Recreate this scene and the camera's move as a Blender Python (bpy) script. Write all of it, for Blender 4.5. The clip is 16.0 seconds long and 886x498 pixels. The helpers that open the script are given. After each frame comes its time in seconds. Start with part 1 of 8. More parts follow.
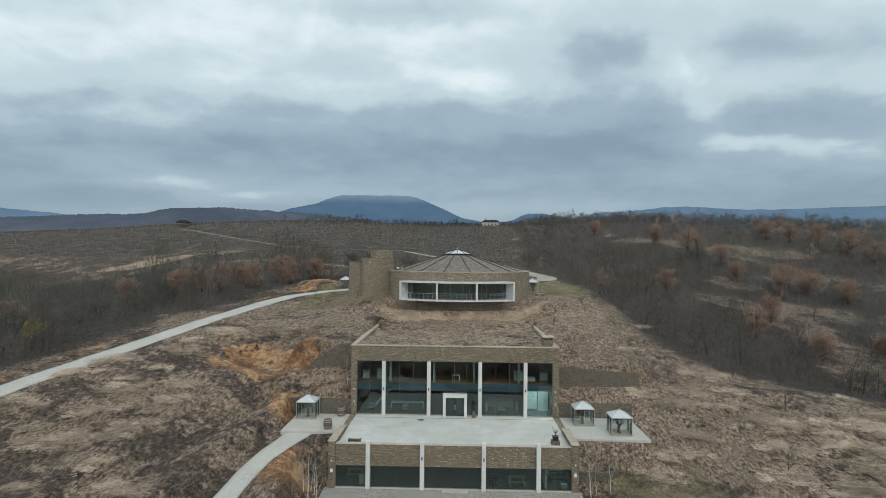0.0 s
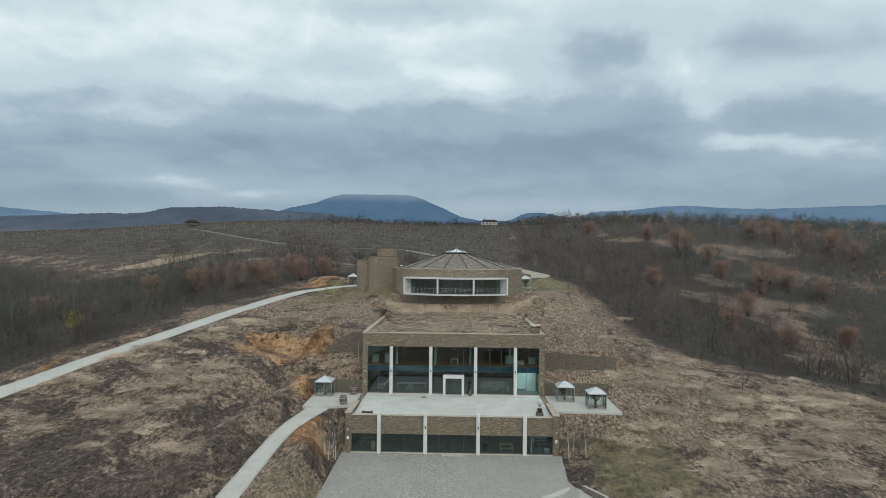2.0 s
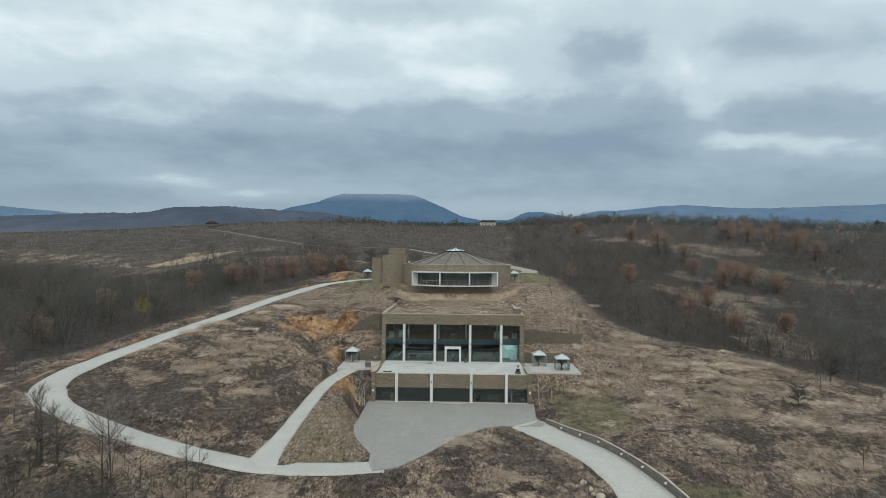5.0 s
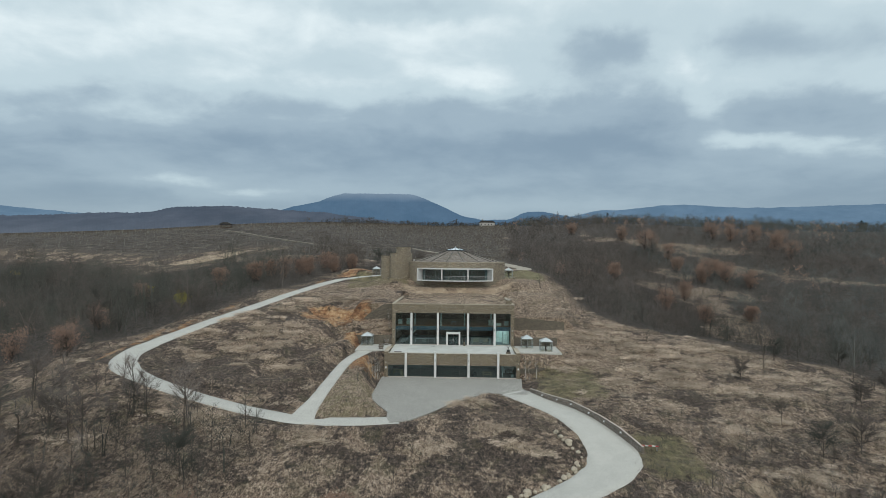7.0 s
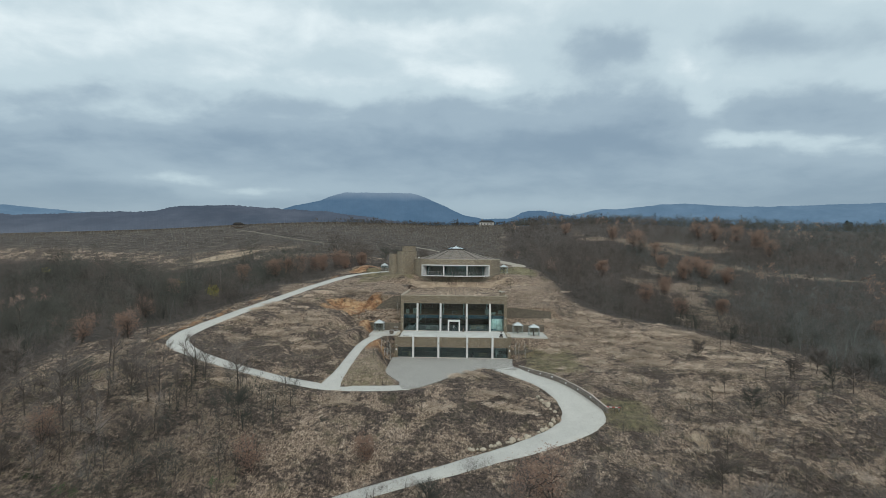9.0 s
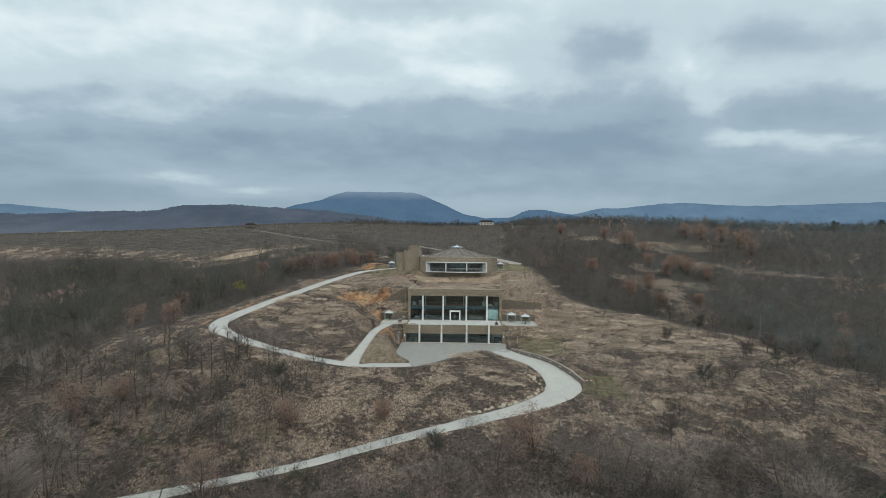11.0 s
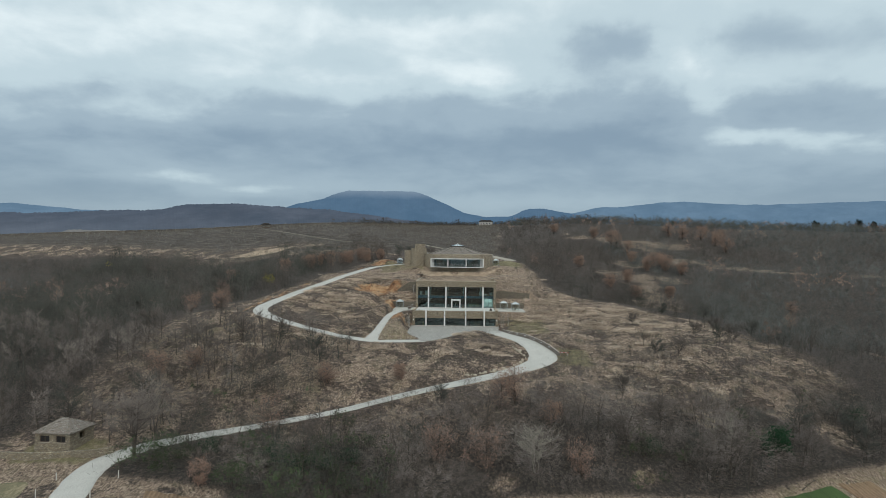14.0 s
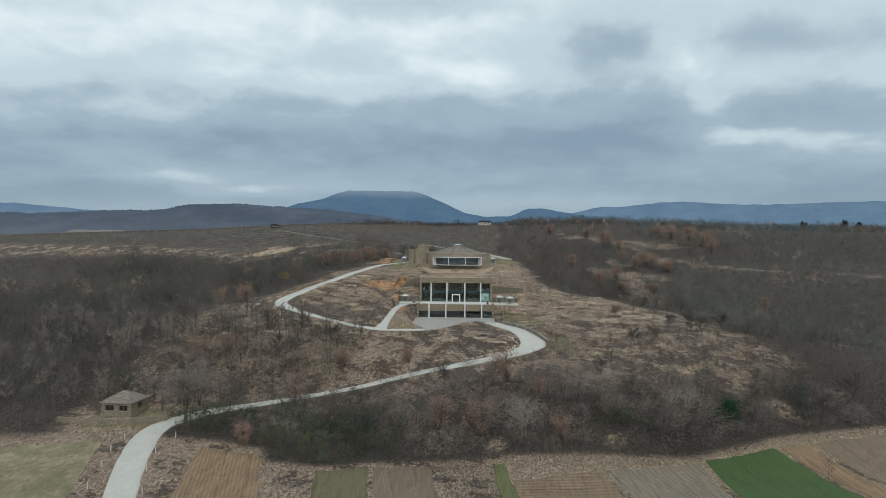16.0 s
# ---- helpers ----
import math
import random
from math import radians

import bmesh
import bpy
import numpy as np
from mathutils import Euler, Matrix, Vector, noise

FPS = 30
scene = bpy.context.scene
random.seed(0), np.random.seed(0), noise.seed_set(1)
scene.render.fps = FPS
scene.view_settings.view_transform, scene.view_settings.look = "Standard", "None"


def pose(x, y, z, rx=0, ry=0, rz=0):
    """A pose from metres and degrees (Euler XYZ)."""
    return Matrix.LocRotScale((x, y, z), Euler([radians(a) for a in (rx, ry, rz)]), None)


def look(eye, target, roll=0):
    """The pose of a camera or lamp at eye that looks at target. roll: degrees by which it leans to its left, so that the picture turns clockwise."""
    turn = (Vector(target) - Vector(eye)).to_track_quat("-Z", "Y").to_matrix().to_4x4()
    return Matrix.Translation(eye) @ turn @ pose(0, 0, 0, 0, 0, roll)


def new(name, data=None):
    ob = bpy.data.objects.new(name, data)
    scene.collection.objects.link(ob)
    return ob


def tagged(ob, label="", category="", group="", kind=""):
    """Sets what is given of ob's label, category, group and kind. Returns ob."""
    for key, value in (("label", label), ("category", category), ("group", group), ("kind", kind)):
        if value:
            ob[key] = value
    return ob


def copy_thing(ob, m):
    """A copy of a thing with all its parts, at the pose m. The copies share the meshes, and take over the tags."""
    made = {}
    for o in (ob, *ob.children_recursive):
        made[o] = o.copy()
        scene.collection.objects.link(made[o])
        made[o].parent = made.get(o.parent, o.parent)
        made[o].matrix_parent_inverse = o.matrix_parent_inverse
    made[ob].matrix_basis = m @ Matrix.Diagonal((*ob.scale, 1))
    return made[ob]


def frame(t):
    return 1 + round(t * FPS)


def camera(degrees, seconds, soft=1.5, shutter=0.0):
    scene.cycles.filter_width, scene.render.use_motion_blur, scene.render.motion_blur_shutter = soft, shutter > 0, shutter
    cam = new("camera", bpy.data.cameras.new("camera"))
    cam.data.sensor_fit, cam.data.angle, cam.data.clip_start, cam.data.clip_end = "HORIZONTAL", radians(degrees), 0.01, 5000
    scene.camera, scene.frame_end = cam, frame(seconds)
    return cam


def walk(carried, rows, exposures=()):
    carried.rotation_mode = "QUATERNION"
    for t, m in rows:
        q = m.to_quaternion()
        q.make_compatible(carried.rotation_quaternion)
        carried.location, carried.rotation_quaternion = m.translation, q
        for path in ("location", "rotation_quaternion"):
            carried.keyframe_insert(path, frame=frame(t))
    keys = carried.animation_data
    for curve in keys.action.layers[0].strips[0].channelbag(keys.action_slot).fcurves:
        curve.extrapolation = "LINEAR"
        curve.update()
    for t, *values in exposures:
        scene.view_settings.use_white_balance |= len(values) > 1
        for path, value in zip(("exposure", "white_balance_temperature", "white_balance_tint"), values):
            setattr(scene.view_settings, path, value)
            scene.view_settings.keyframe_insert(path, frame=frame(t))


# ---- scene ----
cam = camera(73.7, 16.0, soft=0.8)
LEAN = 0.56
# seconds, eye x y z in metres, yaw to the left and pitch upwards in degrees
ROWS = [
    (0.0, 0.465, -71.79, 19.42, 1.602, 0.597),
    (0.5, 0.504, -73.636, 19.403, 1.584, 0.596),
    (1.0, 0.553, -75.986, 19.38, 1.583, 0.57),
    (1.5, 0.611, -78.749, 19.354, 1.574, 0.552),
    (2.0, 0.676, -81.843, 19.325, 1.564, 0.509),
    (2.5, 0.746, -85.19, 19.294, 1.563, 0.492),
    (3.0, 0.822, -88.775, 19.26, 1.579, 0.491),
    (3.5, 0.9, -92.52, 19.225, 1.578, 0.473),
    (4.0, 0.983, -96.451, 19.188, 1.586, 0.438),
    (6.5, 1.242, -117.473, 18.99, 1.643, 0.417),
    (7.0, 1.296, -121.869, 18.949, 1.646, 0.374),
    (7.5, 1.352, -126.397, 18.906, 1.674, 0.322),
    (8.0, 1.408, -130.952, 18.863, 1.702, 0.288),
    (8.5, 1.465, -135.521, 18.82, 1.714, 0.27),
    (9.0, 1.52, -140.009, 18.778, 1.717, 0.26),
    (11.5, 1.713, -163.024, 18.561, 1.815, 0.144),
    (12.0, 1.751, -167.605, 18.518, 1.813, 0.122),
    (12.5, 1.79, -172.227, 18.475, 1.836, 0.092),
    (13.0, 1.828, -176.861, 18.431, 1.843, 0.071),
    (13.5, 1.867, -181.496, 18.387, 1.849, 0.049),
    (14.0, 1.906, -186.144, 18.344, 1.863, 0.036),
    (14.5, 1.945, -190.805, 18.3, 1.861, 0.014),
    (15.0, 1.983, -195.307, 18.257, 1.859, 0.018),
    (15.5, 2.021, -199.929, 18.214, 1.857, 0.013),
    (16.0, 2.06, -204.537, 18.17, 1.863, 0.008),
]


def aim(x, y, z, yaw, pitch):
    a, b = radians(yaw), radians(pitch)
    way = Vector((-math.sin(a) * math.cos(b), math.cos(a) * math.cos(b), math.sin(b)))
    return look((x, y, z), Vector((x, y, z)) + way, LEAN)


walk(cam, [(t, aim(x, y, z, yaw, pitch)) for t, x, y, z, yaw, pitch in ROWS])

# ---- sky and light ----
world = bpy.data.worlds.new("overcast_sky")
scene.world = world
world.use_nodes = True
wn, wl = world.node_tree.nodes, world.node_tree.links
wn.clear()


def wnode(kind, **values):
    n = wn.new(kind)
    for k, v in values.items():
        n.inputs[k.replace("_", " ")].default_value = v
    return n


def wmath(op, a, b=None):
    n = wn.new("ShaderNodeMath")
    n.operation = op
    for i, v in enumerate((a, b)):
        if v is None:
            continue
        if isinstance(v, (int, float)):
            n.inputs[i].default_value = v
        else:
            wl.new(v, n.inputs[i])
    return n.outputs[0]


def wramp(value, stops):
    n = wn.new("ShaderNodeValToRGB")
    n.color_ramp.interpolation = "EASE"
    while len(n.color_ramp.elements) < len(stops):
        n.color_ramp.elements.new(0.5)
    for e, (p, c) in zip(n.color_ramp.elements, stops):
        e.position, e.color = p, (*c, 1)
    wl.new(value, n.inputs[0])
    return n.outputs[0]


def wmix(f, a, b):
    n = wn.new("ShaderNodeMix")
    n.data_type = "RGBA"
    for sock, v in ((n.inputs[0], f), (n.inputs[6], a), (n.inputs[7], b)):
        if isinstance(v, (int, float)):
            sock.default_value = v
        else:
            wl.new(v, sock)
    return n.outputs[2]


SUN_ELEVATION, SUN_TURN = radians(40), radians(165)
coord = wn.new("ShaderNodeTexCoord")
split = wn.new("ShaderNodeSeparateXYZ")
wl.new(coord.outputs["Generated"], split.inputs[0])
rise = wmath("MAXIMUM", split.outputs[2], 0.0)
flat = wmath("ADD", rise, 0.22)
plane = wn.new("ShaderNodeCombineXYZ")
wl.new(wmath("DIVIDE", split.outputs[0], flat), plane.inputs[0])
wl.new(wmath("DIVIDE", split.outputs[1], flat), plane.inputs[1])
broad = wnode("ShaderNodeTexNoise", Scale=1.3, Detail=4.0, Roughness=0.5, Distortion=0.3)
fine = wnode("ShaderNodeTexNoise", Scale=4.0, Detail=8.0, Roughness=0.55, Distortion=0.2)
for n in (broad, fine):
    wl.new(plane.outputs[0], n.inputs["Vector"])
cover = wmath("ADD", wmath("MULTIPLY", wmath("SUBTRACT", broad.outputs[0], 0.5), 0.9), wmath("MULTIPLY", wmath("SUBTRACT", fine.outputs[0], 0.5), 0.75))
# the cloud masses ahead: side, height, half width, half height, lightness
MASSES = [
    (0.243, 0.345, 0.11, 0.038, -0.52), (0.27, 0.216, 0.16, 0.05, -0.16), (0.50, 0.37, 0.12, 0.05, -0.50), (0.588, 0.255, 0.10, 0.04, -0.28), (0.70, 0.38, 0.08, 0.04, -0.36),
    (-0.09, 0.42, 0.14, 0.022, -0.42), (0.377, 0.335, 0.035, 0.045, 0.25), (0.463, 0.192, 0.10, 0.016, 0.42), (0.65, 0.183, 0.12, 0.018, 0.34), (0.406, 0.25, 0.04, 0.03, 0.25),
    (0.0, 0.30, 0.17, 0.035, 0.16), (-0.60, 0.285, 0.22, 0.035, -0.10), (-0.68, 0.245, 0.15, 0.018, 0.12), (0.0, 0.187, 0.26, 0.035, -0.12), (-0.40, 0.20, 0.18, 0.03, -0.08),
    (-0.49, 0.122, 0.10, 0.011, 0.34), (-0.33, 0.100, 0.11, 0.010, 0.42), (-0.66, 0.100, 0.16, 0.018, -0.14), (0.08, 0.080, 0.15, 0.012, 0.26), (0.60, 0.09, 0.20, 0.02, -0.08),
]
ahead = wmath("MAXIMUM", split.outputs[1], 0.05)
wob = wnode("ShaderNodeTexNoise", Scale=6.0, Detail=6.0, Roughness=0.6)
wl.new(coord.outputs["Generated"], wob.inputs["Vector"])
wsplit = wn.new("ShaderNodeSeparateColor")
wl.new(wob.outputs[1], wsplit.inputs[0])
u_ = wmath("ADD", wmath("DIVIDE", split.outputs[0], ahead), wmath("MULTIPLY", wmath("SUBTRACT", wsplit.outputs[0], 0.5), 0.22))
level = wmath("MINIMUM", wmath("DIVIDE", rise, ahead), 0.5)
v_ = wmath("ADD", level, wmath("MULTIPLY", wmath("SUBTRACT", wsplit.outputs[1], 0.5), wmath("MULTIPLY", wmath("MINIMUM", level, 0.3), 0.3)))
banks = wramp(v_, [(0.0, (0.22,) * 3), (0.08, (0.17,) * 3), (0.12, (0.20,) * 3), (0.18, (0.19,) * 3), (0.235, (0.40,) * 3), (0.31, (0.72,) * 3), (0.40, (0.86,) * 3)])
calm = wmath("MULTIPLY", wmath("MINIMUM", wmath("MULTIPLY", level, 4.5), 1.0), 0.75)
total = wmath("ADD", banks, wmath("MULTIPLY", cover, calm))
front = wmath("GREATER_THAN", split.outputs[1], 0.3)
for cu, cv, su, sv, amount in MASSES:
    a_ = wmath("DIVIDE", wmath("SUBTRACT", u_, cu), su)
    b_ = wmath("DIVIDE", wmath("SUBTRACT", v_, cv), sv)
    q_ = wmath("ADD", wmath("MULTIPLY", a_, a_), wmath("MULTIPLY", b_, b_))
    g_ = wmath("MULTIPLY", wmath("POWER", 2.718, wmath("MULTIPLY", q_, -0.75)), wmath("MULTIPLY", wmath("ADD", cover, 1.0), amount * 0.78))
    total = wmath("ADD", total, wmath("MULTIPLY", g_, front))
deck = wramp(total, [(0.0, (0.225, 0.312, 0.395)), (0.35, (0.335, 0.435, 0.51)), (0.65, (0.535, 0.655, 0.705)), (1.0, (0.82, 0.915, 0.935))])
sky = wn.new("ShaderNodeTexSky")
sky.sky_type, sky.sun_disc = "NISHITA", False
sky.sun_elevation, sky.sun_rotation = SUN_ELEVATION, SUN_TURN
blue = wn.new("ShaderNodeVectorMath")
blue.operation = "SCALE"
blue.inputs[3].default_value = 0.10
wl.new(sky.outputs[0], blue.inputs[0])
back = wn.new("ShaderNodeBackground")
back.inputs[1].default_value = 1.06
wl.new(wmix(0.08, deck, blue.outputs[0]), back.inputs[0])
wl.new(back.outputs[0], wn.new("ShaderNodeOutputWorld").inputs[0])

sun = new("sun", bpy.data.lights.new("sun", "SUN"))
sun.data.energy, sun.data.angle, sun.data.color = 1.38, radians(40), (1.0, 0.93, 0.83)
sun.matrix_world = look((0, 0, 200), Vector((0, 0, 200)) - Vector((math.sin(SUN_TURN) * math.cos(SUN_ELEVATION), math.cos(SUN_TURN) * math.cos(SUN_ELEVATION), math.sin(SUN_ELEVATION))))


# ---- materials ----
class Nodes:
    """A node material under construction."""

    def __init__(self, name, rough=0.8, metal=0.0):
        self.m = bpy.data.materials.new(name)
        self.m.use_nodes = True
        self.t = self.m.node_tree
        self.b = self.t.nodes["Principled BSDF"]
        self.b.inputs["Roughness"].default_value, self.b.inputs["Metallic"].default_value = rough, metal
        self.c = self.t.nodes.new("ShaderNodeTexCoord").outputs["Object"]

    def put(self, sock, v):
        if isinstance(v, tuple) and len(v) == 3 and sock.type == "RGBA":
            v = (*v, 1)
        if isinstance(v, (int, float, tuple)):
            sock.default_value = v
        else:
            self.t.links.new(v, sock)

    def scaled(self, sx, sy, sz, turn=0.0):
        n = self.t.nodes.new("ShaderNodeMapping")
        n.inputs["Scale"].default_value = (sx, sy, sz)
        n.inputs["Rotation"].default_value = (0, 0, turn)
        self.put(n.inputs[0], self.c)
        return n.outputs[0]

    def noise(self, scale, detail=4.0, rough=0.55, vector=None, warp=0.0):
        n = self.t.nodes.new("ShaderNodeTexNoise")
        for k, v in (("Vector", vector or self.c), ("Scale", scale), ("Detail", detail), ("Roughness", rough), ("Distortion", warp)):
            self.put(n.inputs[k], v)
        return n.outputs[0]

    def voronoi(self, scale, vector=None, feature="F1"):
        n = self.t.nodes.new("ShaderNodeTexVoronoi")
        n.feature = feature
        self.put(n.inputs["Vector"], vector or self.c)
        self.put(n.inputs["Scale"], scale)
        return n

    def wave(self, scale, vector, warp=1.0):
        n = self.t.nodes.new("ShaderNodeTexWave")
        self.put(n.inputs["Vector"], vector)
        self.put(n.inputs["Scale"], scale)
        self.put(n.inputs["Distortion"], warp)
        return n.outputs[1]

    def ramp(self, value, *stops):
        n = self.t.nodes.new("ShaderNodeValToRGB")
        while len(n.color_ramp.elements) < len(stops):
            n.color_ramp.elements.new(0.5)
        for e, (p, c) in zip(n.color_ramp.elements, stops):
            e.position, e.color = p, ((c, c, c, 1) if isinstance(c, (int, float)) else (*c, 1))
        self.put(n.inputs[0], value)
        return n.outputs[0]

    def mix(self, f, a, b, blend="MIX"):
        n = self.t.nodes.new("ShaderNodeMix")
        n.data_type, n.blend_type = "RGBA", blend
        self.put(n.inputs[0], f)
        self.put(n.inputs[6], a)
        self.put(n.inputs[7], b)
        return n.outputs[2]

    def math(self, op, a, b=0.5):
        n = self.t.nodes.new("ShaderNodeMath")
        n.operation = op
        self.put(n.inputs[0], a)
        self.put(n.inputs[1], b)
        return n.outputs[0]

    def layer(self, name):
        n = self.t.nodes.new("ShaderNodeAttribute")
        n.attribute_name = name
        return n.outputs["Fac"]

    def each(self):
        return self.t.nodes.new("ShaderNodeObjectInfo").outputs["Random"]

    def island(self):
        return self.t.nodes.new("ShaderNodeNewGeometry").outputs["Random Per Island"]

    def done(self, colour, height=None, strength=0.3, distance=0.05, rough=None):
        self.put(self.b.inputs["Base Color"], colour)
        if rough is not None:
            self.put(self.b.inputs["Roughness"], rough)
        if height is not None:
            n = self.t.nodes.new("ShaderNodeBump")
            n.inputs["Strength"].default_value, n.inputs["Distance"].default_value = strength, distance
            self.put(n.inputs["Height"], height)
            self.t.links.new(n.outputs[0], self.b.inputs["Normal"])
        return self.m


def plain(name, a, b, scale=3.0, rough=0.7, metal=0.0, bump=0.15, grain=40.0):
    """A surface of two close colours, clouded at one scale and grained at another."""
    k = Nodes(name, rough, metal)
    big, small = k.noise(scale, 5.0, 0.6), k.noise(grain, 3.0)
    c = k.mix(k.ramp(big, (0.35, 0.0), (0.65, 1.0)), a, b)
    c = k.mix(0.25, c, k.ramp(small, (0.3, tuple(v * 0.6 for v in a)), (0.7, tuple(min(1.0, v * 1.3) for v in b))))
    return k.done(c, small, bump, 0.01)


def rubble(name, sx, sz, tones, joint=(0.075, 0.065, 0.052)):
    """Dry-laid flat stones of several tones with dark recessed joints."""
    k = Nodes(name, 0.9)
    warp = k.t.nodes.new("ShaderNodeVectorMath")
    warp.operation = "MULTIPLY_ADD"
    k.put(warp.inputs[0], k.noise(1.7, 2.0))
    warp.inputs[1].default_value = (0.22, 0.22, 0.10)
    k.put(warp.inputs[2], k.c)
    m = k.t.nodes.new("ShaderNodeMapping")
    m.inputs["Scale"].default_value = (sx, sx, sz)
    k.put(m.inputs[0], warp.outputs[0])
    cell, edge = k.voronoi(1.0, m.outputs[0]), k.voronoi(1.0, m.outputs[0], "DISTANCE_TO_EDGE")
    tone = k.t.nodes.new("ShaderNodeSeparateColor")
    k.put(tone.inputs[0], cell.outputs["Color"])
    c = k.ramp(tone.outputs[0], *[((i + 0.5) / len(tones), t) for i, t in enumerate(tones)])
    c = k.mix(k.ramp(k.noise(0.5, 5.0, 0.65), (0.42, 0.0), (0.75, 0.4)), c, (0.12, 0.11, 0.09))
    c = k.mix(0.3, c, k.ramp(k.noise(28.0, 4.0), (0.3, (0.12, 0.10, 0.075)), (0.7, (0.46, 0.39, 0.28))))
    gap = k.ramp(edge.outputs[0], (0.02, 0.0), (0.10, 1.0))
    c = k.mix(gap, joint, c)
    high = k.math("ADD", k.math("MULTIPLY", gap, 0.7), k.math("MULTIPLY", tone.outputs[1], 0.6))
    return k.done(c, high, 0.9, 0.06)


STONES = [(0.19, 0.15, 0.10), (0.30, 0.235, 0.15), (0.38, 0.295, 0.175), (0.23, 0.20, 0.15), (0.66, 0.57, 0.42), (0.11, 0.092, 0.07), (0.35, 0.25, 0.135), (0.28, 0.245, 0.19)]
STONE = rubble("flat_rubble_stone", 3.3, 19.0, [(c[0] * 0.92, c[1] * 0.95, c[2] * 1.0) for c in STONES], (0.072, 0.061, 0.047))
STONE_ROUND = rubble("tower_rubble_stone", 3.6, 15.0, [(c[0] * 1.04, c[1] * 1.08, c[2] * 1.16) for c in STONES], (0.10, 0.09, 0.075))
SLATE = rubble("slate_roof_shingle", 2.4, 9.0, [(0.16, 0.15, 0.145), (0.25, 0.235, 0.23), (0.12, 0.105, 0.10), (0.34, 0.32, 0.31), (0.19, 0.15, 0.14)])
DARK_WALL = rubble("dark_retaining_stone", 3.2, 7.5, [(0.055, 0.052, 0.048), (0.10, 0.092, 0.079), (0.165, 0.145, 0.118), (0.08, 0.073, 0.067)])
COPING = plain("coping_stone", (0.34, 0.315, 0.27), (0.48, 0.445, 0.385), 1.3, 0.85, bump=0.3)
CAPSTONE = plain("tan_cap_stone", (0.28, 0.245, 0.19), (0.45, 0.40, 0.32), 1.6, 0.9, bump=0.4)
WHITE = plain("white_painted_concrete", (0.49, 0.50, 0.49), (0.62, 0.63, 0.62), 0.7, 0.6, bump=0.08)
WHITE_STEEL = plain("white_painted_steel", (0.66, 0.68, 0.69), (0.75, 0.77, 0.77), 1.0, 0.4, bump=0.03)
BLACK = plain("black_metal", (0.015, 0.015, 0.017), (0.03, 0.03, 0.032), 4.0, 0.45, 0.4, 0.05)
ALUMINIUM = plain("grey_aluminium_frame", (0.10, 0.11, 0.115), (0.16, 0.17, 0.175), 2.0, 0.45, 0.6, 0.03)
STEEL = plain("galvanised_steel", (0.42, 0.44, 0.45), (0.55, 0.57, 0.58), 2.0, 0.35, 0.7, 0.04)
ROOM_WALL = plain("interior_plaster", (0.42, 0.41, 0.385), (0.50, 0.485, 0.46), 0.6, 0.9)
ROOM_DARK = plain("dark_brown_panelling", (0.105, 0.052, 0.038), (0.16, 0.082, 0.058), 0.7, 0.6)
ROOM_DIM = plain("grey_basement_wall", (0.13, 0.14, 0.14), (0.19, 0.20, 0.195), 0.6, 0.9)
ROOM_WHITE = plain("white_interior_wall", (0.74, 0.78, 0.76), (0.82, 0.85, 0.83), 0.6, 0.8)
ROOM_FLOOR = plain("polished_concrete_floor", (0.12, 0.125, 0.12), (0.17, 0.172, 0.165), 0.5, 0.35)
BROWN_FLOOR = plain("red_brown_timber_floor", (0.40, 0.17, 0.085), (0.50, 0.225, 0.12), 0.8, 0.45)
SLAB_BLUE = plain("blue_grey_slab_edge", (0.07, 0.14, 0.21), (0.09, 0.165, 0.24), 0.7, 0.4)
TIMBER = plain("pale_timber", (0.42, 0.32, 0.20), (0.55, 0.43, 0.29), 5.0, 0.6)
DARK_TIMBER = plain("weathered_dark_timber", (0.07, 0.05, 0.04), (0.13, 0.095, 0.07), 5.0, 0.75)
BARREL = plain("oak_barrel_stave", (0.085, 0.068, 0.052), (0.15, 0.12, 0.092), 7.0, 0.7)
IRON = plain("dark_iron_hoop", (0.16, 0.155, 0.145), (0.24, 0.23, 0.215), 6.0, 0.5, 0.7)
FABRIC = plain("pale_upholstery", (0.28, 0.28, 0.265), (0.36, 0.36, 0.345), 6.0, 0.95)
RIB = plain("dark_roof_rib", (0.035, 0.033, 0.03), (0.06, 0.056, 0.05), 3.0, 0.7)
BOULDER = plain("pale_limestone_boulder", (0.30, 0.26, 0.20), (0.46, 0.41, 0.325), 2.2, 0.9, bump=0.5, grain=14.0)
BARK = plain("grey_brown_bark", (0.045, 0.037, 0.031), (0.085, 0.070, 0.058), 3.0, 0.9, bump=0.4)
BIRCH = plain("pale_birch_bark", (0.42, 0.40, 0.37), (0.60, 0.58, 0.54), 5.0, 0.85)
PALE_BARK = plain("pale_grey_bark", (0.20, 0.18, 0.155), (0.29, 0.265, 0.23), 5.0, 0.9)
RED_PAINT = plain("red_barrier_paint", (0.45, 0.03, 0.03), (0.55, 0.05, 0.04), 4.0, 0.5)


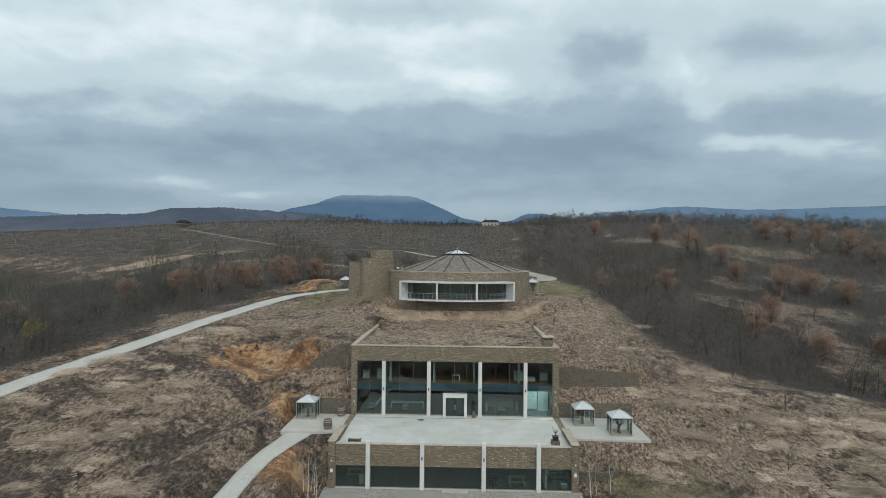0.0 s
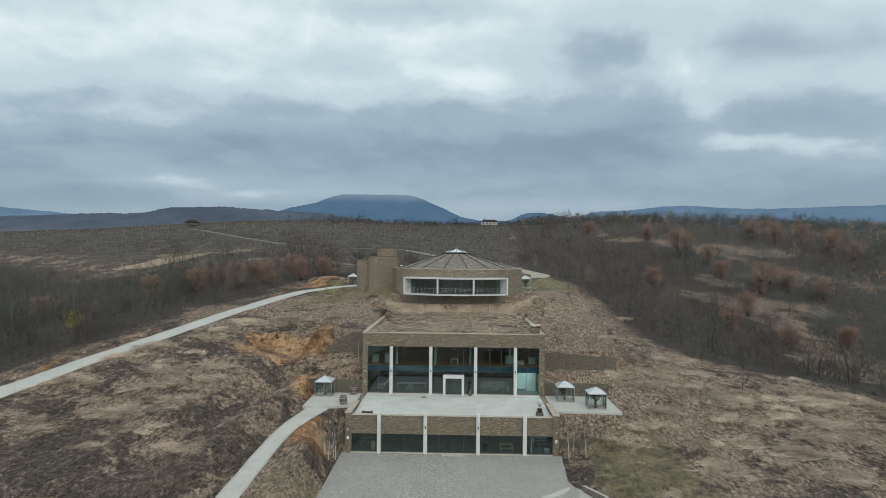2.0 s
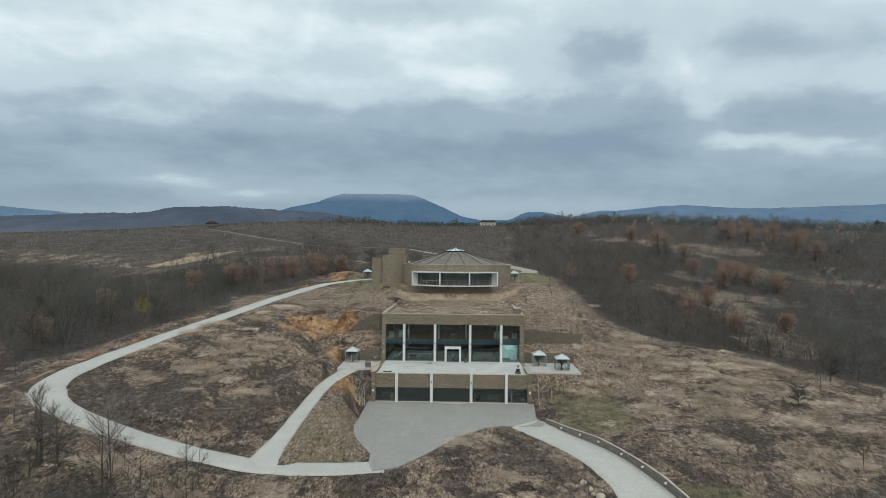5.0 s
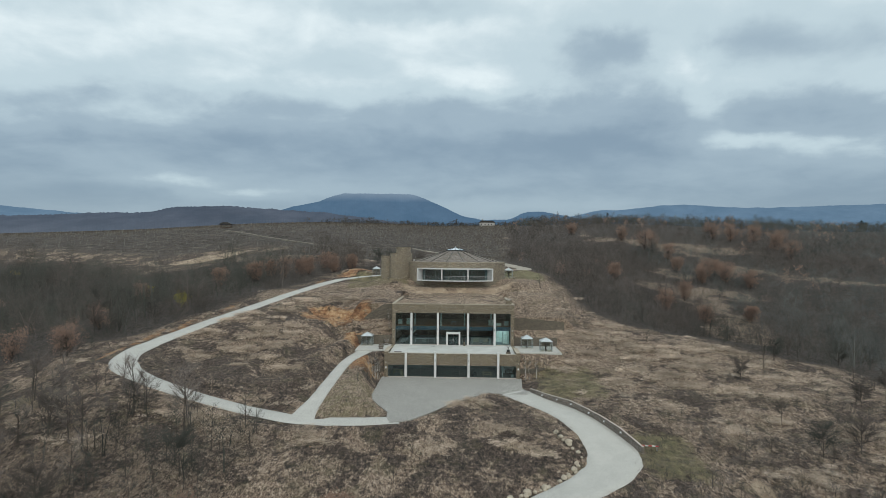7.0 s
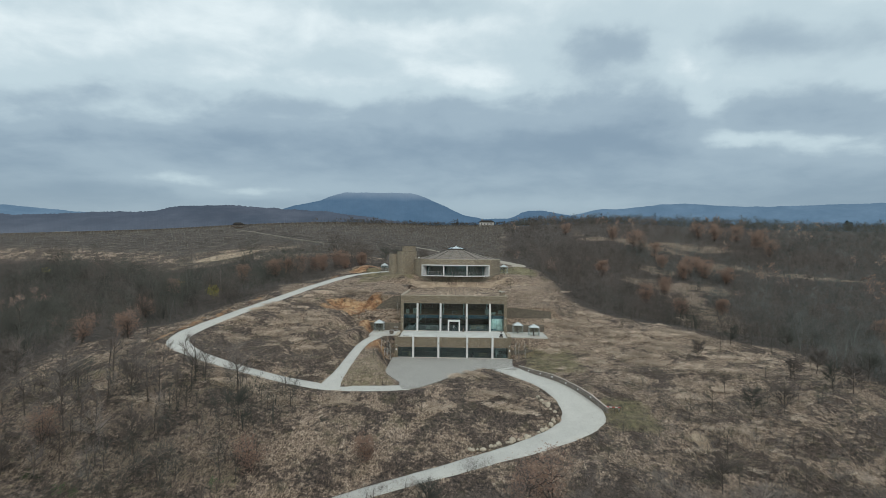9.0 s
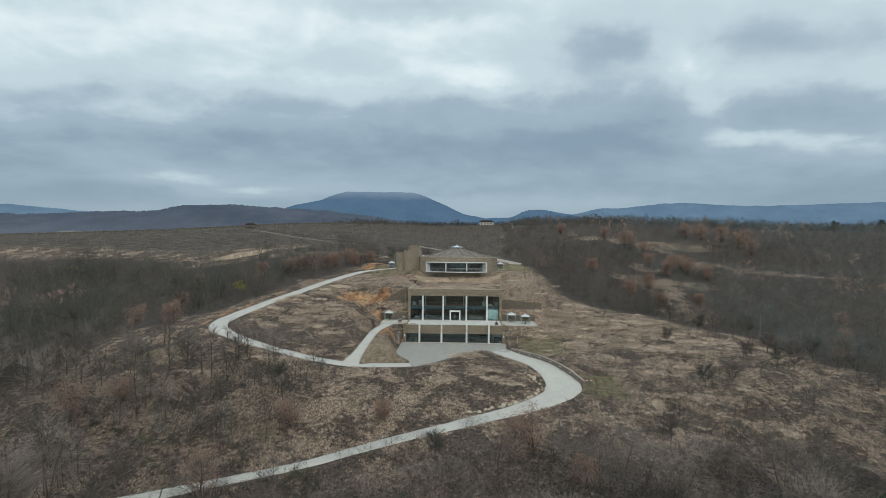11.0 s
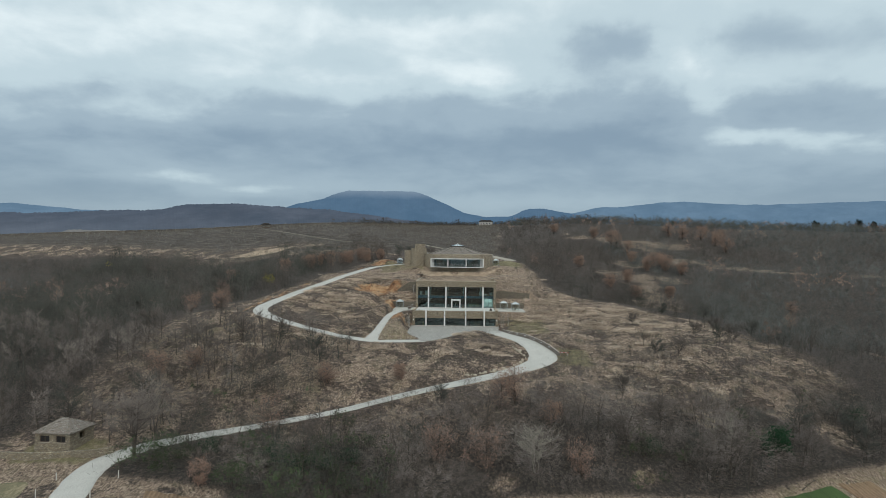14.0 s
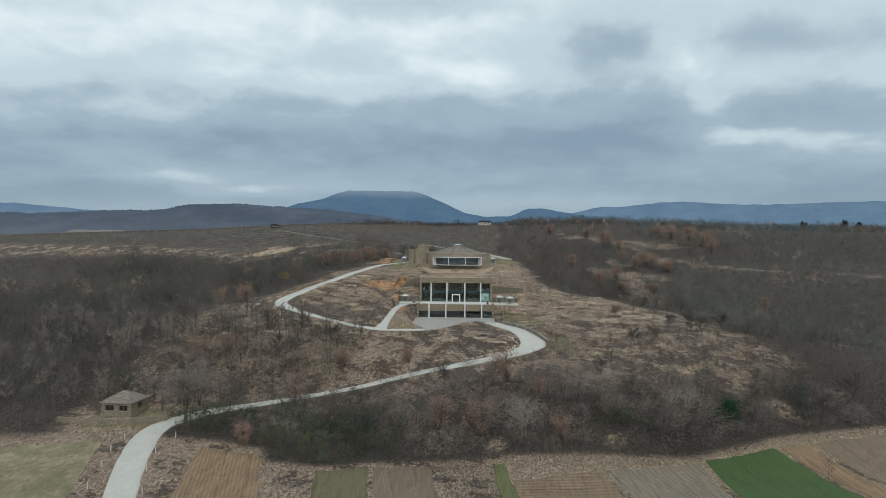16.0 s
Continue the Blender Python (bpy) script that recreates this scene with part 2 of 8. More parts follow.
def twig_stuff(name, tones, rough=0.9, spread=0.5):
    """Fine wood or leaves seen as a soft mass: shading leans towards the sky, tones keep close together."""
    k = Nodes(name, rough)
    mean = [sum(t[q] for t in tones) / len(tones) for q in range(3)]
    c = k.ramp(k.island(), *[((i + 0.5) / len(tones), tuple(mean[q] + (t[q] - mean[q]) * spread for q in range(3))) for i, t in enumerate(tones)])
    lum = k.math("ADD", 0.92, k.math("MULTIPLY", k.layer("tone"), 0.30))
    lum = k.math("MINIMUM", k.math("MAXIMUM", lum, 0.4), 1.35)
    lum = k.math("MULTIPLY", lum, k.math("ADD", k.math("MULTIPLY", k.noise(0.08, 4.0, 0.6), 1.5), 0.2))
    scale_node = k.t.nodes.new("ShaderNodeVectorMath")
    scale_node.operation = "SCALE"
    k.put(scale_node.inputs[0], c)
    k.put(scale_node.inputs[3], lum)
    c = scale_node.outputs[0]
    lean = k.t.nodes.new("ShaderNodeVectorMath")
    lean.operation = "MULTIPLY_ADD"
    k.put(lean.inputs[0], k.t.nodes.new("ShaderNodeNewGeometry").outputs["Normal"])
    lean.inputs[1].default_value, lean.inputs[2].default_value = (0.5, 0.5, 0.5), (0.0, -0.25, 0.7)
    unit = k.t.nodes.new("ShaderNodeVectorMath")
    unit.operation = "NORMALIZE"
    k.put(unit.inputs[0], lean.outputs[0])
    k.put(k.b.inputs["Normal"], unit.outputs[0])
    k.b.inputs["Specular IOR Level"].default_value = 0.1
    return k.done(c)


TWIG = twig_stuff("bare_twigs", [(0.145, 0.125, 0.113), (0.202, 0.176, 0.159), (0.252, 0.222, 0.202), (0.164, 0.142, 0.127)])
TWIG_DARK = twig_stuff("dark_brown_twigs", [(0.082, 0.071, 0.064), (0.112, 0.098, 0.089), (0.142, 0.126, 0.114), (0.092, 0.080, 0.071)])
TWIG_GREY = twig_stuff("grey_twigs", [(0.056, 0.061, 0.053), (0.086, 0.089, 0.078), (0.047, 0.053, 0.045), (0.125, 0.124, 0.111)])
OLIVE_TWIG = twig_stuff("mossy_twigs", [(0.085, 0.09, 0.062), (0.12, 0.122, 0.085), (0.07, 0.078, 0.052), (0.16, 0.152, 0.115)])
# blue-grey tint puts the haze of distance into the far twigs' colour
TWIG_HAZED = twig_stuff("hazed_grey_twigs", [(0.082, 0.092, 0.087), (0.122, 0.131, 0.122), (0.068, 0.078, 0.074), (0.165, 0.168, 0.158)])
# underwood tone darkened to carry the shade inside the woods
SHADE_UNDERWOOD = twig_stuff("shade_dark_underwood", [(0.055, 0.050, 0.043), (0.078, 0.069, 0.059), (0.05, 0.053, 0.042), (0.10, 0.086, 0.072)])
PALE_TWIG = twig_stuff("pale_grey_twigs", [(0.26, 0.24, 0.21), (0.31, 0.285, 0.25), (0.22, 0.20, 0.175), (0.35, 0.32, 0.28)])
RUST = twig_stuff("withered_oak_leaves", [(0.212, 0.136, 0.102), (0.285, 0.187, 0.145), (0.36, 0.25, 0.198), (0.245, 0.159, 0.122)])
STRAW_DULL = twig_stuff("dull_dead_grass", [(0.32, 0.254, 0.197), (0.43, 0.35, 0.28), (0.20, 0.157, 0.123), (0.54, 0.445, 0.36)], spread=1.0)
STRAW = twig_stuff("dry_straw_grass", [(0.54, 0.435, 0.34), (0.69, 0.57, 0.455), (0.40, 0.313, 0.24), (0.78, 0.66, 0.54)], spread=0.9)
BRUSH = twig_stuff("dead_brush", [(0.08, 0.062, 0.05), (0.13, 0.10, 0.08), (0.055, 0.045, 0.038), (0.19, 0.152, 0.124)], spread=1.0)
GREEN_LEAF = twig_stuff("dark_green_needles", [(0.015, 0.045, 0.022), (0.024, 0.064, 0.03), (0.016, 0.037, 0.021), (0.032, 0.08, 0.038)])
# needles darkened and blued to hold the haze before the skyline
CONIFER = twig_stuff("hazed_blackish_needles", [(0.018, 0.030, 0.027), (0.026, 0.042, 0.037), (0.016, 0.026, 0.024), (0.035, 0.052, 0.046)])
IVY_LEAF = twig_stuff("ivy_leaves", [(0.045, 0.075, 0.034), (0.068, 0.10, 0.047), (0.038, 0.058, 0.028), (0.09, 0.115, 0.06)])
OLIVE_LEAF = twig_stuff("olive_leaves", [(0.07, 0.085, 0.055), (0.10, 0.115, 0.075), (0.06, 0.07, 0.045), (0.12, 0.13, 0.09)])
YELLOW_LEAF = twig_stuff("yellow_green_leaves", [(0.30, 0.26, 0.04), (0.36, 0.32, 0.06), (0.22, 0.21, 0.05), (0.40, 0.36, 0.09)])
VINE = twig_stuff("vine_wood", [(0.11, 0.093, 0.078), (0.145, 0.122, 0.10), (0.09, 0.08, 0.066), (0.17, 0.15, 0.122)])


def glazing(name, tint, clear):
    """A window pane: a clear film under a mirror sheen."""
    m = bpy.data.materials.new(name)
    m.use_nodes = True
    t = m.node_tree
    t.nodes.clear()
    out, mixer = t.nodes.new("ShaderNodeOutputMaterial"), t.nodes.new("ShaderNodeMixShader")
    gloss, clear_node = t.nodes.new("ShaderNodeBsdfGlossy"), t.nodes.new("ShaderNodeBsdfTransparent")
    gloss.inputs["Roughness"].default_value = 0.02
    gloss.inputs["Color"].default_value = (0.9, 0.95, 0.97, 1)
    clear_node.inputs[0].default_value = (*tint, 1)
    f = t.nodes.new("ShaderNodeFresnel")
    f.inputs[0].default_value = 1.5
    lift_node = t.nodes.new("ShaderNodeMath")
    lift_node.operation, lift_node.use_clamp = "MULTIPLY_ADD", True
    t.links.new(f.outputs[0], lift_node.inputs[0])
    lift_node.inputs[1].default_value, lift_node.inputs[2].default_value = 1.0, clear
    t.links.new(lift_node.outputs[0], mixer.inputs[0])
    t.links.new(clear_node.outputs[0], mixer.inputs[1])
    t.links.new(gloss.outputs[0], mixer.inputs[2])
    t.links.new(mixer.outputs[0], out.inputs[0])
    return m


GLASS = glazing("tinted_window_glass", (0.56, 0.69, 0.69), 0.03)
CLEAR = glazing("clear_pavilion_glass", (0.95, 0.975, 0.97), 0.05)
ROOF_GLASS = glazing("frosted_roof_glass", (0.30, 0.35, 0.38), 0.55)

# the hillside: dead grass, brush, bare red earth, turf and leaf litter by zone
k = Nodes("winter_hillside", 0.95)
tuft = k.noise(0.9, 6.0, 0.65)
patch = k.noise(0.17, 6.0, 0.62, warp=0.5)
streak = k.noise(4.5, 5.0, 0.68, k.scaled(1.0, 0.30, 1.0, 0.5), 0.8)
grit = k.noise(9.0, 4.0, 0.7)
clump = k.noise(1.9, 5.0, 0.7, warp=0.4)
brush = k.ramp(k.math("ADD", k.math("MULTIPLY", clump, 0.55), k.math("MULTIPLY", streak, 0.45)), (0.41, (0.022, 0.018, 0.015)), (0.49, (0.081, 0.060, 0.048)), (0.55, (0.142, 0.106, 0.084)), (0.62, (0.275, 0.208, 0.160)))
dry = k.ramp(k.math("ADD", k.math("MULTIPLY", streak, 0.65), k.math("MULTIPLY", clump, 0.35)), (0.41, (0.07, 0.053, 0.042)), (0.48, (0.245, 0.179, 0.131)), (0.54, (0.415, 0.318, 0.242)), (0.61, (0.62, 0.50, 0.39)))
pale = k.ramp(k.math("ADD", k.math("MULTIPLY", k.layer("straw"), 0.07), k.math("ADD", k.math("MULTIPLY", patch, 0.62), k.math("MULTIPLY", tuft, 0.38))), (0.497, 0.0), (0.548, 1.0))
colour = k.mix(k.math("MULTIPLY", pale, k.layer("grass")), brush, dry)
moss = k.ramp(k.noise(0.35, 5.0, 0.6), (0.52, 0.0), (0.68, 0.38))
colour = k.mix(k.math("MULTIPLY", moss, k.layer("grass")), colour, (0.135, 0.125, 0.065))
# leaf litter, darkened to put the woods' shade between the crowns
shade_litter = k.ramp(clump, (0.36, (0.026, 0.022, 0.019)), (0.5, (0.052, 0.043, 0.036)), (0.64, (0.115, 0.090, 0.075)))
colour = k.mix(k.layer("wood"), colour, shade_litter)
turf = k.ramp(k.noise(0.8, 6.0, 0.65), (0.3, (0.13, 0.125, 0.06)), (0.52, (0.23, 0.205, 0.11)), (0.72, (0.36, 0.30, 0.19)))
colour = k.mix(k.ramp(k.math("ADD", k.layer("turf"), k.math("MULTIPLY", k.math("SUBTRACT", tuft, 0.5), 0.9)), (0.35, 0.0), (0.65, 0.95)), colour, turf)
clods = k.noise(1.5, 7.0, 0.68)
earth = k.ramp(k.math("ADD", k.math("MULTIPLY", k.noise(0.28, 3.0, 0.5), 0.5), k.math("MULTIPLY", clods, 0.5)), (0.34, (0.10, 0.058, 0.035)), (0.43, (0.24, 0.122, 0.063)), (0.50, (0.37, 0.205, 0.108)), (0.58, (0.54, 0.365, 0.21)))
bare = k.ramp(k.math("ADD", k.layer("soil"), k.math("MULTIPLY", k.math("SUBTRACT", k.noise(0.8, 7.0, 0.72), 0.5), 2.5)), (0.40, 0.0), (0.58, 1.0))
colour = k.mix(bare, colour, earth)
sand = k.ramp(k.noise(0.35, 6.0, 0.65), (0.3, (0.33, 0.24, 0.165)), (0.6, (0.55, 0.435, 0.32)))
colour = k.mix(k.ramp(k.math("ADD", k.layer("sand"), k.math("MULTIPLY", k.math("SUBTRACT", k.noise(0.12, 6.0, 0.7), 0.5), 1.6)), (0.4, 0.0), (0.6, 1.0)), colour, sand)
vines = k.ramp(k.noise(0.5, 5.0, 0.6, k.scaled(0.25, 1.6, 1.0, 0.12)), (0.38, (0.048, 0.043, 0.038)), (0.54, (0.094, 0.082, 0.073)), (0.72, (0.185, 0.158, 0.135)))
colour = k.mix(k.layer("vineyard"), colour, vines)
colour = k.mix(0.85, colour, k.ramp(grit, (0.36, (0.10, 0.10, 0.10)), (0.5, (0.45, 0.45, 0.45)), (0.64, (0.90, 0.89, 0.86))), "SOFT_LIGHT")
growth = k.math("ADD", k.math("ADD", tuft, clump), k.math("MULTIPLY", streak, 0.8))
GROUND = k.done(colour, k.mix(bare, growth, k.math("MULTIPLY", clods, 1.4)), 1.0, 0.6)

k = Nodes("crushed_limestone_road", 0.95)
gravel = k.noise(7.0, 5.0, 0.75)
c = k.ramp(k.noise(0.35, 5.0, 0.65), (0.3, (0.345, 0.338, 0.314)), (0.7, (0.485, 0.477, 0.445)))
GRAVEL = k.done(k.mix(0.5, c, k.ramp(gravel, (0.3, (0.18, 0.18, 0.165)), (0.7, (0.64, 0.64, 0.605)))), gravel, 0.5, 0.03)

k = Nodes("granite_sett_paving", 0.85)
setts, gaps = k.voronoi(7.0), k.voronoi(7.0, feature="DISTANCE_TO_EDGE")
tone = k.t.nodes.new("ShaderNodeSeparateColor")
k.put(tone.inputs[0], setts.outputs["Color"])
c = k.ramp(tone.outputs[0], (0.1, (0.29, 0.284, 0.262)), (0.5, (0.365, 0.358, 0.332)), (0.9, (0.44, 0.431, 0.40)))
c = k.mix(k.ramp(k.noise(0.3, 5.0, 0.65), (0.4, 0.0), (0.7, 0.4)), c, (0.24, 0.235, 0.22))
SETTS = k.done(k.mix(k.ramp(gaps.outputs[0], (0.02, 0.0), (0.12, 1.0)), (0.14, 0.135, 0.125), c), gaps.outputs[0], 0.5, 0.02)

k = Nodes("pale_terrace_concrete", 0.75)
c = k.ramp(k.noise(0.45, 5.0, 0.6, warp=0.6), (0.3, (0.42, 0.43, 0.415)), (0.7, (0.56, 0.57, 0.55)))
c = k.mix(k.ramp(k.noise(0.16, 4.0), (0.45, 0.0), (0.62, 0.35)), c, (0.36, 0.365, 0.33))
c = k.mix(0.12, c, k.ramp(k.each(), (0.0, (0.36, 0.36, 0.35)), (1.0, (0.66, 0.66, 0.64))))
CONCRETE = k.done(c, k.noise(30.0), 0.1, 0.01)


def field(name, a, b, turn, scale, bump=0.8):
    """Tilled earth: furrows in one direction, wheel tracks every few metres, clods and damp patches."""
    k = Nodes(name, 0.95)
    along = k.scaled(1, 1, 1, turn)
    rows, wheel = k.wave(scale, along, 1.6), k.wave(0.075, along, 1.2)
    clod = k.noise(2.6, 6.0, 0.75)
    drawn = k.noise(1.5, 5.0, 0.7, k.scaled(1.0, 0.12, 1.0, turn))
    c = k.mix(k.math("MULTIPLY", rows, k.ramp(k.noise(0.5, 4.0, 0.6), (0.3, 0.45), (0.6, 1.0))), a, b)
    c = k.mix(0.40, c, k.ramp(drawn, (0.38, tuple(v * 0.5 for v in a)), (0.62, tuple(v * 1.3 for v in b))))
    c = k.mix(0.35, c, k.ramp(clod, (0.38, tuple(v * 0.5 for v in a)), (0.7, tuple(v * 1.35 for v in b))))
    c = k.mix(k.math("MULTIPLY", k.ramp(wheel, (0.93, 0.0), (0.995, 0.6)), k.ramp(k.noise(0.2, 3.0), (0.4, 0.0), (0.6, 1.0))), c, tuple(v * 0.6 for v in a))
    c = k.mix(k.ramp(k.noise(0.13, 4.0), (0.4, 0.0), (0.7, 0.45)), c, tuple((u + v) * 0.56 for u, v in zip(a, b)))
    return k.done(c, k.math("ADD", rows, clod), bump, 0.15)


def meadow():
    k = Nodes("meadow_grass", 0.95)
    long = k.noise(3.2, 6.0, 0.75, k.scaled(1.0, 0.28, 1.0, -0.75), 0.6)
    blot = k.noise(0.22, 5.0, 0.65)
    c = k.ramp(k.math("ADD", k.math("MULTIPLY", long, 0.6), k.math("MULTIPLY", blot, 0.4)), (0.42, (0.070, 0.068, 0.034)), (0.50, (0.135, 0.122, 0.066)), (0.57, (0.30, 0.25, 0.165)))
    return k.done(k.mix(0.35, c, k.ramp(k.noise(7.0, 4.0, 0.7), (0.3, (0.06, 0.055, 0.03)), (0.7, (0.36, 0.31, 0.2)))), long, 0.6, 0.15)


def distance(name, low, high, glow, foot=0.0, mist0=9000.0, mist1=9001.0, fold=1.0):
    """Far hills: a plain backdrop, mottled by woods and clearings, with haze put into its glow, paler towards its foot
    and cloud-coloured at its top.
    """
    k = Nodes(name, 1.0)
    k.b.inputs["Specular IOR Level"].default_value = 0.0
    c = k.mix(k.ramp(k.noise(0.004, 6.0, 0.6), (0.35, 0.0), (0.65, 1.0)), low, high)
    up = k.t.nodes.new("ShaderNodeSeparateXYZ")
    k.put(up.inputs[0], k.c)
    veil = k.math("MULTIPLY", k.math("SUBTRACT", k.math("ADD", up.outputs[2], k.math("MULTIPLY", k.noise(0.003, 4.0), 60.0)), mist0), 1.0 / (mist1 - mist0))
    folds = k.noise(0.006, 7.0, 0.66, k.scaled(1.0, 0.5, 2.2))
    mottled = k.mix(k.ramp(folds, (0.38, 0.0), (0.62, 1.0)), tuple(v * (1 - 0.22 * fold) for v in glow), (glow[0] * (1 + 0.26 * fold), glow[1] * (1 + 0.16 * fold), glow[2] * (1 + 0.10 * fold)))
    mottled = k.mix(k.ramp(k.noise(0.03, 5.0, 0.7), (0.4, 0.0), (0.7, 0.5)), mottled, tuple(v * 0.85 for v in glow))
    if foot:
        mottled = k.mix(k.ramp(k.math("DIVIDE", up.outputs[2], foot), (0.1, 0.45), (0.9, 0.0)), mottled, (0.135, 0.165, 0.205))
    # glow carries the haze; the veil fades the top to cloud colour
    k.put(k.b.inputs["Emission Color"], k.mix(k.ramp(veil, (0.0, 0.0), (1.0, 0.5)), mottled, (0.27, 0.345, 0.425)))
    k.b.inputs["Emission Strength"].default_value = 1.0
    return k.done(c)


# each range glows in the colour of the haze before it
FAR_BROWN = distance("hazed_wooded_hill", (0.012, 0.014, 0.016), (0.022, 0.021, 0.022), (0.064, 0.090, 0.130), 160.0)
FAR_FIELD = distance("hazed_valley_field", (0.03, 0.03, 0.03), (0.04, 0.04, 0.035), (0.155, 0.168, 0.172))
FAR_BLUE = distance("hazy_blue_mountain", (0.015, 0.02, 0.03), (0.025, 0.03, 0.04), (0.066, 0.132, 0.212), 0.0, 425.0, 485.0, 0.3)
FAR_PALE = distance("hazed_blue_ridge", (0.02, 0.03, 0.04), (0.03, 0.04, 0.05), (0.100, 0.176, 0.265), 220.0, fold=0.5)


# ---- mesh helpers ----
def mesh_from(name, verts, faces, mats, index=None, smooth=False):
    """A mesh from arrays of corners and of faces, all with the same number of corners or a plain list of lists."""
    me = bpy.data.meshes.new(name)
    me.from_pydata(np.asarray(verts).tolist(), [], faces.tolist() if isinstance(faces, np.ndarray) else faces)
    for m in mats if isinstance(mats, (list, tuple)) else [mats]:
        me.materials.append(m)
    if index is not None:
        me.polygons.foreach_set("material_index", np.asarray(index, dtype=np.int32))
    if smooth:
        me.polygons.foreach_set("use_smooth", np.ones(len(me.polygons), dtype=bool))
    me.update()
    return me


def part(name, bm, material, parent=None, label="", smooth=False):
    """Links a bmesh as one mesh object, under a thing or a part."""
    me = bpy.data.meshes.new(name)
    bmesh.ops.recalc_face_normals(bm, faces=bm.faces[:])
    bm.to_mesh(me)
    bm.free()
    me.materials.append(material)
    if smooth:
        me.polygons.foreach_set("use_smooth", np.ones(len(me.polygons), dtype=bool))
    ob = new(name, me)
    ob.parent = parent
    return tagged(ob, label)


def group(name, x, y, z, turn=0.0, **tags):
    """An Empty at the base of a thing."""
    ob = new(name)
    ob.matrix_world = pose(x, y, z, 0, 0, turn)
    ob.empty_display_size = 0.3
    return tagged(ob, **tags)


def boxes(*spans, bevel=0.0):
    """Boxes (x0, x1, y0, y1, z0, z1) in one bmesh."""
    bm = bmesh.new()
    for x0, x1, y0, y1, z0, z1 in spans:
        bmesh.ops.create_cube(bm, size=1, matrix=Matrix.Translation(((x0 + x1) / 2, (y0 + y1) / 2, (z0 + z1) / 2)) @ Matrix.Diagonal((abs(x1 - x0), abs(y1 - y0), abs(z1 - z0), 1)))
    if bevel:
        bmesh.ops.bevel(bm, geom=bm.edges[:], offset=bevel, segments=1, affect="EDGES")
    return bm


def prism(outline, low, high, axis="y"):
    """An outline drawn out along an axis; the outline is given in the two other axes, in their order."""
    bm = bmesh.new()

    def at(p, d):
        return {"x": (d, p[0], p[1]), "y": (p[0], d, p[1]), "z": (p[0], p[1], d)}[axis]

    a, b = [bm.verts.new(at(p, low)) for p in outline], [bm.verts.new(at(p, high)) for p in outline]
    bm.faces.new(a), bm.faces.new(b)
    for i in range(len(a)):
        j = (i + 1) % len(a)
        bm.faces.new((a[i], a[j], b[j], b[i]))
    return bm


def lathe(profile, sides=24, start=0.0, sweep=360.0, bm=None, centre=(0, 0)):
    """A profile of (radius, height) turned round a vertical axis, through all or part of a turn."""
    bm = bm or bmesh.new()
    whole = sweep >= 360
    n = sides if whole else sides + 1
    rings = []
    for i in range(n):
        a = radians(start + sweep * i / sides)
        rings.append([bm.verts.new((centre[0] + r * math.cos(a), centre[1] + r * math.sin(a), z)) for r, z in profile])
    for i in range(sides):
        p, q = rings[i], rings[(i + 1) % n]
        for j in range(len(profile) - 1):
            bm.faces.new((p[j], q[j], q[j + 1], p[j + 1]))
    bmesh.ops.remove_doubles(bm, verts=bm.verts[:], dist=1e-4)
    return bm


def bar(bm, a, b, r, sides=6, r2=None):
    """A round bar from a to b, added to bm."""
    a, b = Vector(a), Vector(b)
    d = b - a
    m = Matrix.Translation((a + b) / 2) @ d.to_track_quat("Z", "Y").to_matrix().to_4x4()
    bmesh.ops.create_cone(bm, cap_ends=True, segments=sides, radius1=r, radius2=r if r2 is None else r2, depth=d.length, matrix=m)
    return bm


# ---- the lie of the land ----
XS = np.array([-330, -200, -120, -80, -50, -25, 0, 25, 45, 70, 110, 200, 330.0])
RELIEF_NEAR = [
    (-200, (-22, -22, -22, -22, -22, -22, -23, -23, -24, -25, -26, -27, -27)),
    (-112, (-20, -20, -20, -19, -18.5, -20.5, -21.5, -22.5, -23.5, -24.5, -25, -26, -26)),
    (-90, (-18, -18, -17, -16.5, -16.5, -18.5, -20, -20.5, -22, -23, -24, -26, -26)),
    (-72, (-14, -14, -13, -12.5, -14, -14, -12.5, -12.5, -15, -17, -20, -24, -24)),
    (-55, (-10, -10, -8, -6.5, -5.5, -7, -8.5, -9, -9.5, -10, -14, -20, -20)),
    (-40, (-8, -8, -4, -2.5, -0.5, -4, -4.4, -6, -6, -5.5, -9, -18, -18)),
    (-12, (-8, -8, -3, 0.5, 3, 0.3, -2.5, -2.7, -1.9, -2.6, -9, -17, -17)),
]
RELIEF_FAR = [
    (5, (-8, -8, -3, 2, 5.5, 4, 2.5, 1.5, 1.2, -1, -8, -14, -14)),
    (25, (-8, -8, -2, 4, 8, 9.5, 9.5, 8, 2, -3.5, -6, -9, -9)),
    (45, (-8, -8, 0, 6, 10, 12, 12.3, 12, 6, 0.5, -1, -2, -2)),
    (80, (0, 0, 6, 12.5, 15, 14.5, 14, 13, 10, 6, 6, 7, 7)),
    (120, (4, 6, 12, 18, 19, 17, 16.5, 16.5, 15.5, 13, 13, 14, 14)),
    (200, (22, 27.1, 32.2, 33.3, 31.3, 29, 26, 26.5, 28.5, 30.5, 32.5, 31, 30)),
    (250, (26.5, 31.1, 35.3, 36.6, 35.4, 33.6, 31.5, 32, 34, 36.3, 37.8, 35, 33.5)),
    (330, (25.5, 32, 37.2, 39.7, 40, 38.8, 38.4, 38.5, 39.5, 41, 41.5, 38, 36)),
    (480, (22, 27, 35, 40, 43, 42.5, 43.5, 45, 44.5, 40, 36.5, 33, 30)),
]
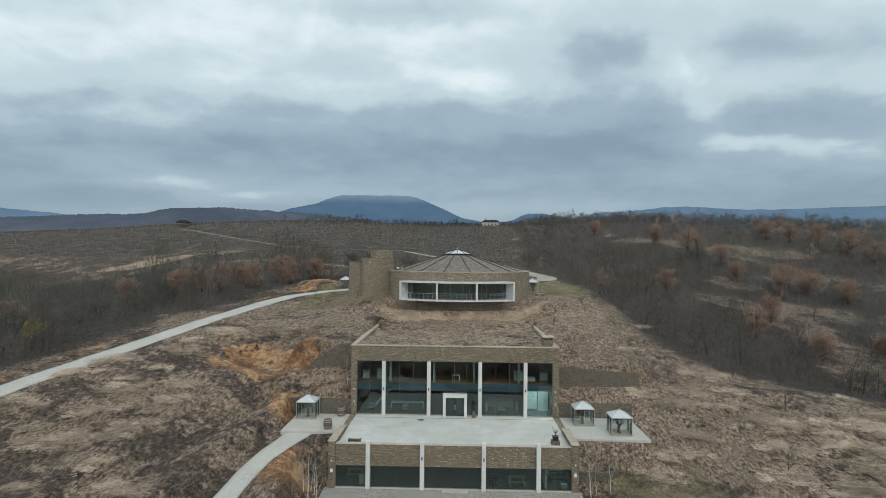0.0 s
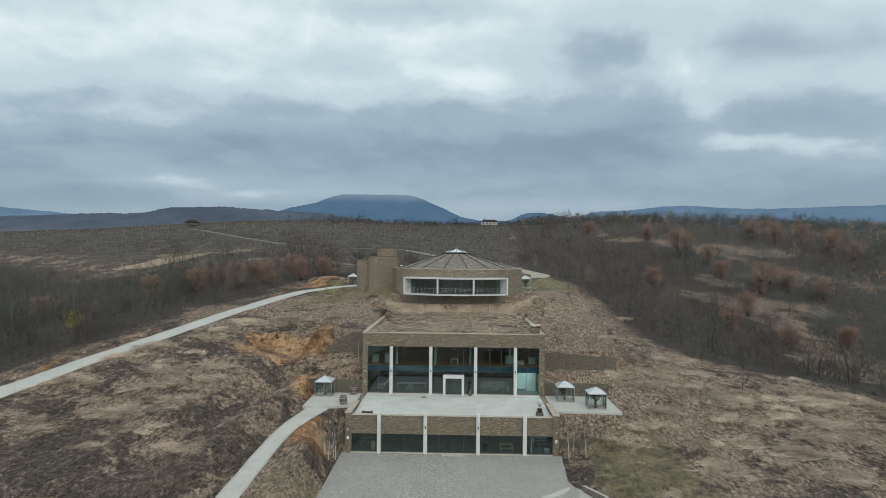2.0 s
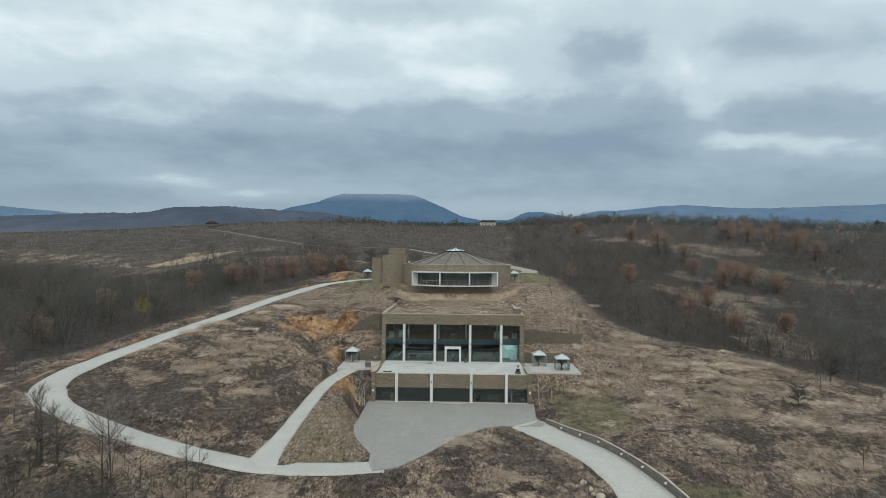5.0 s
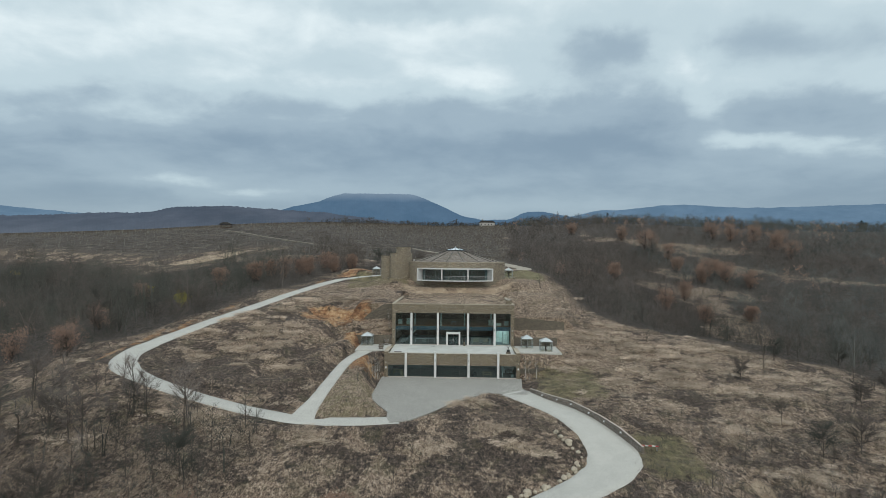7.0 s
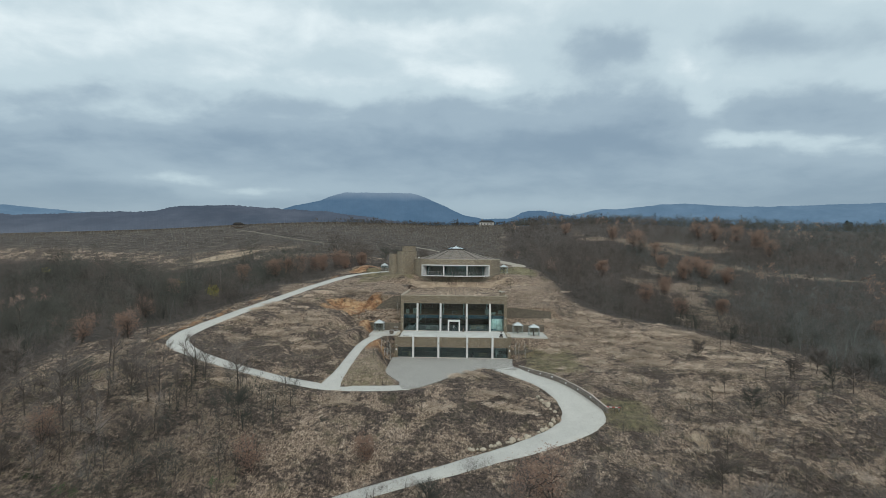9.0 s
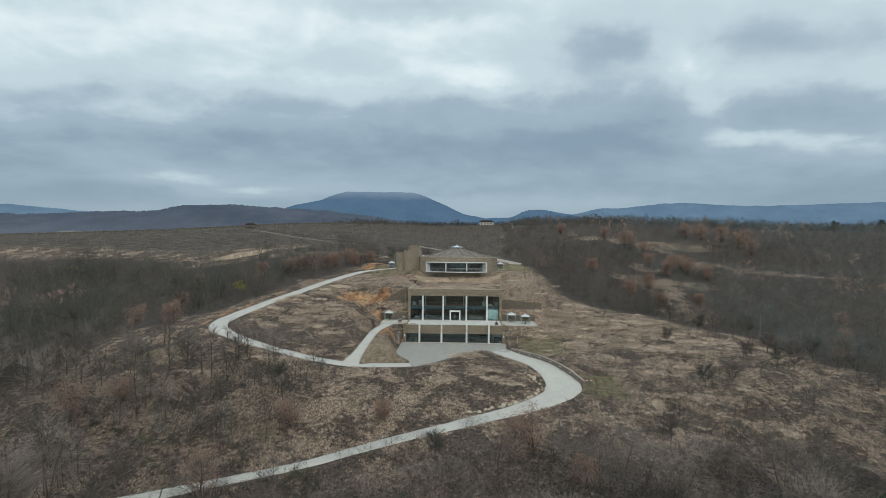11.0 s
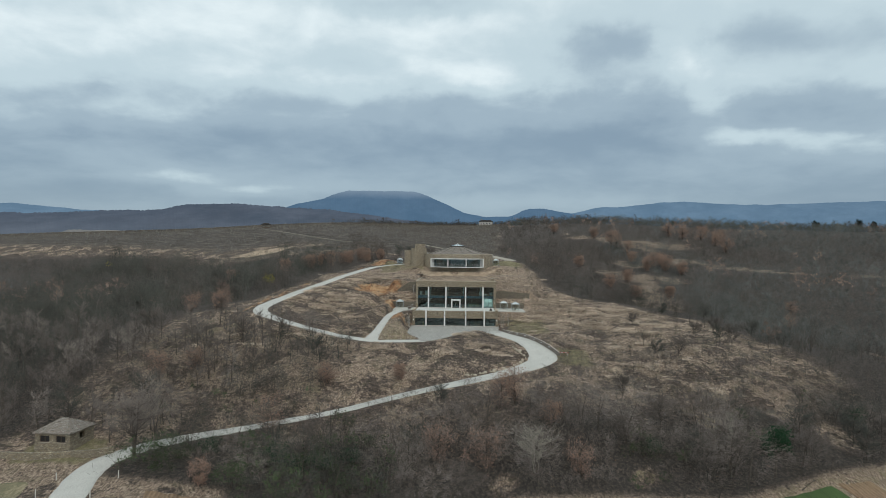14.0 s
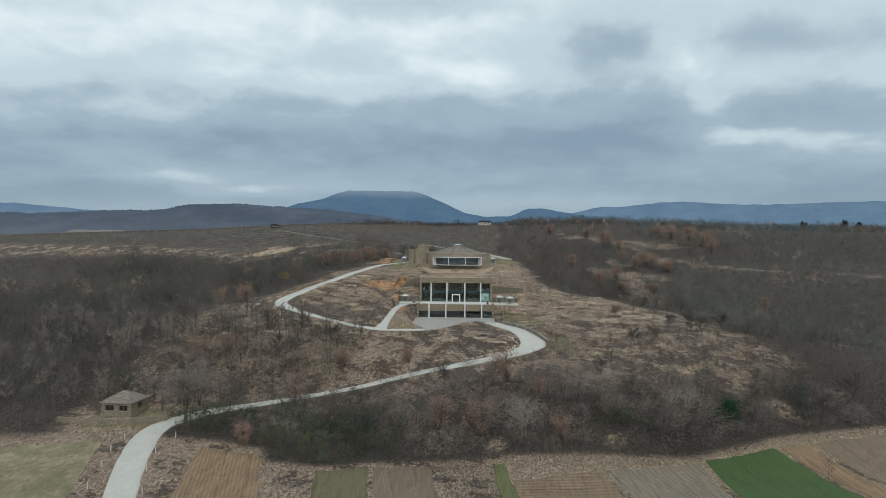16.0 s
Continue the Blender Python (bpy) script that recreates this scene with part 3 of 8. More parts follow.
RELIEF_BACK = [
    (800, (20, 20, 22, 24, 26, 26, 26, 26, 28, 30, 32, 36, 36)),
    (1600, (-10, -10, -10, -10, -10, -10, -10, -10, -10, -10, -10, -10, -10)),
]
RELIEF = RELIEF_NEAR + RELIEF_FAR + RELIEF_BACK
YS = np.array([r[0] for r in RELIEF], float)
ZS = np.array([r[1] for r in RELIEF], float)


def hermite(grid, table, q, axis):
    """Smooth interpolation of a table along one axis."""
    q = np.clip(q, grid[0], grid[-1])
    i = np.clip(np.searchsorted(grid, q) - 1, 0, len(grid) - 2)
    d = grid[i + 1] - grid[i]
    u = (q - grid[i]) / d
    return i, u, d


SY = np.gradient(ZS, YS, axis=0)


def relief(x, y):
    """The hill's height before the ground is levelled for the buildings and roads."""
    x, y = np.asarray(x, float), np.asarray(y, float)
    i, u, d = hermite(YS, ZS, y, 0)
    h00, h10 = 2 * u**3 - 3 * u**2 + 1, u**3 - 2 * u**2 + u
    h01, h11 = 1 - h00, u**3 - u**2
    j, v, e = hermite(XS, ZS, x, 1)
    g00, g10 = 2 * v**3 - 3 * v**2 + 1, v**3 - 2 * v**2 + v
    g01, g11 = 1 - g00, v**3 - v**2

    def column(c):
        c = np.clip(c, 0, len(XS) - 1)
        return h00 * ZS[i, c] + h10 * d * SY[i, c] + h01 * ZS[i + 1, c] + h11 * d * SY[i + 1, c]

    a, b = column(j), column(j + 1)
    left, right = column(j - 1), column(j + 2)
    s0 = (b - left) / (XS[j + 1] - XS[np.clip(j - 1, 0, None)])
    s1 = (right - a) / (XS[np.clip(j + 2, None, len(XS) - 1)] - XS[j])
    return g00 * a + g10 * e * s0 + g01 * b + g11 * e * s1
FORECOURT_Z, LOW_Z = -4.17, -4.17

# centre lines of the tracks: x, y, width
UPPER_ROAD = [(-21, 47.5, 3.2), (-26, 45.3, 3.2), (-32, 41, 3.2), (-37.5, 29, 3.2), (-43, 16.4, 3.3), (-47.6, 3.3, 3.3), (-51, -7, 3.4), (-53.2, -17, 3.6), (-53, -26, 3.7), (-50.3, -32, 4.0), (-45.5, -35.6, 3.5), (-39.4, -37.6, 3.3), (-33, -38.6, 3.2), (-27, -39.4, 3.2), (-20.5, -40.5, 3.4), (-13, -40.9, 3.4), (-7, -40.0, 3.4)]
FOOT_PATH = [(-16.4, -4.5, 3.4), (-17.4, -8, 2.6), (-18.7, -12, 2.15), (-19.5, -17, 1.95), (-19.9, -27, 2.05), (-20.2, -34, 2.3), (-20.6, -40.5, 3.6)]
LOWER_ROAD = [(10.4, -22.8, 5.2), (12.2, -25, 5.4), (16.3, -31, 5.0), (19.4, -37, 5.4), (21.3, -43, 6.2), (20.4, -48, 6.2), (16.5, -52, 5.4), (11.5, -55.4, 4.6), (5.6, -58.7, 3.9), (-3.7, -63.8, 3.2), (-18.5, -69.8, 2.8), (-35.2, -75.4, 2.9), (-47.6, -82, 3.6), (-53.8, -88.3, 4.2), (-56.2, -94, 4.6), (-55, -101, 4.7), (-52.5, -108.5, 4.5), (-48.3, -118.6, 4.4), (-43, -132, 4.4), (-36, -160, 4.4), (-30, -200, 4.4)]
BACK_ROAD = [(12, 122, 4.0), (15, 108, 4.5), (20, 97, 5.5), (24, 88, 5.0), (21, 78, 4.0), (17, 68, 3.4)]
VINE_TRACK = [(-124, 188, 2.6), (-108, 175.7, 3.4), (-93, 162.6, 3.6), (-77, 149.4, 3.6), (-63, 140, 4.0), (-50, 137, 4.6), (-41, 140, 4.2), (-32, 146.5, 3.0), (-24, 150.5, 2.6), (-19.5, 149.5, 2.8), (-12.6, 144.3, 3.2), (-6.6, 139.1, 3.2), (4, 130, 3.0)]
YARD = [(-13.0, -12.0), (-12.8, -26), (-12.2, -29.2), (-10.9, -32.4), (-9.0, -36.2), (-8.8, -39.0), (-8.0, -41.6), (-5.4, -40.2), (-2.6, -36.0), (1.0, -29.6), (4.2, -25.8), (7.2, -24.2), (9.6, -24.4), (12.6, -24.2), (13.0, -22.4), (12.2, -20), (12.9, -12.0)]


def spline(points, step=1.2):
    """A smooth line through points, resampled."""
    p = np.array(points, float)
    out = []
    for i in range(len(p) - 1):
        a, b, c, d = p[max(i - 1, 0)], p[i], p[i + 1], p[min(i + 2, len(p) - 1)]
        n = max(2, int(np.linalg.norm((c - b)[:2]) / step))
        for u in np.arange(n)[:, None] / n:
            out.append((0.5 * (2 * b + (c - a) * u + (2 * a - 5 * b + 4 * c - d) * u**2 + (3 * b - a - 3 * c + d) * u**3)))
    out.append(p[-1])
    return np.array([np.ravel(o) for o in out])


def smooth_step(a, b, v):
    u = np.clip((v - a) / (b - a), 0, 1)
    return u * u * (3 - 2 * u)


def in_polygon(poly, x, y):
    inside = np.zeros(np.shape(x), bool)
    n = len(poly)
    for i in range(n):
        (x0, y0), (x1, y1) = poly[i], poly[(i + 1) % n]
        cross = ((y0 > y) != (y1 > y)) & (x < (x1 - x0) * (y - y0) / (y1 - y0 + 1e-12) + x0)
        inside ^= cross
    return inside


def off_line(line, x, y):
    """Distance to a polyline, and how far along it the nearest place is."""
    best, where = np.full(np.shape(x), 1e9), np.zeros(np.shape(x))
    for i in range(len(line) - 1):
        (x0, y0), (x1, y1) = line[i][:2], line[i + 1][:2]
        dx, dy = x1 - x0, y1 - y0
        u = np.clip(((x - x0) * dx + (y - y0) * dy) / (dx * dx + dy * dy + 1e-12), 0, 1)
        d = np.hypot(x - x0 - u * dx, y - y0 - u * dy)
        where = np.where(d < best, i + u, where)
        best = np.minimum(best, d)
    return best, where


def off_polygon(poly, x, y):
    d, _ = off_line(list(poly) + [poly[0]], x, y)
    return np.where(in_polygon(poly, x, y), -d, d)


def off_box(x0, x1, y0, y1, x, y):
    dx, dy = np.maximum(x0 - x, x - x1), np.maximum(y0 - y, y - y1)
    return np.where((dx < 0) & (dy < 0), np.maximum(dx, dy), np.hypot(np.maximum(dx, 0), np.maximum(dy, 0)))


def waves(x, y, scale, seed):
    """Smooth random relief between -1 and 1, from a lattice of values."""
    rng = np.random.default_rng(seed)
    n = 256
    v = rng.uniform(-1, 1, (n, n))
    u, w = np.asarray(x) / scale + 1000.0, np.asarray(y) / scale + 1000.0
    i, j = np.floor(u).astype(int), np.floor(w).astype(int)
    a, b = u - i, w - j
    a, b = a * a * (3 - 2 * a), b * b * (3 - 2 * b)
    return (v[i % n, j % n] * (1 - a) + v[(i + 1) % n, j % n] * a) * (1 - b) + (v[i % n, (j + 1) % n] * (1 - a) + v[(i + 1) % n, (j + 1) % n] * a) * b


TRACKS = {}
for key, line in (("upper", UPPER_ROAD), ("path", FOOT_PATH), ("lower", LOWER_ROAD), ("back", BACK_ROAD), ("vine", VINE_TRACK)):
    s = spline(line)
    z = relief(s[:, 0], s[:, 1])
    if key == "lower":
        z = np.where(s[:, 1] > -30, np.maximum(z, -4.2) * 0 - 4.2 - np.clip((-24 - s[:, 1]) * 0.09, 0, 0.6), z)
    if key == "upper":
        z = np.where((s[:, 1] < -36) & (s[:, 0] > -16), -4.28, z)
    if key == "path":
        z = np.minimum(z, 0.0 - np.clip((-4.5 - s[:, 1]) * 0.112, 0, 5))
    for _ in range(6):
        z[1:-1] = (z[:-2] + 2 * z[1:-1] + z[2:]) / 4
    TRACKS[key] = np.column_stack([s, z])

# upper edge of the tilled valley floor
FIELD_X, FIELD_Y = (-60, -46, -34, -32, -23, -14, -3, 10, 48, 66, 93, 130), (-97, -98, -98.5, -103, -103.5, -100, -97.2, -94, -89, -81.5, -74, -66)
PLATFORM_LEFT, PLATFORM_RIGHT = (-19.0, -12.6, -7.2, 0.3), (12.6, 21.0, -8.2, 0.2)
ROTUNDA = (0.1, 39.0)
# bare red earth: x, y, radius across and along
CUTS = [(-28.2, 10.4, 3.6, 2.2), (-29.5, 6.5, 3.0, 2.4), (-24.0, 9.8, 4.6, 1.7), (-21.4, 6.4, 2.8, 2.2), (-20.4, -1.6, 1.7, 2.4), (-25.2, 3.6, 2.8, 1.6), (-16.2, -14.5, 1.8, 3.4), (-31.5, 51.0, 2.6, 2.6), (-28.0, 55.0, 2.8, 2.6), (-50.5, 9, 0.6, 5), (-53.6, -4, 0.6, 5), (-56.4, -14, 0.8, 5), (-57, -24, 0.8, 4), (-37.2, 42, 1.0, 5.0), (33.5, 82, 1.2, 9)]


# tilled plots of the valley floor: name, corners, kind of soil, label
PLOTS = [
    ("ploughed_field", [(-45.0, -99.5), (-33.5, -99.9), (-24, -128), (-39.5, -130)], 0, "freshly ploughed brown field with straight furrows"),
    ("sprouting_field", [(-23.2, -104.0), (-14.1, -100.5), (-9.5, -128), (-18.6, -128)], 2, "thinly sprouting green-brown field strip"),
    ("tilled_field", [(-13.8, -100.4), (-3.3, -97.9), (2.0, -128), (-9.2, -128)], 1, "pale brown tilled field strip"),
    ("green_strip", [(7.9, -95.3), (10.0, -95.0), (14.0, -128), (9.6, -128)], 4, "narrow strip of green grass between plots"),
    ("ploughed_field", [(10.3, -102.0), (27.4, -95.9), (34.5, -128), (14.4, -128)], 7, "roughly ploughed red-brown field"),
    ("fallow_field", [(28.0, -95.6), (48.0, -89.2), (49.5, -126), (34.8, -128)], 5, "fallow plot of pale stubble and weeds in rows"),
    ("green_field", [(48.7, -88.5), (65.2, -82.4), (84.0, -126), (50.0, -126)], 3, "bright green field of winter crop"),
    ("ploughed_field", [(65.6, -82.2), (72.2, -80.9), (93, -124), (84.4, -126)], 0, "dark strip ploughed beside the green crop"),
    ("tilled_field", [(72.5, -80.8), (110, -69), (140, -110), (93.4, -124)], 1, "pale brown tilled field below the wood"),
    ("meadow", [(-96, -103.5), (-62.4, -98.3), (-51.5, -128), (-96, -132)], 6, "rough meadow of green and straw-coloured winter grass"),
]


def ground(x, y):
    """The finished height of the land."""
    x, y = np.asarray(x, float), np.asarray(y, float)
    z = relief(x, y)
    reach = smooth_step(300, 120, np.hypot(x, y + 40))
    rough = 0.34 * waves(x, y, 7.0, 3) + 0.17 * waves(x, y, 2.6, 4) + 0.7 * waves(x, y, 22.0, 5) + 1.6 * waves(x, y, 60.0, 6) * smooth_step(50, 120, np.hypot(x, y))
    calm = smooth_step(-1, 7, y - np.interp(x, FIELD_X, FIELD_Y))
    z = z + rough * reach * (0.25 + 0.75 * calm)
    # the scooped bank beside the hall, its spoil, and the gully below it
    q = np.hypot((x + 25.2) / 7.2, (y - 7.4 + 0.35 * (x + 25.2)) / 4.2)
    z = z - 1.5 * smooth_step(1.06, 0.76, q + 0.14 * waves(x, y, 2.0, 13) + 0.07 * waves(x, y, 0.9, 14)) * smooth_step(-5.5, 3.0, y - 7.4 + 0.35 * (x + 25.2))
    for cx, cy, r, up in ((-21.0, 4.2, 2.2, 1.0), (-26.5, 3.4, 2.6, 0.6), (-20.6, -2.2, 2.0, 0.7), (-30.5, 1.8, 2.4, 0.5)):
        z = z + up * np.exp(-((x - cx) ** 2 + (y - cy) ** 2) / r ** 2)
    d, u = off_line([(-22.5, -1.5), (-25.2, -6.0), (-26.8, -11.5), (-28.4, -18.5), (-29.5, -26)], x, y)
    z = z - (1.0 - 0.12 * u) * np.exp(-(d / 2.2) ** 2) + 0.45 * np.exp(-((d - 4.5) / 2.0) ** 2) * (u > 0.05)
    # the red bank cut behind the upper road
    side = (x + 31) * 0.70 - (y - 51) * -0.72
    run = (x + 31) * 0.72 - (y - 51) * 0.70
    z = z + 1.1 * smooth_step(-0.2, 1.3, side) * smooth_step(12, 3, side) * smooth_step(11, 5, np.abs(run - 2.0))
    # level ground round the rotunda
    d = np.hypot(x - ROTUNDA[0], y - ROTUNDA[1] - 2)
    w = smooth_step(27, 17, d) * smooth_step(24, 29, y)
    z = z * (1 - w) + 12.15 * w
    # the terrace cut under the bay in front of the drum
    w = smooth_step(18.5, 15.5, np.hypot(x - ROTUNDA[0], y - ROTUNDA[1])) * smooth_step(33, 28, y) * smooth_step(22.2, 23.6, y)
    z = z * (1 - w) + 10.35 * w
    # banks beside the hall, stepped by the retaining walls
    for x0, x1, y0, y1, z0, z1, edge in ((-21, -12.5, 0.4, 4.6, 1.7, 4.6, 3.0), (-20, -12.5, 5.4, 24, 8.0, 9.6, 3.0), (12.5, 21.5, 0.6, 4.4, 1.6, 2.7, 3.0), (12.5, 23.5, 5.2, 24, 5.3, 9.4, 3.5)):
        w = smooth_step(edge, 0.0, off_box(x0, x1, y0, y1, x, y)) * (y > y0 - 0.05)
        z = z * (1 - w) + (z0 + (z1 - z0) * smooth_step(y0, y1, y)) * w + 0.12 * waves(x, y, 2.2, 9) * w
    # banks beside the lower hall
    for side in (-1, 1):
        w = smooth_step(6.5, 1.0, np.abs(x - side * 13.8)) * smooth_step(-17, -13, y) * smooth_step(-6.5, -7.4, y)
        z = z * (1 - w) + (-4.1 + 3.6 * smooth_step(-12.6, -7.6, y)) * w
    for x0, x1, y0, y1 in (PLATFORM_LEFT, PLATFORM_RIGHT):
        w = smooth_step(1.3, 0.2, off_box(x0, x1, y0, y1, x, y)) * (y < 0.45)
        z = z * (1 - w) - 0.12 * w
    # tracks and forecourt
    for key in ("upper", "path", "lower", "back", "vine"):
        t = TRACKS[key]
        lo, hi = t[:, :2].min(0) - 9, t[:, :2].max(0) + 9
        m = (x > lo[0]) & (x < hi[0]) & (y > lo[1]) & (y < hi[1])
        if not m.any():
            continue
        d, u = off_line(t, x[m], y[m])
        n = np.arange(len(t))
        half = np.interp(u, n, t[:, 2]) / 2
        w = smooth_step(half + 3.2, half + 0.5, d)
        z[m] = z[m] * (1 - w) + (np.interp(u, n, t[:, 3]) - 0.09) * w
    w = smooth_step(2.6, 0.5, off_polygon(YARD, x, y)) * (y < -11.9)
    z = z * (1 - w) + (FORECOURT_Z - 0.14) * w
    # nothing of the hill inside the halls
    z = np.where((x > -12.3) & (x < 12.3) & (y > -11.95) & (y < 0.3), -4.9, z)
    z = np.where((x > -12.3) & (x < 12.3) & (y > 0.25) & (y < 21.9), -0.6, z)
    z = np.where(np.hypot(x - ROTUNDA[0], y - ROTUNDA[1]) < 12.6, 10.0, z)
    return z


def axis_lines(dense0, dense1, step, far0, far1, extra):
    """Grid lines: even inside a stretch, ever wider outside."""
    out = list(np.arange(dense0, dense1 + 1e-6, step))
    s = step
    while out[-1] < far1:
        s *= 1.10
        out.append(out[-1] + s)
    s = step
    while out[0] > far0:
        s *= 1.10
        out.insert(0, out[0] - s)
    return np.unique(np.round(np.array(out + list(extra)), 3))


GX = axis_lines(-72, 76, 1.0, -4200, 4200, list(np.arange(-34.5, -14, 1.0)) + list(np.arange(-126.3, -73, 3.0)) + [-12.58, -12.28, 12.28, 12.58, -12.6 - 0.6])
GY = axis_lines(-122, 62, 1.0, -1400, 4600, list(np.arange(-5.5, 19, 1.0)) + list(np.arange(64.7, 192, 3.0)) + [-12.02, -11.93, 0.2, 0.28, 0.42, 4.55, 4.75, 5.15, 5.4, 21.85, 21.98])
X, Y = np.meshgrid(GX, GY)
Z = ground(X.ravel(), Y.ravel())
nx, ny = len(GX), len(GY)
i, j = np.meshgrid(np.arange(nx - 1), np.arange(ny - 1))
a = (j * nx + i).ravel()
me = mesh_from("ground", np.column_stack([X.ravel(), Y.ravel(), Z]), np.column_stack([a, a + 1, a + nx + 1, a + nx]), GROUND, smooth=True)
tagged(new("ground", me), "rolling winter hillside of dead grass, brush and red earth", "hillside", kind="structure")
x, y = X.ravel(), Y.ravel()


# clearings on the far slope: their middle lines, and half widths
GLADES = [([(70, 178), (82, 172), (93, 164), (100, 150), (107, 139)], 4.6), ([(102, 162), (112, 158), (118, 149), (130, 151), (140, 144)], 5.4), ([(104, 118), (116, 119), (122, 111), (124, 101), (139, 98), (156, 92)], 5.6),
          ([(70, 86), (74, 74), (80, 63), (76, 48), (75, 36)], 7.5), ([(84, 82), (92, 76)], 6.0), ([(82, 118), (86, 108)], 5.0), ([(122, -17), (136, -20)], 5.0), ([(70, 205), (66, 188)], 4.0), ([(170, 92), (200, 80)], 4.0)]


def open_glades(x, y):
    """Clearings of pale grass between the woods of the far slope."""
    n = 3.0 * waves(x, y, 11, 21) + 2.0 * waves(x, y, 4.5, 22)
    return np.maximum.reduce([smooth_step(r + 1.5, r - 2.0, off_line(line, x, y)[0] + 1.2 * n) for line, r in GLADES])


def woods(x, y):
    """Where trees and thickets stand, from 0 to 1."""
    x, y = np.asarray(x, float), np.asarray(y, float)
    n = 7 * waves(x, y, 26.0, 11) + 3 * waves(x, y, 9.0, 12)
    up = np.interp(y, [-60, -36, -17, 0, 16, 45, 70], [-74, -72, -65, -58, -52, -40, -34])
    left = (1 - np.exp(-(((x + 106) / 30) ** 2 + ((y - 120) / 20) ** 4))) * smooth_step(-1, 5, up - x + n * 0.45) * smooth_step(8, -8, y - np.interp(x, [-200, -170, -142, -125, -100, -60], [146, 138, 126, 100, 92, 96]) + 0.35 * n) * smooth_step(-100, -92, y)
    low = np.interp(x, [-60, -48, -35, -18, -4, 6, 18, 30, 43, 61, 75, 86, 110], [-76, -76, -71, -66, -71, -69, -66, -63, -59, -55, -54, -48, -25])
    foot = smooth_step(4, -8, y - low + n * 1.1) * (0.4 + 0.6 * smooth_step(-4, -18, y - low + n)) * smooth_step(0.0, 2.5, y - np.interp(x, FIELD_X, FIELD_Y))
    bank = smooth_step(-23, -32, x + n * 0.5) * smooth_step(-43, -50, y + n * 0.3) * smooth_step(-78, -74, y) * 0.3
    edge = np.interp(y, [-70, -50, -20, 2, 12, 20, 32, 45, 70, 110, 170, 250, 330, 430], [80, 88, 81, 60, 43, 30.5, 25.5, 23.5, 23, 18.5, 19, 31, 46, 58])
    right = smooth_step(-2, 6, x - edge + n * 0.6) * smooth_step(0.0, 2.5, y - np.interp(x, FIELD_X, FIELD_Y))
    right = right * (1 - 0.8 * open_glades(x, y))
    behind = smooth_step(56, 64, y) * smooth_step(82, 70, y) * smooth_step(-10, -16, x) * smooth_step(-44, -36, x)
    yard = smooth_step(9, 3, np.hypot(x + 65, y + 88) - 6)
    glade = np.maximum.reduce([np.exp(-((((x - cx) * 0.8 + (y - cy) * 0.6) / rx) ** 2 + (((y - cy) * 0.8 - (x - cx) * 0.6) / ry) ** 2)) for cx, cy, rx, ry in ((66, -61, 5, 8), (75, -70, 4, 5), (33, -86, 3, 2), (9, -90, 3, 2), (50, -66, 3, 5), (38, -53, 3, 5))])
    return np.clip(np.maximum.reduce([left, foot, bank, right, behind]), 0, 1) * (1 - yard) * (1 - smooth_step(0.3, 0.6, glade))


def vineyard(x, y):
    return smooth_step(96, 108, y + 0.12 * (x + 40) - np.interp(x, [-200, -142, -120], [44, 30, 0])) * smooth_step(4, -4, x - np.interp(y, [110, 200, 330, 450], [20, 24, 44, 58])) * smooth_step(560, 500, y) * (1 - smooth_step(22, 14, np.hypot((x + 106) / 1.9, (y - 126) * 1.1)))


# places where fallen straw lies thick
MAT_SPOTS = [(-25.5, 17.4), (-31, -2), (-36.7, -5.7), (-37.7, -9.2), (-32.8, -12.3), (-32.4, -7.3), (-37.9, -15), (-16.7, 3.6), (-32.9, -19.3), (-43.7, 3.4), (-44.5, -1.7), (-40, -15), (35.1, -1.9), (37.9, -1.9), (34.7, -6.2), (41.6, -3.8), (39, -15.1), (41.2, -19.3), (34, 12), (46.3, -9.1), (28.3, -17.9), (52.5, 0.8), (21.1, -10.6), (33.9, 2), (-27.5, 17.8), (30, 4.5), (33, 7), (27, 3), (38, -3), (42, -5.5), (45, -7.5), (48, -3), (55, -2), (58, -8), (38, -17), (44, -12), (50, -14), (33, -12), (26, -6), (24, 4), (-29, -22), (-44, -20), (-47, -10), (-38, 8), (-34, 16), (2, -32), (6, -40), (-4, -46), (10, -44), (60, -16), (46, -22), (53, -26), (-33.5, -44), (-31.5, -44.3), (-35.5, -44.2), (-52, -48), (-45, -52), (-27, -47), (-18, -46), (40, -36), (34, -30), (48, -34), (57, -38), (44, -48)]
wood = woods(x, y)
vine = vineyard(x, y)
far = smooth_step(520, 900, y)
soil = np.zeros_like(x)
for n_, (cx, cy, rx, ry) in enumerate(CUTS):
    soil = np.maximum(soil, (1.0 if n_ < 9 else 0.85) * np.exp(-((((x - cx) / rx) ** 2 + ((y - cy) / ry) ** 2) * 0.5) ** 2))
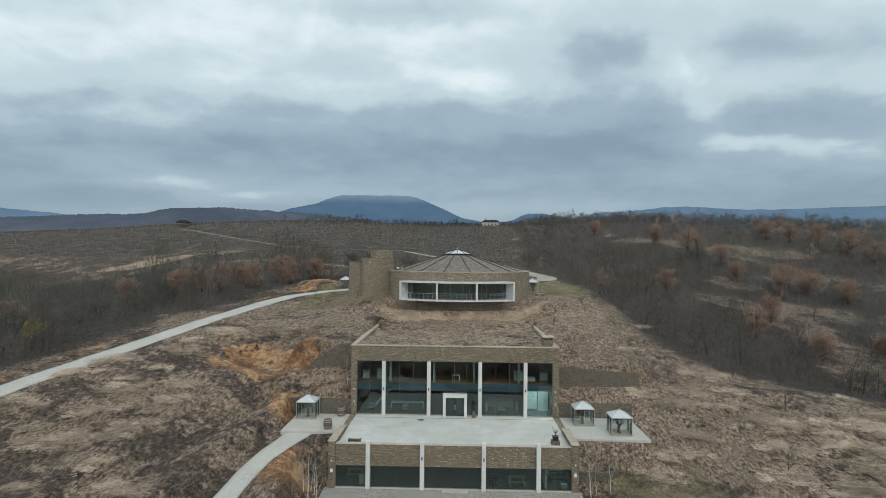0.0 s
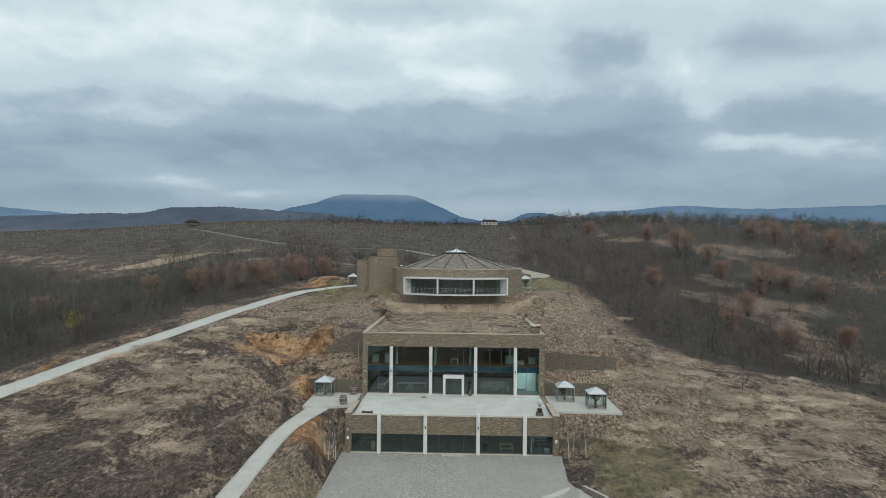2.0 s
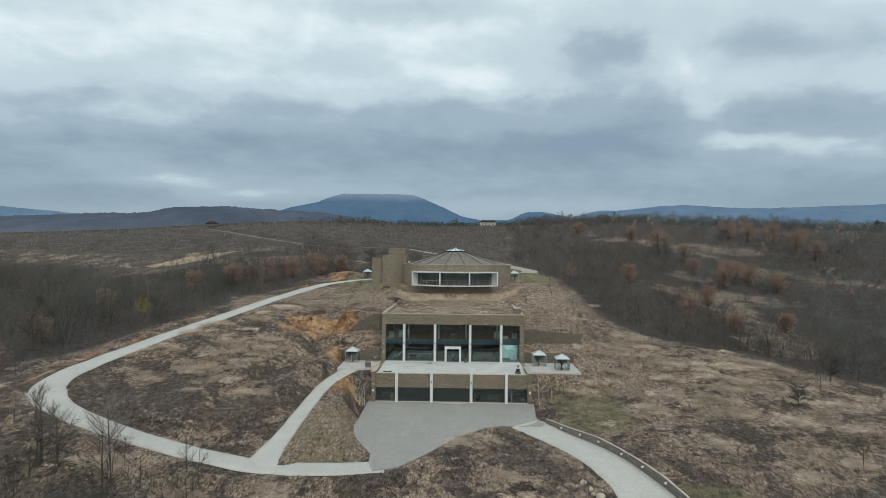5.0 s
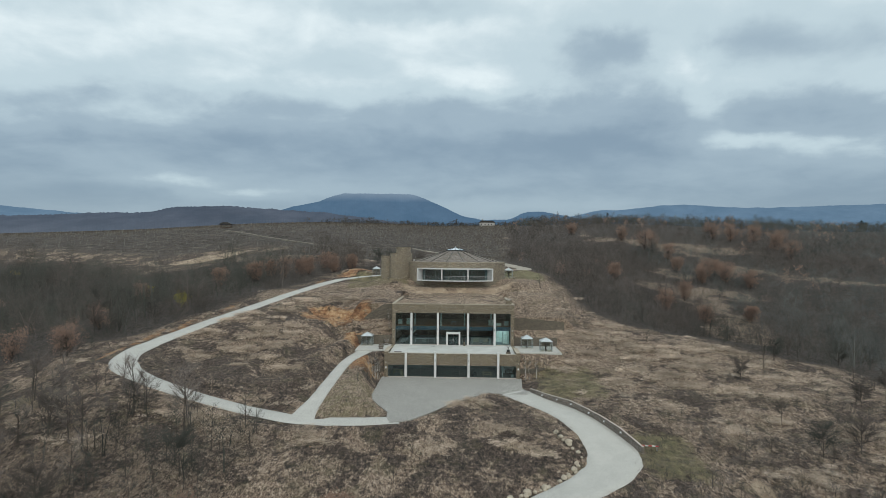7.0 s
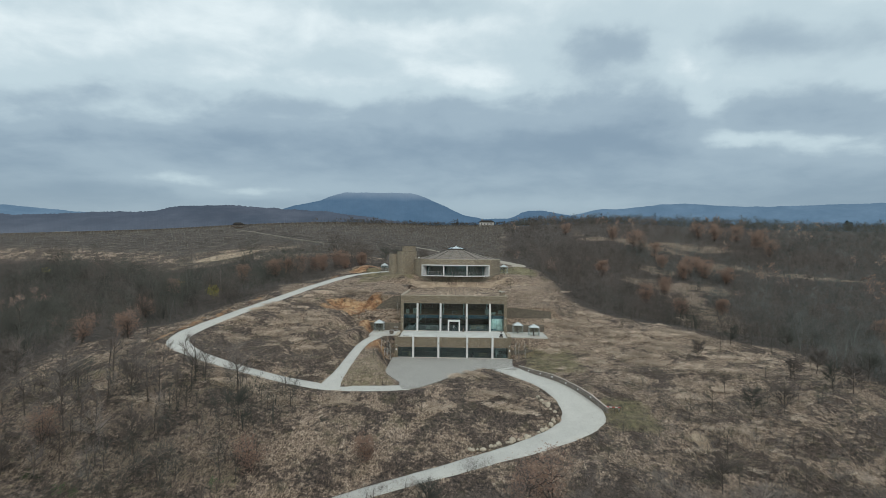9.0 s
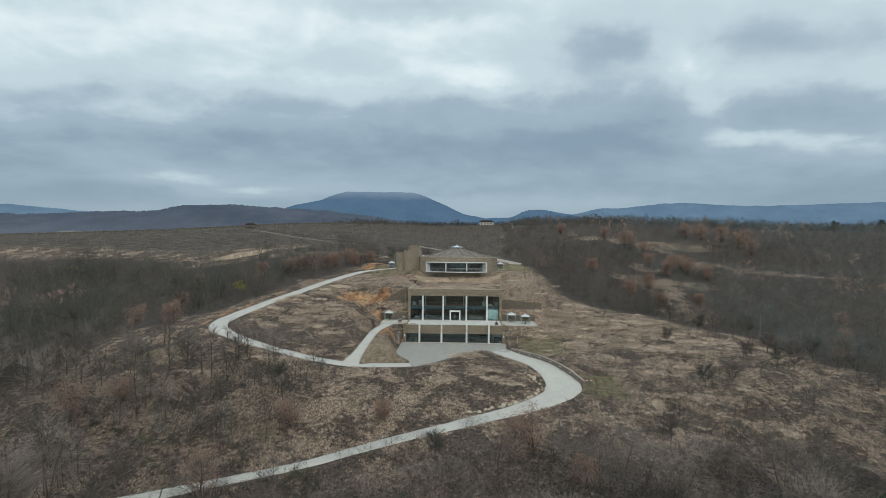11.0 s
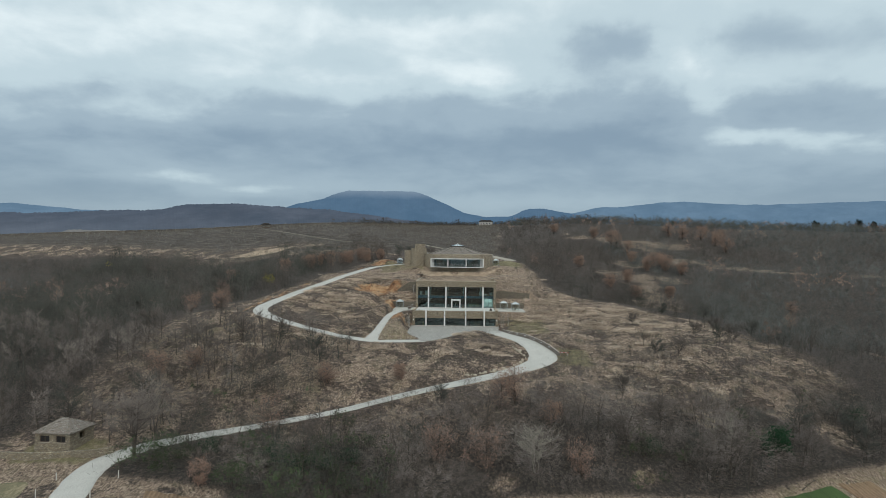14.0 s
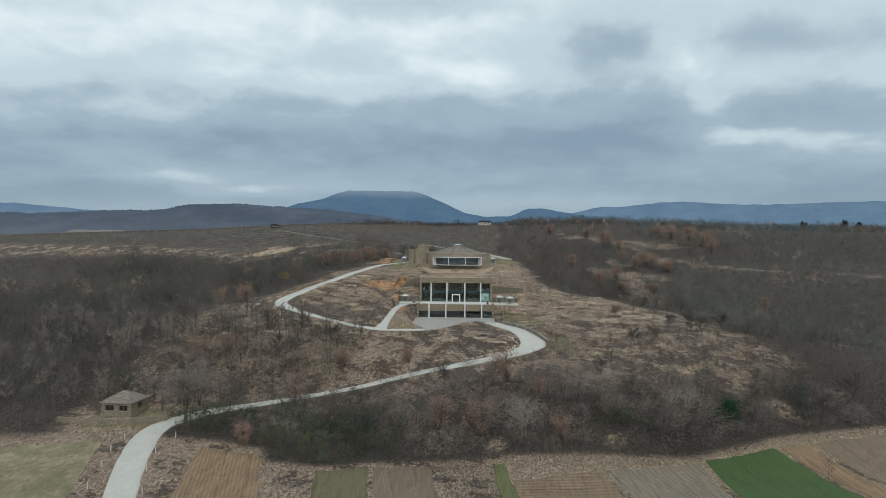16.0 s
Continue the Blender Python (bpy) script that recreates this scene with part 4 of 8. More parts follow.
turf = np.maximum.reduce([
    0.8 * smooth_step(6, 1, off_box(15.5, 22, 42, 54, x, y)), 0.62 * smooth_step(4, 1, off_box(-27, -16, 38, 48, x, y)), 0.55 * smooth_step(3, 0, off_box(-27, -13, 29, 34, x, y)),
    0.45 * smooth_step(3, 0, off_polygon([(-18.5, -26), (-13.6, -22), (-13.2, -29), (-10.2, -37.5), (-18, -38.6)], x, y)),
    0.55 * smooth_step(6, 0, off_box(17, 24, -24, -12, x, y)), 0.6 * smooth_step(5, 0, off_box(26, 31, -48, -40, x, y)),
    0.45 * smooth_step(3, 0, off_box(-4, 3, -31, -27, x, y)), 0.4 * smooth_step(14, 4, off_box(30, 90, -115, -78, x, y) + 8 * waves(x, y, 9, 7)),
    0.8 * smooth_step(3, 0, off_box(-70, -60, -92, -86, x, y)), 0.42 * smooth_step(10, 0, off_box(-74, -30, -70, -48, x, y) + 7 * waves(x, y, 8, 10)),
    0.5 * smooth_step(30, 10, np.hypot(x + 96, y - 116)) * (waves(x, y, 7, 8) > 0.2)])
grass = np.clip(1 - wood, 0, 1)
straw = np.clip(2.0 * smooth_step(2.5, 0, off_polygon([(-18.5, -24), (-13.6, -22), (-13.2, -29), (-10.2, -37.5), (-18, -38.6)], x, y)) + 0.8 * open_glades(x, y) + 0.8 * np.exp(-(((x - 69) / 8) ** 2 + ((y + 64) / 10) ** 2)) + 1.1 * np.exp(-(((x - 24) / 14) ** 2 + ((y - 2) / 11) ** 2)) + 1.1 * np.exp(-((x / 30) ** 2 + ((y - 22) / 16) ** 2)) + 1.0 * np.exp(-((x / 30) ** 2 + ((y - 29) / 9) ** 2)) + 0.9 * np.exp(-(((x - 25) / 8) ** 2 + ((y - 34) / 14) ** 2)) + 0.7 * np.exp(-(((x + 17) / 8) ** 2 + ((y - 14) / 10) ** 2)) + 0.6 * np.exp(-(((x - 20) / 8) ** 2 + ((y - 12) / 9) ** 2)) + 0.65 * np.exp(-(((x - 38) / 20) ** 2 + ((y + 2) / 18) ** 2)) + 0.25 * np.exp(-(((x - 45) / 24) ** 2 + ((y + 46) / 20) ** 2)) + 0.8 * np.exp(-(((x + 46) / 24) ** 2 + ((y + 56) / 12) ** 2)) + 0.5 * np.exp(-(((x + 5) / 22) ** 2 + ((y + 58) / 8) ** 2)) - 0.55 * np.exp(-(((x + 36) / 14) ** 2 + ((y + 28) / 14) ** 2)) - 0.3 * np.exp(-((x / 14) ** 2 + ((y + 42) / 10) ** 2)) + 2.2 * smooth_step(7, 1, np.abs(y + 2.5 - np.interp(x, FIELD_X, FIELD_Y))) * smooth_step(8, 14, x) + 1.6 * smooth_step(4, 1, off_box(-90, -62, -98.5, -95, x, y)) + 1.0 * smooth_step(-93, -98, y), -1, 2.2)
straw = straw + 2.4 * np.maximum.reduce([np.exp(-((x - a_) ** 2 / 6.5 + (y - b_) ** 2 / 3.5)) for a_, b_ in MAT_SPOTS])
sand = np.maximum.reduce([np.exp(-(((x + 104) / 15) ** 2 + ((y - 126) / 10) ** 2)), 0.8 * np.exp(-(((x - 37.6) / 1.3) ** 2 + ((y + 51) / 4.5) ** 2)), 0.9 * np.exp(-(((x + 36) / 9) ** 2 + ((y - 96) / 6) ** 2)), 0.62 * smooth_step(3.6, 0.4, np.abs(np.hypot(x, y - 39) - 17.0)) * smooth_step(34, 28, y)])
soil = 0.82 * soil * (1 - 0.6 * wood)
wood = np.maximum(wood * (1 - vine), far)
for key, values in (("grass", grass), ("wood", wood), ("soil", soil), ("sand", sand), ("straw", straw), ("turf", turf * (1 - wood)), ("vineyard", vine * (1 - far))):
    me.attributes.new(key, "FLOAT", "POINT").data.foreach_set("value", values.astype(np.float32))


def ribbon(name, track, mat, label, lift=0.03, cut0=0, cut1=None):
    """A track laid on the land, with a rounded crown and ragged edges."""
    t = track[cut0:cut1]
    d = np.gradient(t[:, :2], axis=0)
    d /= np.linalg.norm(d, axis=1)[:, None] + 1e-9
    side = np.column_stack([-d[:, 1], d[:, 0]])
    offs, drop = np.array([-1.06, -1.0, -0.6, 0.0, 0.6, 1.0, 1.06]), np.array([-0.14, 0.0, 0.03, 0.045, 0.03, 0.0, -0.14])
    n, m = len(t), len(offs)
    fray = np.ones((n, m))
    fray[:, :2] += 0.07 * waves(t[:, 0] * 3, t[:, 1] * 3, 5, 31)[:, None]
    fray[:, -2:] += 0.07 * waves(t[:, 0] * 3, t[:, 1] * 3, 5, 32)[:, None]
    o = offs[None] * fray * t[:, 2:3] / 2
    P = np.empty((n, m, 3))
    P[..., :2] = t[:, None, :2] + side[:, None] * o[..., None]
    P[..., 2] = t[:, 3:4] + drop[None] + lift
    i, j = np.meshgrid(np.arange(m - 1), np.arange(n - 1))
    a = (j * m + i).ravel()
    ob = new(name, mesh_from(name, P.reshape(-1, 3), np.column_stack([a, a + 1, a + m + 1, a + m]), mat, smooth=True))
    return tagged(ob, label, "road", kind="structure")


ribbon("road_upper", TRACKS["upper"], GRAVEL, "narrow pale crushed-limestone road winding up the hill")
ribbon("path_to_terrace", TRACKS["path"], GRAVEL, "pale gravel footpath climbing to the terrace", 0.036)
ribbon("road_lower", TRACKS["lower"], GRAVEL, "pale gravel drive winding down to the valley", 0.024)
ribbon("road_behind", TRACKS["back"], plain("tan_gravel_track", (0.25, 0.225, 0.185), (0.37, 0.34, 0.285), 0.4, 0.95), "pale gravel road behind the round hall")
near_end = int(np.argmax(TRACKS["vine"][:, 0] > -20))
ribbon("vineyard_track_end", TRACKS["vine"], plain("pale_earth_track", (0.24, 0.215, 0.175), (0.36, 0.33, 0.275), 0.4, 0.95), "pale gravel track below the vineyard", 0.16, near_end)
ribbon("vineyard_track", TRACKS["vine"], plain("dry_earth_track", (0.11, 0.096, 0.08), (0.20, 0.175, 0.145), 0.4, 0.95), "worn earth track through the vineyard", 0.16, 0, near_end + 1)

bm = prism(YARD, FORECOURT_Z - 0.3, FORECOURT_Z, "z")
tagged(part("forecourt", bm, SETTS), "grey granite sett forecourt before the lower hall", "paving", kind="structure")
bm = boxes((PLATFORM_LEFT[0], PLATFORM_LEFT[1] - 0.02, PLATFORM_LEFT[2], 0.0, -0.5, 0.0), bevel=0.03)
tagged(part("gravel_platform_left", bm, GRAVEL), "pale gravel platform beside the terrace", "platform", kind="structure")
bm = boxes((PLATFORM_RIGHT[0] + 0.02, PLATFORM_RIGHT[1], PLATFORM_RIGHT[2], 0.0, -0.5, 0.0), bevel=0.03)
tagged(part("gravel_platform_right", bm, GRAVEL), "pale gravel platform with stone edge beside the terrace", "platform", kind="structure")


def plot(name, corners, mat, label):
    """A tilled plot draped over the valley floor."""
    (ax, ay), (bx, by), (cx, cy), (dx, dy) = corners
    n = 24
    u, v = np.meshgrid(np.linspace(0, 1, n), np.linspace(0, 1, n))
    px = (ax * (1 - u) + bx * u) * (1 - v) + (dx * (1 - u) + cx * u) * v + 0.35 * waves(u * 30, v * 30, 3, 41)
    py = (ay * (1 - u) + by * u) * (1 - v) + (dy * (1 - u) + cy * u) * v + 0.35 * waves(u * 30, v * 30, 3, 42)
    pz = ground(px.ravel(), py.ravel()).reshape(px.shape) + 0.10
    rim = (u == 0) | (u == 1) | (v == 0) | (v == 1)
    pz = pz - 0.25 * rim
    i, j = np.meshgrid(np.arange(n - 1), np.arange(n - 1))
    a = (j * n + i).ravel()
    ob = new(name, mesh_from(name, np.column_stack([px.ravel(), py.ravel(), pz.ravel()]), np.column_stack([a, a + 1, a + n + 1, a + n]), mat, smooth=True))
    return tagged(ob, label, "field", kind="structure")


SOILS = [field("ploughed_earth", (0.12, 0.074, 0.042), (0.32, 0.218, 0.135), -0.27, 0.5, 1.0), field("tilled_earth", (0.135, 0.098, 0.070), (0.215, 0.163, 0.118), -0.17, 0.7, 0.8), field("sprouting_field", (0.095, 0.085, 0.047), (0.135, 0.122, 0.067), -0.17, 0.8, 0.4), field("green_winter_crop", (0.030, 0.062, 0.014), (0.055, 0.098, 0.026), -0.33, 0.6, 0.4), field("verge_grass", (0.065, 0.080, 0.028), (0.135, 0.138, 0.06), 0.2, 0.6, 0.4), field("fallow_stubble", (0.115, 0.094, 0.071), (0.235, 0.192, 0.147), -0.27, 0.28, 0.6), meadow(), field("cross_ploughed_earth", (0.095, 0.060, 0.038), (0.28, 0.20, 0.135), -1.74, 0.28, 1.0)]
for name, corners, soil_kind, label in PLOTS:
    plot(name, corners, SOILS[soil_kind], label)


def far_range(name, mat, distance_m, points, label, depth=500.0, seed=1, rough=0.0004):
    """A range of far hills: crest heights by bearing, drawn as a slope up to the crest and down behind."""
    b = np.array(points, float)
    ang = np.linspace(b[0, 0], b[-1, 0], 1200)
    crest = np.interp(ang, b[:, 0], b[:, 1])
    for _ in range(60):
        crest[1:-1] = (crest[:-2] + 2 * crest[1:-1] + crest[2:]) / 4
    crest = crest + 0.0012 * waves(ang * 400, ang * 0 + seed, 6, seed) + rough * waves(ang * 400, ang * 0 + seed, 0.7, seed + 1)
    rows = []
    for f, g in ((0.0, -0.06), (0.35, 0.35), (0.7, 0.78), (1.0, 1.0), (1.5, 0.4)):
        r = distance_m - depth + depth * f
        rows.append(np.column_stack([np.sin(ang) * r, np.cos(ang) * r - 72, 19 + distance_m * (crest * g if g > 0 else crest * 0 + g)]))
    P, n = np.concatenate(rows), len(ang)
    i, j = np.meshgrid(np.arange(n - 1), np.arange(4))
    a = (j * n + i).ravel()
    ob = new(name, mesh_from(name, P, np.column_stack([a, a + 1, a + n + 1, a + n]), mat, smooth=True))
    return tagged(ob, label, "mountains", kind="structure")


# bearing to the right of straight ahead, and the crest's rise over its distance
far_range("backdrop_wooded_hills", FAR_BROWN, 2600, [(-1.1, 0.0455), (-0.78, 0.0455), (-0.66, 0.0465), (-0.56, 0.0555), (-0.5, 0.0585), (-0.46, 0.0685), (-0.41, 0.072), (-0.37, 0.0725), (-0.3, 0.0685), (-0.24, 0.0675), (-0.14, 0.0555), (-0.05, 0.0455), (0.1, 0.0405)], "long brown wooded hills with painted haze", seed=3, rough=0.0009)
far_range("backdrop_table_mountain", FAR_BLUE, 4500, [(-0.36, 0.0455), (-0.28, 0.0745), (-0.235, 0.0855), (-0.21, 0.0945), (-0.195, 0.099), (-0.085, 0.099), (-0.06, 0.0915), (-0.03, 0.0785), (0.005, 0.0635), (0.04, 0.0555), (0.08, 0.0575), (0.115, 0.0705), (0.14, 0.0715), (0.18, 0.0635), (0.23, 0.0555)], "flat-topped mountain in painted blue haze, its top fading to cloud colour", seed=5)
far_range("backdrop_blue_ridge", FAR_PALE, 4700, [(-1.1, 0.0605), (-0.7, 0.0595), (-0.64, 0.0565), (-0.56, 0.0525), (-0.5, 0.0475), (-0.46, 0.0455), (0.1, 0.0505), (0.18, 0.0615), (0.23, 0.0735), (0.27, 0.0715), (0.32, 0.0795), (0.38, 0.0795), (0.44, 0.0725), (0.52, 0.0725), (0.6, 0.0735), (0.68, 0.07), (0.8, 0.0615), (1.1, 0.0455)], "ridge on the horizon in painted pale blue haze", seed=8)

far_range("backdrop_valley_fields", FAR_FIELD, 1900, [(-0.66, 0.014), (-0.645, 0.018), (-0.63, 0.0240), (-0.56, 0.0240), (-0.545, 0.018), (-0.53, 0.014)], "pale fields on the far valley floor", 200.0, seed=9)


# ---- the two-storey glass hall ----
COLUMNS = (-8.57, -3.1, 3.1, 8.57)
COL_W = 0.42


def hall_front(root, z0, z1, y, edge, mullions, glass, sill):
    """Panes between the columns of a front, each in its own window with a frame."""
    ends = [-edge] + [c for c in COLUMNS] + [edge]
    for b in range(5):
        x0 = ends[b] + (COL_W / 2 if b else 0)
        x1 = ends[b + 1] - (COL_W / 2 if b < 4 else 0)
        f = 0.05
        win = part("window", boxes((x0, x1, y, y + 0.09, z0, z0 + 0.09), (x0, x1, y, y + 0.09, z1 - f, z1), (x0, x0 + f, y, y + 0.09, z0 + 0.09, z1 - f), (x1 - f, x1, y, y + 0.09, z0 + 0.09, z1 - f)), ALUMINIUM, root)
        n = mullions[b]
        w = (x1 - x0 - 2 * f) / n
        for i in range(n):
            p = x0 + f + w * i
            pane = part("pane", boxes((p + 0.012, p + w - 0.012, y + 0.035, y + 0.047, z0 + 0.09, z1 - f)), glass, win)
            pane.visible_shadow = False
            if i:
                part("mullion", boxes((p - 0.012, p + 0.012, y + 0.02, y + 0.06, z0 + 0.09, z1 - f)), ALUMINIUM, win)
    part("sill", boxes((-edge, edge, y - 0.25, y + 0.02, sill - 0.02, sill + 0.05)), COPING, root)


hall = group("glass_hall", 0, 0, 0, label="flat-roofed stone hall with a tall glass front", category="building")
WALL_X, IN_X = 12.58, 11.88
part("front_wall", prism([(-WALL_X, 0), (-IN_X, 0), (-IN_X, 6.52), (IN_X, 6.52), (IN_X, 0), (WALL_X, 0), (WALL_X, 8.3), (-WALL_X, 8.3)], 0.0, 0.55), STONE, hall, "front wall of thin flat brown rubble stones")
for s in (-1, 1):
    part("side_wall", boxes((s * WALL_X, s * IN_X, 0.55, 22.0, -0.5, 8.3)), STONE, hall)
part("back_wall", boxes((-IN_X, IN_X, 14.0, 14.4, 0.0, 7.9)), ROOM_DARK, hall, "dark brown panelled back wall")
part("floor", boxes((-IN_X, IN_X, 0.55, 14.0, -0.4, 0.01)), ROOM_FLOOR, hall)
part("mezzanine_slab", boxes((-IN_X, IN_X, 0.62, 5.2, 2.95, 3.75)), SLAB_BLUE, hall, "blue-grey slab edge between the storeys")
part("mezzanine_floor", boxes((-IN_X, IN_X, 0.7, 13.9, 3.754, 3.80)), BROWN_FLOOR, hall, "red-brown timber upper floor")
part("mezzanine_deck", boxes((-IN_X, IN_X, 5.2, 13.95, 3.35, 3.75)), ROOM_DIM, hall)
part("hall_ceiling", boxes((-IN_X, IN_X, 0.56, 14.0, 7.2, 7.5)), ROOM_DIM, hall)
part("roof_slab", boxes((-IN_X, IN_X, 0.56, 22.0, 7.5, 7.95)), ROOM_WALL, hall)
for x0, x1, y0, y1 in ((-12.64, 12.64, -0.06, 0.36), (-12.64, -12.06, 0.36, 21.9), (12.06, 12.64, 0.36, 21.9)):
    part("coping", boxes((x0, x1, y0, y1, 8.3, 8.43), bevel=0.015), CAPSTONE, hall, "tan coping slab along the roof edge")
for c in COLUMNS:
    col = part("column", boxes((c - COL_W / 2, c + COL_W / 2, -0.28, 0.24, -0.02, 6.52), bevel=0.02), WHITE, hall, "tall white concrete column")
    part("wall_light", boxes((c - 0.07, c + 0.07, -0.36, -0.28, 3.05, 3.35), bevel=0.01), BLACK, col, "small black up-and-down wall light")
for s in (-1, 1):
    part("notice_plate", boxes((s * 12.2 - 0.12, s * 12.2 + 0.12, -0.03, -0.002, 1.4, 1.72)), COPING, hall, "small pale wall plate")
    part("lamp_head", boxes((s * 12.2 - 0.06, s * 12.2 + 0.06, -0.12, -0.002, 3.0, 3.14), bevel=0.01), WHITE_STEEL, hall)
hall_front(hall, 0.05, 6.52, 0.06, IN_X, (2, 3, 4, 3, 2), GLASS, 0.0)
portal = part("door_portal", prism([(-1.35, 0), (-1.02, 0), (-1.02, 2.32), (1.2, 2.32), (1.2, 0), (1.53, 0), (1.53, 2.68), (-1.35, 2.68)], -0.75, 0.05), WHITE, hall, "white concrete portal round the entrance")
for x0, x1 in ((-1.0, 0.07), (0.11, 1.18)):
    leaf = part("door_leaf", boxes((x0, x1, -0.20, -0.14, 0.03, 0.12), (x0, x1, -0.20, -0.14, 2.2, 2.30), (x0, x0 + 0.07, -0.20, -0.14, 0.12, 2.2), (x1 - 0.07, x1, -0.20, -0.14, 0.12, 2.2)), BLACK, portal, "dark framed glass door leaf")
    pane = part("door_pane", boxes((x0 + 0.07, x1 - 0.07, -0.175, -0.165, 0.12, 2.2)), GLASS, portal)
    pane.visible_shadow = False
    part("door_handle", boxes(((0.0 if x0 < 0 else 0.13), (0.03 if x0 < 0 else 0.16), -0.27, -0.24, 0.8, 1.4)), STEEL, portal)
chimney = group("roof_chimney", 11.6, 2.6, 8.0, label="low square stone chimney with a slab cap on the roof edge", category="chimney")
part("shaft", boxes((-0.6, 0.6, -0.7, 0.7, 0.0, 1.05)), STONE, chimney)
for sx in (-1, 1):
    for sy in (-1, 1):
        part("cap_post", boxes((sx * 0.45 - 0.08, sx * 0.45 + 0.08, sy * 0.5 - 0.08, sy * 0.5 + 0.08, 1.05, 1.3)), DARK_WALL, chimney)
part("cap", boxes((-0.7, 0.7, -0.8, 0.8, 1.3, 1.42), bevel=0.02), COPING, chimney)

# planted roof between the copings
n1, n2 = 50, 46
u, v = np.meshgrid(np.linspace(-12.04, 12.04, n1), np.linspace(0.38, 23.4, n2))
zz = 8.18 + 0.12 * waves(u, v, 2.2, 51) + 0.06 * waves(u, v, 0.8, 52) + 0.75 * smooth_step(17, 23.4, v) + 0.25 * smooth_step(5, 20, v) * np.cos(u * 0.2)
i, j = np.meshgrid(np.arange(n1 - 1), np.arange(n2 - 1))
a = (j * n1 + i).ravel()
me = mesh_from("planted_roof", np.column_stack([u.ravel(), v.ravel(), zz.ravel()]), np.column_stack([a, a + 1, a + n1 + 1, a + n1]), GROUND, smooth=True)
for key, amount in (("grass", 1.0), ("straw", 1.25)):
    me.attributes.new(key, "FLOAT", "POINT").data.foreach_set("value", np.full(n1 * n2, amount, np.float32))
for key in ("wood", "soil", "sand", "turf", "vineyard"):
    me.attributes.new(key, "FLOAT", "POINT").data.foreach_set("value", np.zeros(n1 * n2, np.float32))
tagged(new("planted_roof", me), "earth roof overgrown with dead grass", "roof", kind="structure")

# interior of the hall
stair = group("interior_stair", -9.4, 4.2, 0.01, label="straight steel stair behind the glass", category="stair")
bm = bmesh.new()
bmesh.ops.create_cube(bm, size=1, matrix=Matrix.Translation((0.85, 0, 1.87)) @ Matrix.Rotation(-0.83, 4, "Y") @ Matrix.Diagonal((5.4, 0.06, 0.26, 1)))
part("stringer", bm, WHITE_STEEL, stair)
for n in range(16):
    part("tread", boxes((-0.95 + n * 0.225, -0.68 + n * 0.225, 0.03, 1.1, 0.17 + n * 0.222, 0.21 + n * 0.222)), WHITE_STEEL, stair)


def counter(x, y, z, w, d, h, label, mat=ROOM_WHITE):
    t = group("counter", x, y, z, label=label, category="counter", group="white counters in the hall")
    part("body", boxes((-w / 2 + 0.04, w / 2 - 0.04, -d / 2 + 0.04, d / 2 - 0.04, 0, h - 0.06)), mat, t)
    part("worktop", boxes((-w / 2, w / 2, -d / 2, d / 2, h - 0.06, h), bevel=0.01), WHITE_STEEL, t)
    return t


counter(-9.3, 3.0, 3.80, 1.1, 0.8, 1.25, "tall white display counter on the upper floor")
counter(-11.2, 3.2, 3.80, 0.9, 0.8, 1.0, "white display counter beside the wall")
counter(8.0, 3.0, 3.80, 1.2, 0.8, 1.15, "white counter on the upper floor")
counter(9.4, 2.6, 3.80, 1.3, 0.7, 0.5, "low white bench counter behind the glass")
counter(11.2, 3.2, 3.80, 1.0, 0.8, 0.9, "white counter in the corner")


def frame_table(x, y, z, w, d, h, label, mat=WHITE_STEEL):
    t = group("table", x, y, z, label=label, category="table")
    part("tabletop", boxes((-w / 2, w / 2, -d / 2, d / 2, h - 0.07, h), bevel=0.01), mat, t)
    for sx in (-1, 1):
        for sy in (-1, 1):
            part("leg", boxes((sx * (w / 2 - 0.05) - 0.045, sx * (w / 2 - 0.05) + 0.045, sy * (d / 2 - 0.05) - 0.045, sy * (d / 2 - 0.05) + 0.045, 0, h - 0.07)), mat, t)
    return t


frame_table(0.15, 2.2, 3.80, 1.0, 0.8, 0.75, "small white square table on the upper floor")
frame_table(-7.0, 3.0, 0.01, 2.0, 0.9, 0.85, "white steel-framed tasting table")
frame_table(-4.9, 3.0, 0.01, 2.0, 0.9, 0.85, "white steel-framed tasting table")
for x, y in ((-10.4, 2.4), (-6.1, 2.0), (5.9, 2.3)):
    t = group("armchair", x, y, 0.01, label="pale upholstered armchair behind the glass", category="chair", group="armchairs in the hall")
    part("seat", boxes((-0.36, 0.36, -0.34, 0.3, 0.18, 0.42), bevel=0.04), FABRIC, t)
    part("backrest", boxes((-0.36, 0.36, 0.24, 0.42, 0.3, 0.85), bevel=0.04), FABRIC, t)
    for s in (-1, 1):
        part("armrest", boxes((s * 0.42 - 0.06, s * 0.42 + 0.06, -0.34, 0.36, 0.12, 0.6), bevel=0.03), FABRIC, t)
    part("base", boxes((-0.4, 0.4, -0.3, 0.36, 0, 0.14)), BLACK, t)
for x in (4.0, 7.7):
    t = group("floor_vase", x, 2.0, 0.01, label="tall pale ceramic floor vase", category="vase", group="floor vases")
    part("body", lathe([(0.0, 0.0), (0.18, 0.02), (0.24, 0.35), (0.22, 0.8), (0.12, 1.12), (0.17, 1.3), (0.14, 1.3)], 16), FABRIC, t, smooth=True)
t = group("tasting_bar", 5.9, 4.6, 0.01, label="long timber tasting bar inside the hall", category="bar")
part("front", boxes((-1.6, 1.6, -0.3, 0.3, 0, 0.95)), TIMBER, t)
part("worktop", boxes((-1.7, 1.7, -0.38, 0.38, 0.95, 1.02), bevel=0.01), COPING, t)

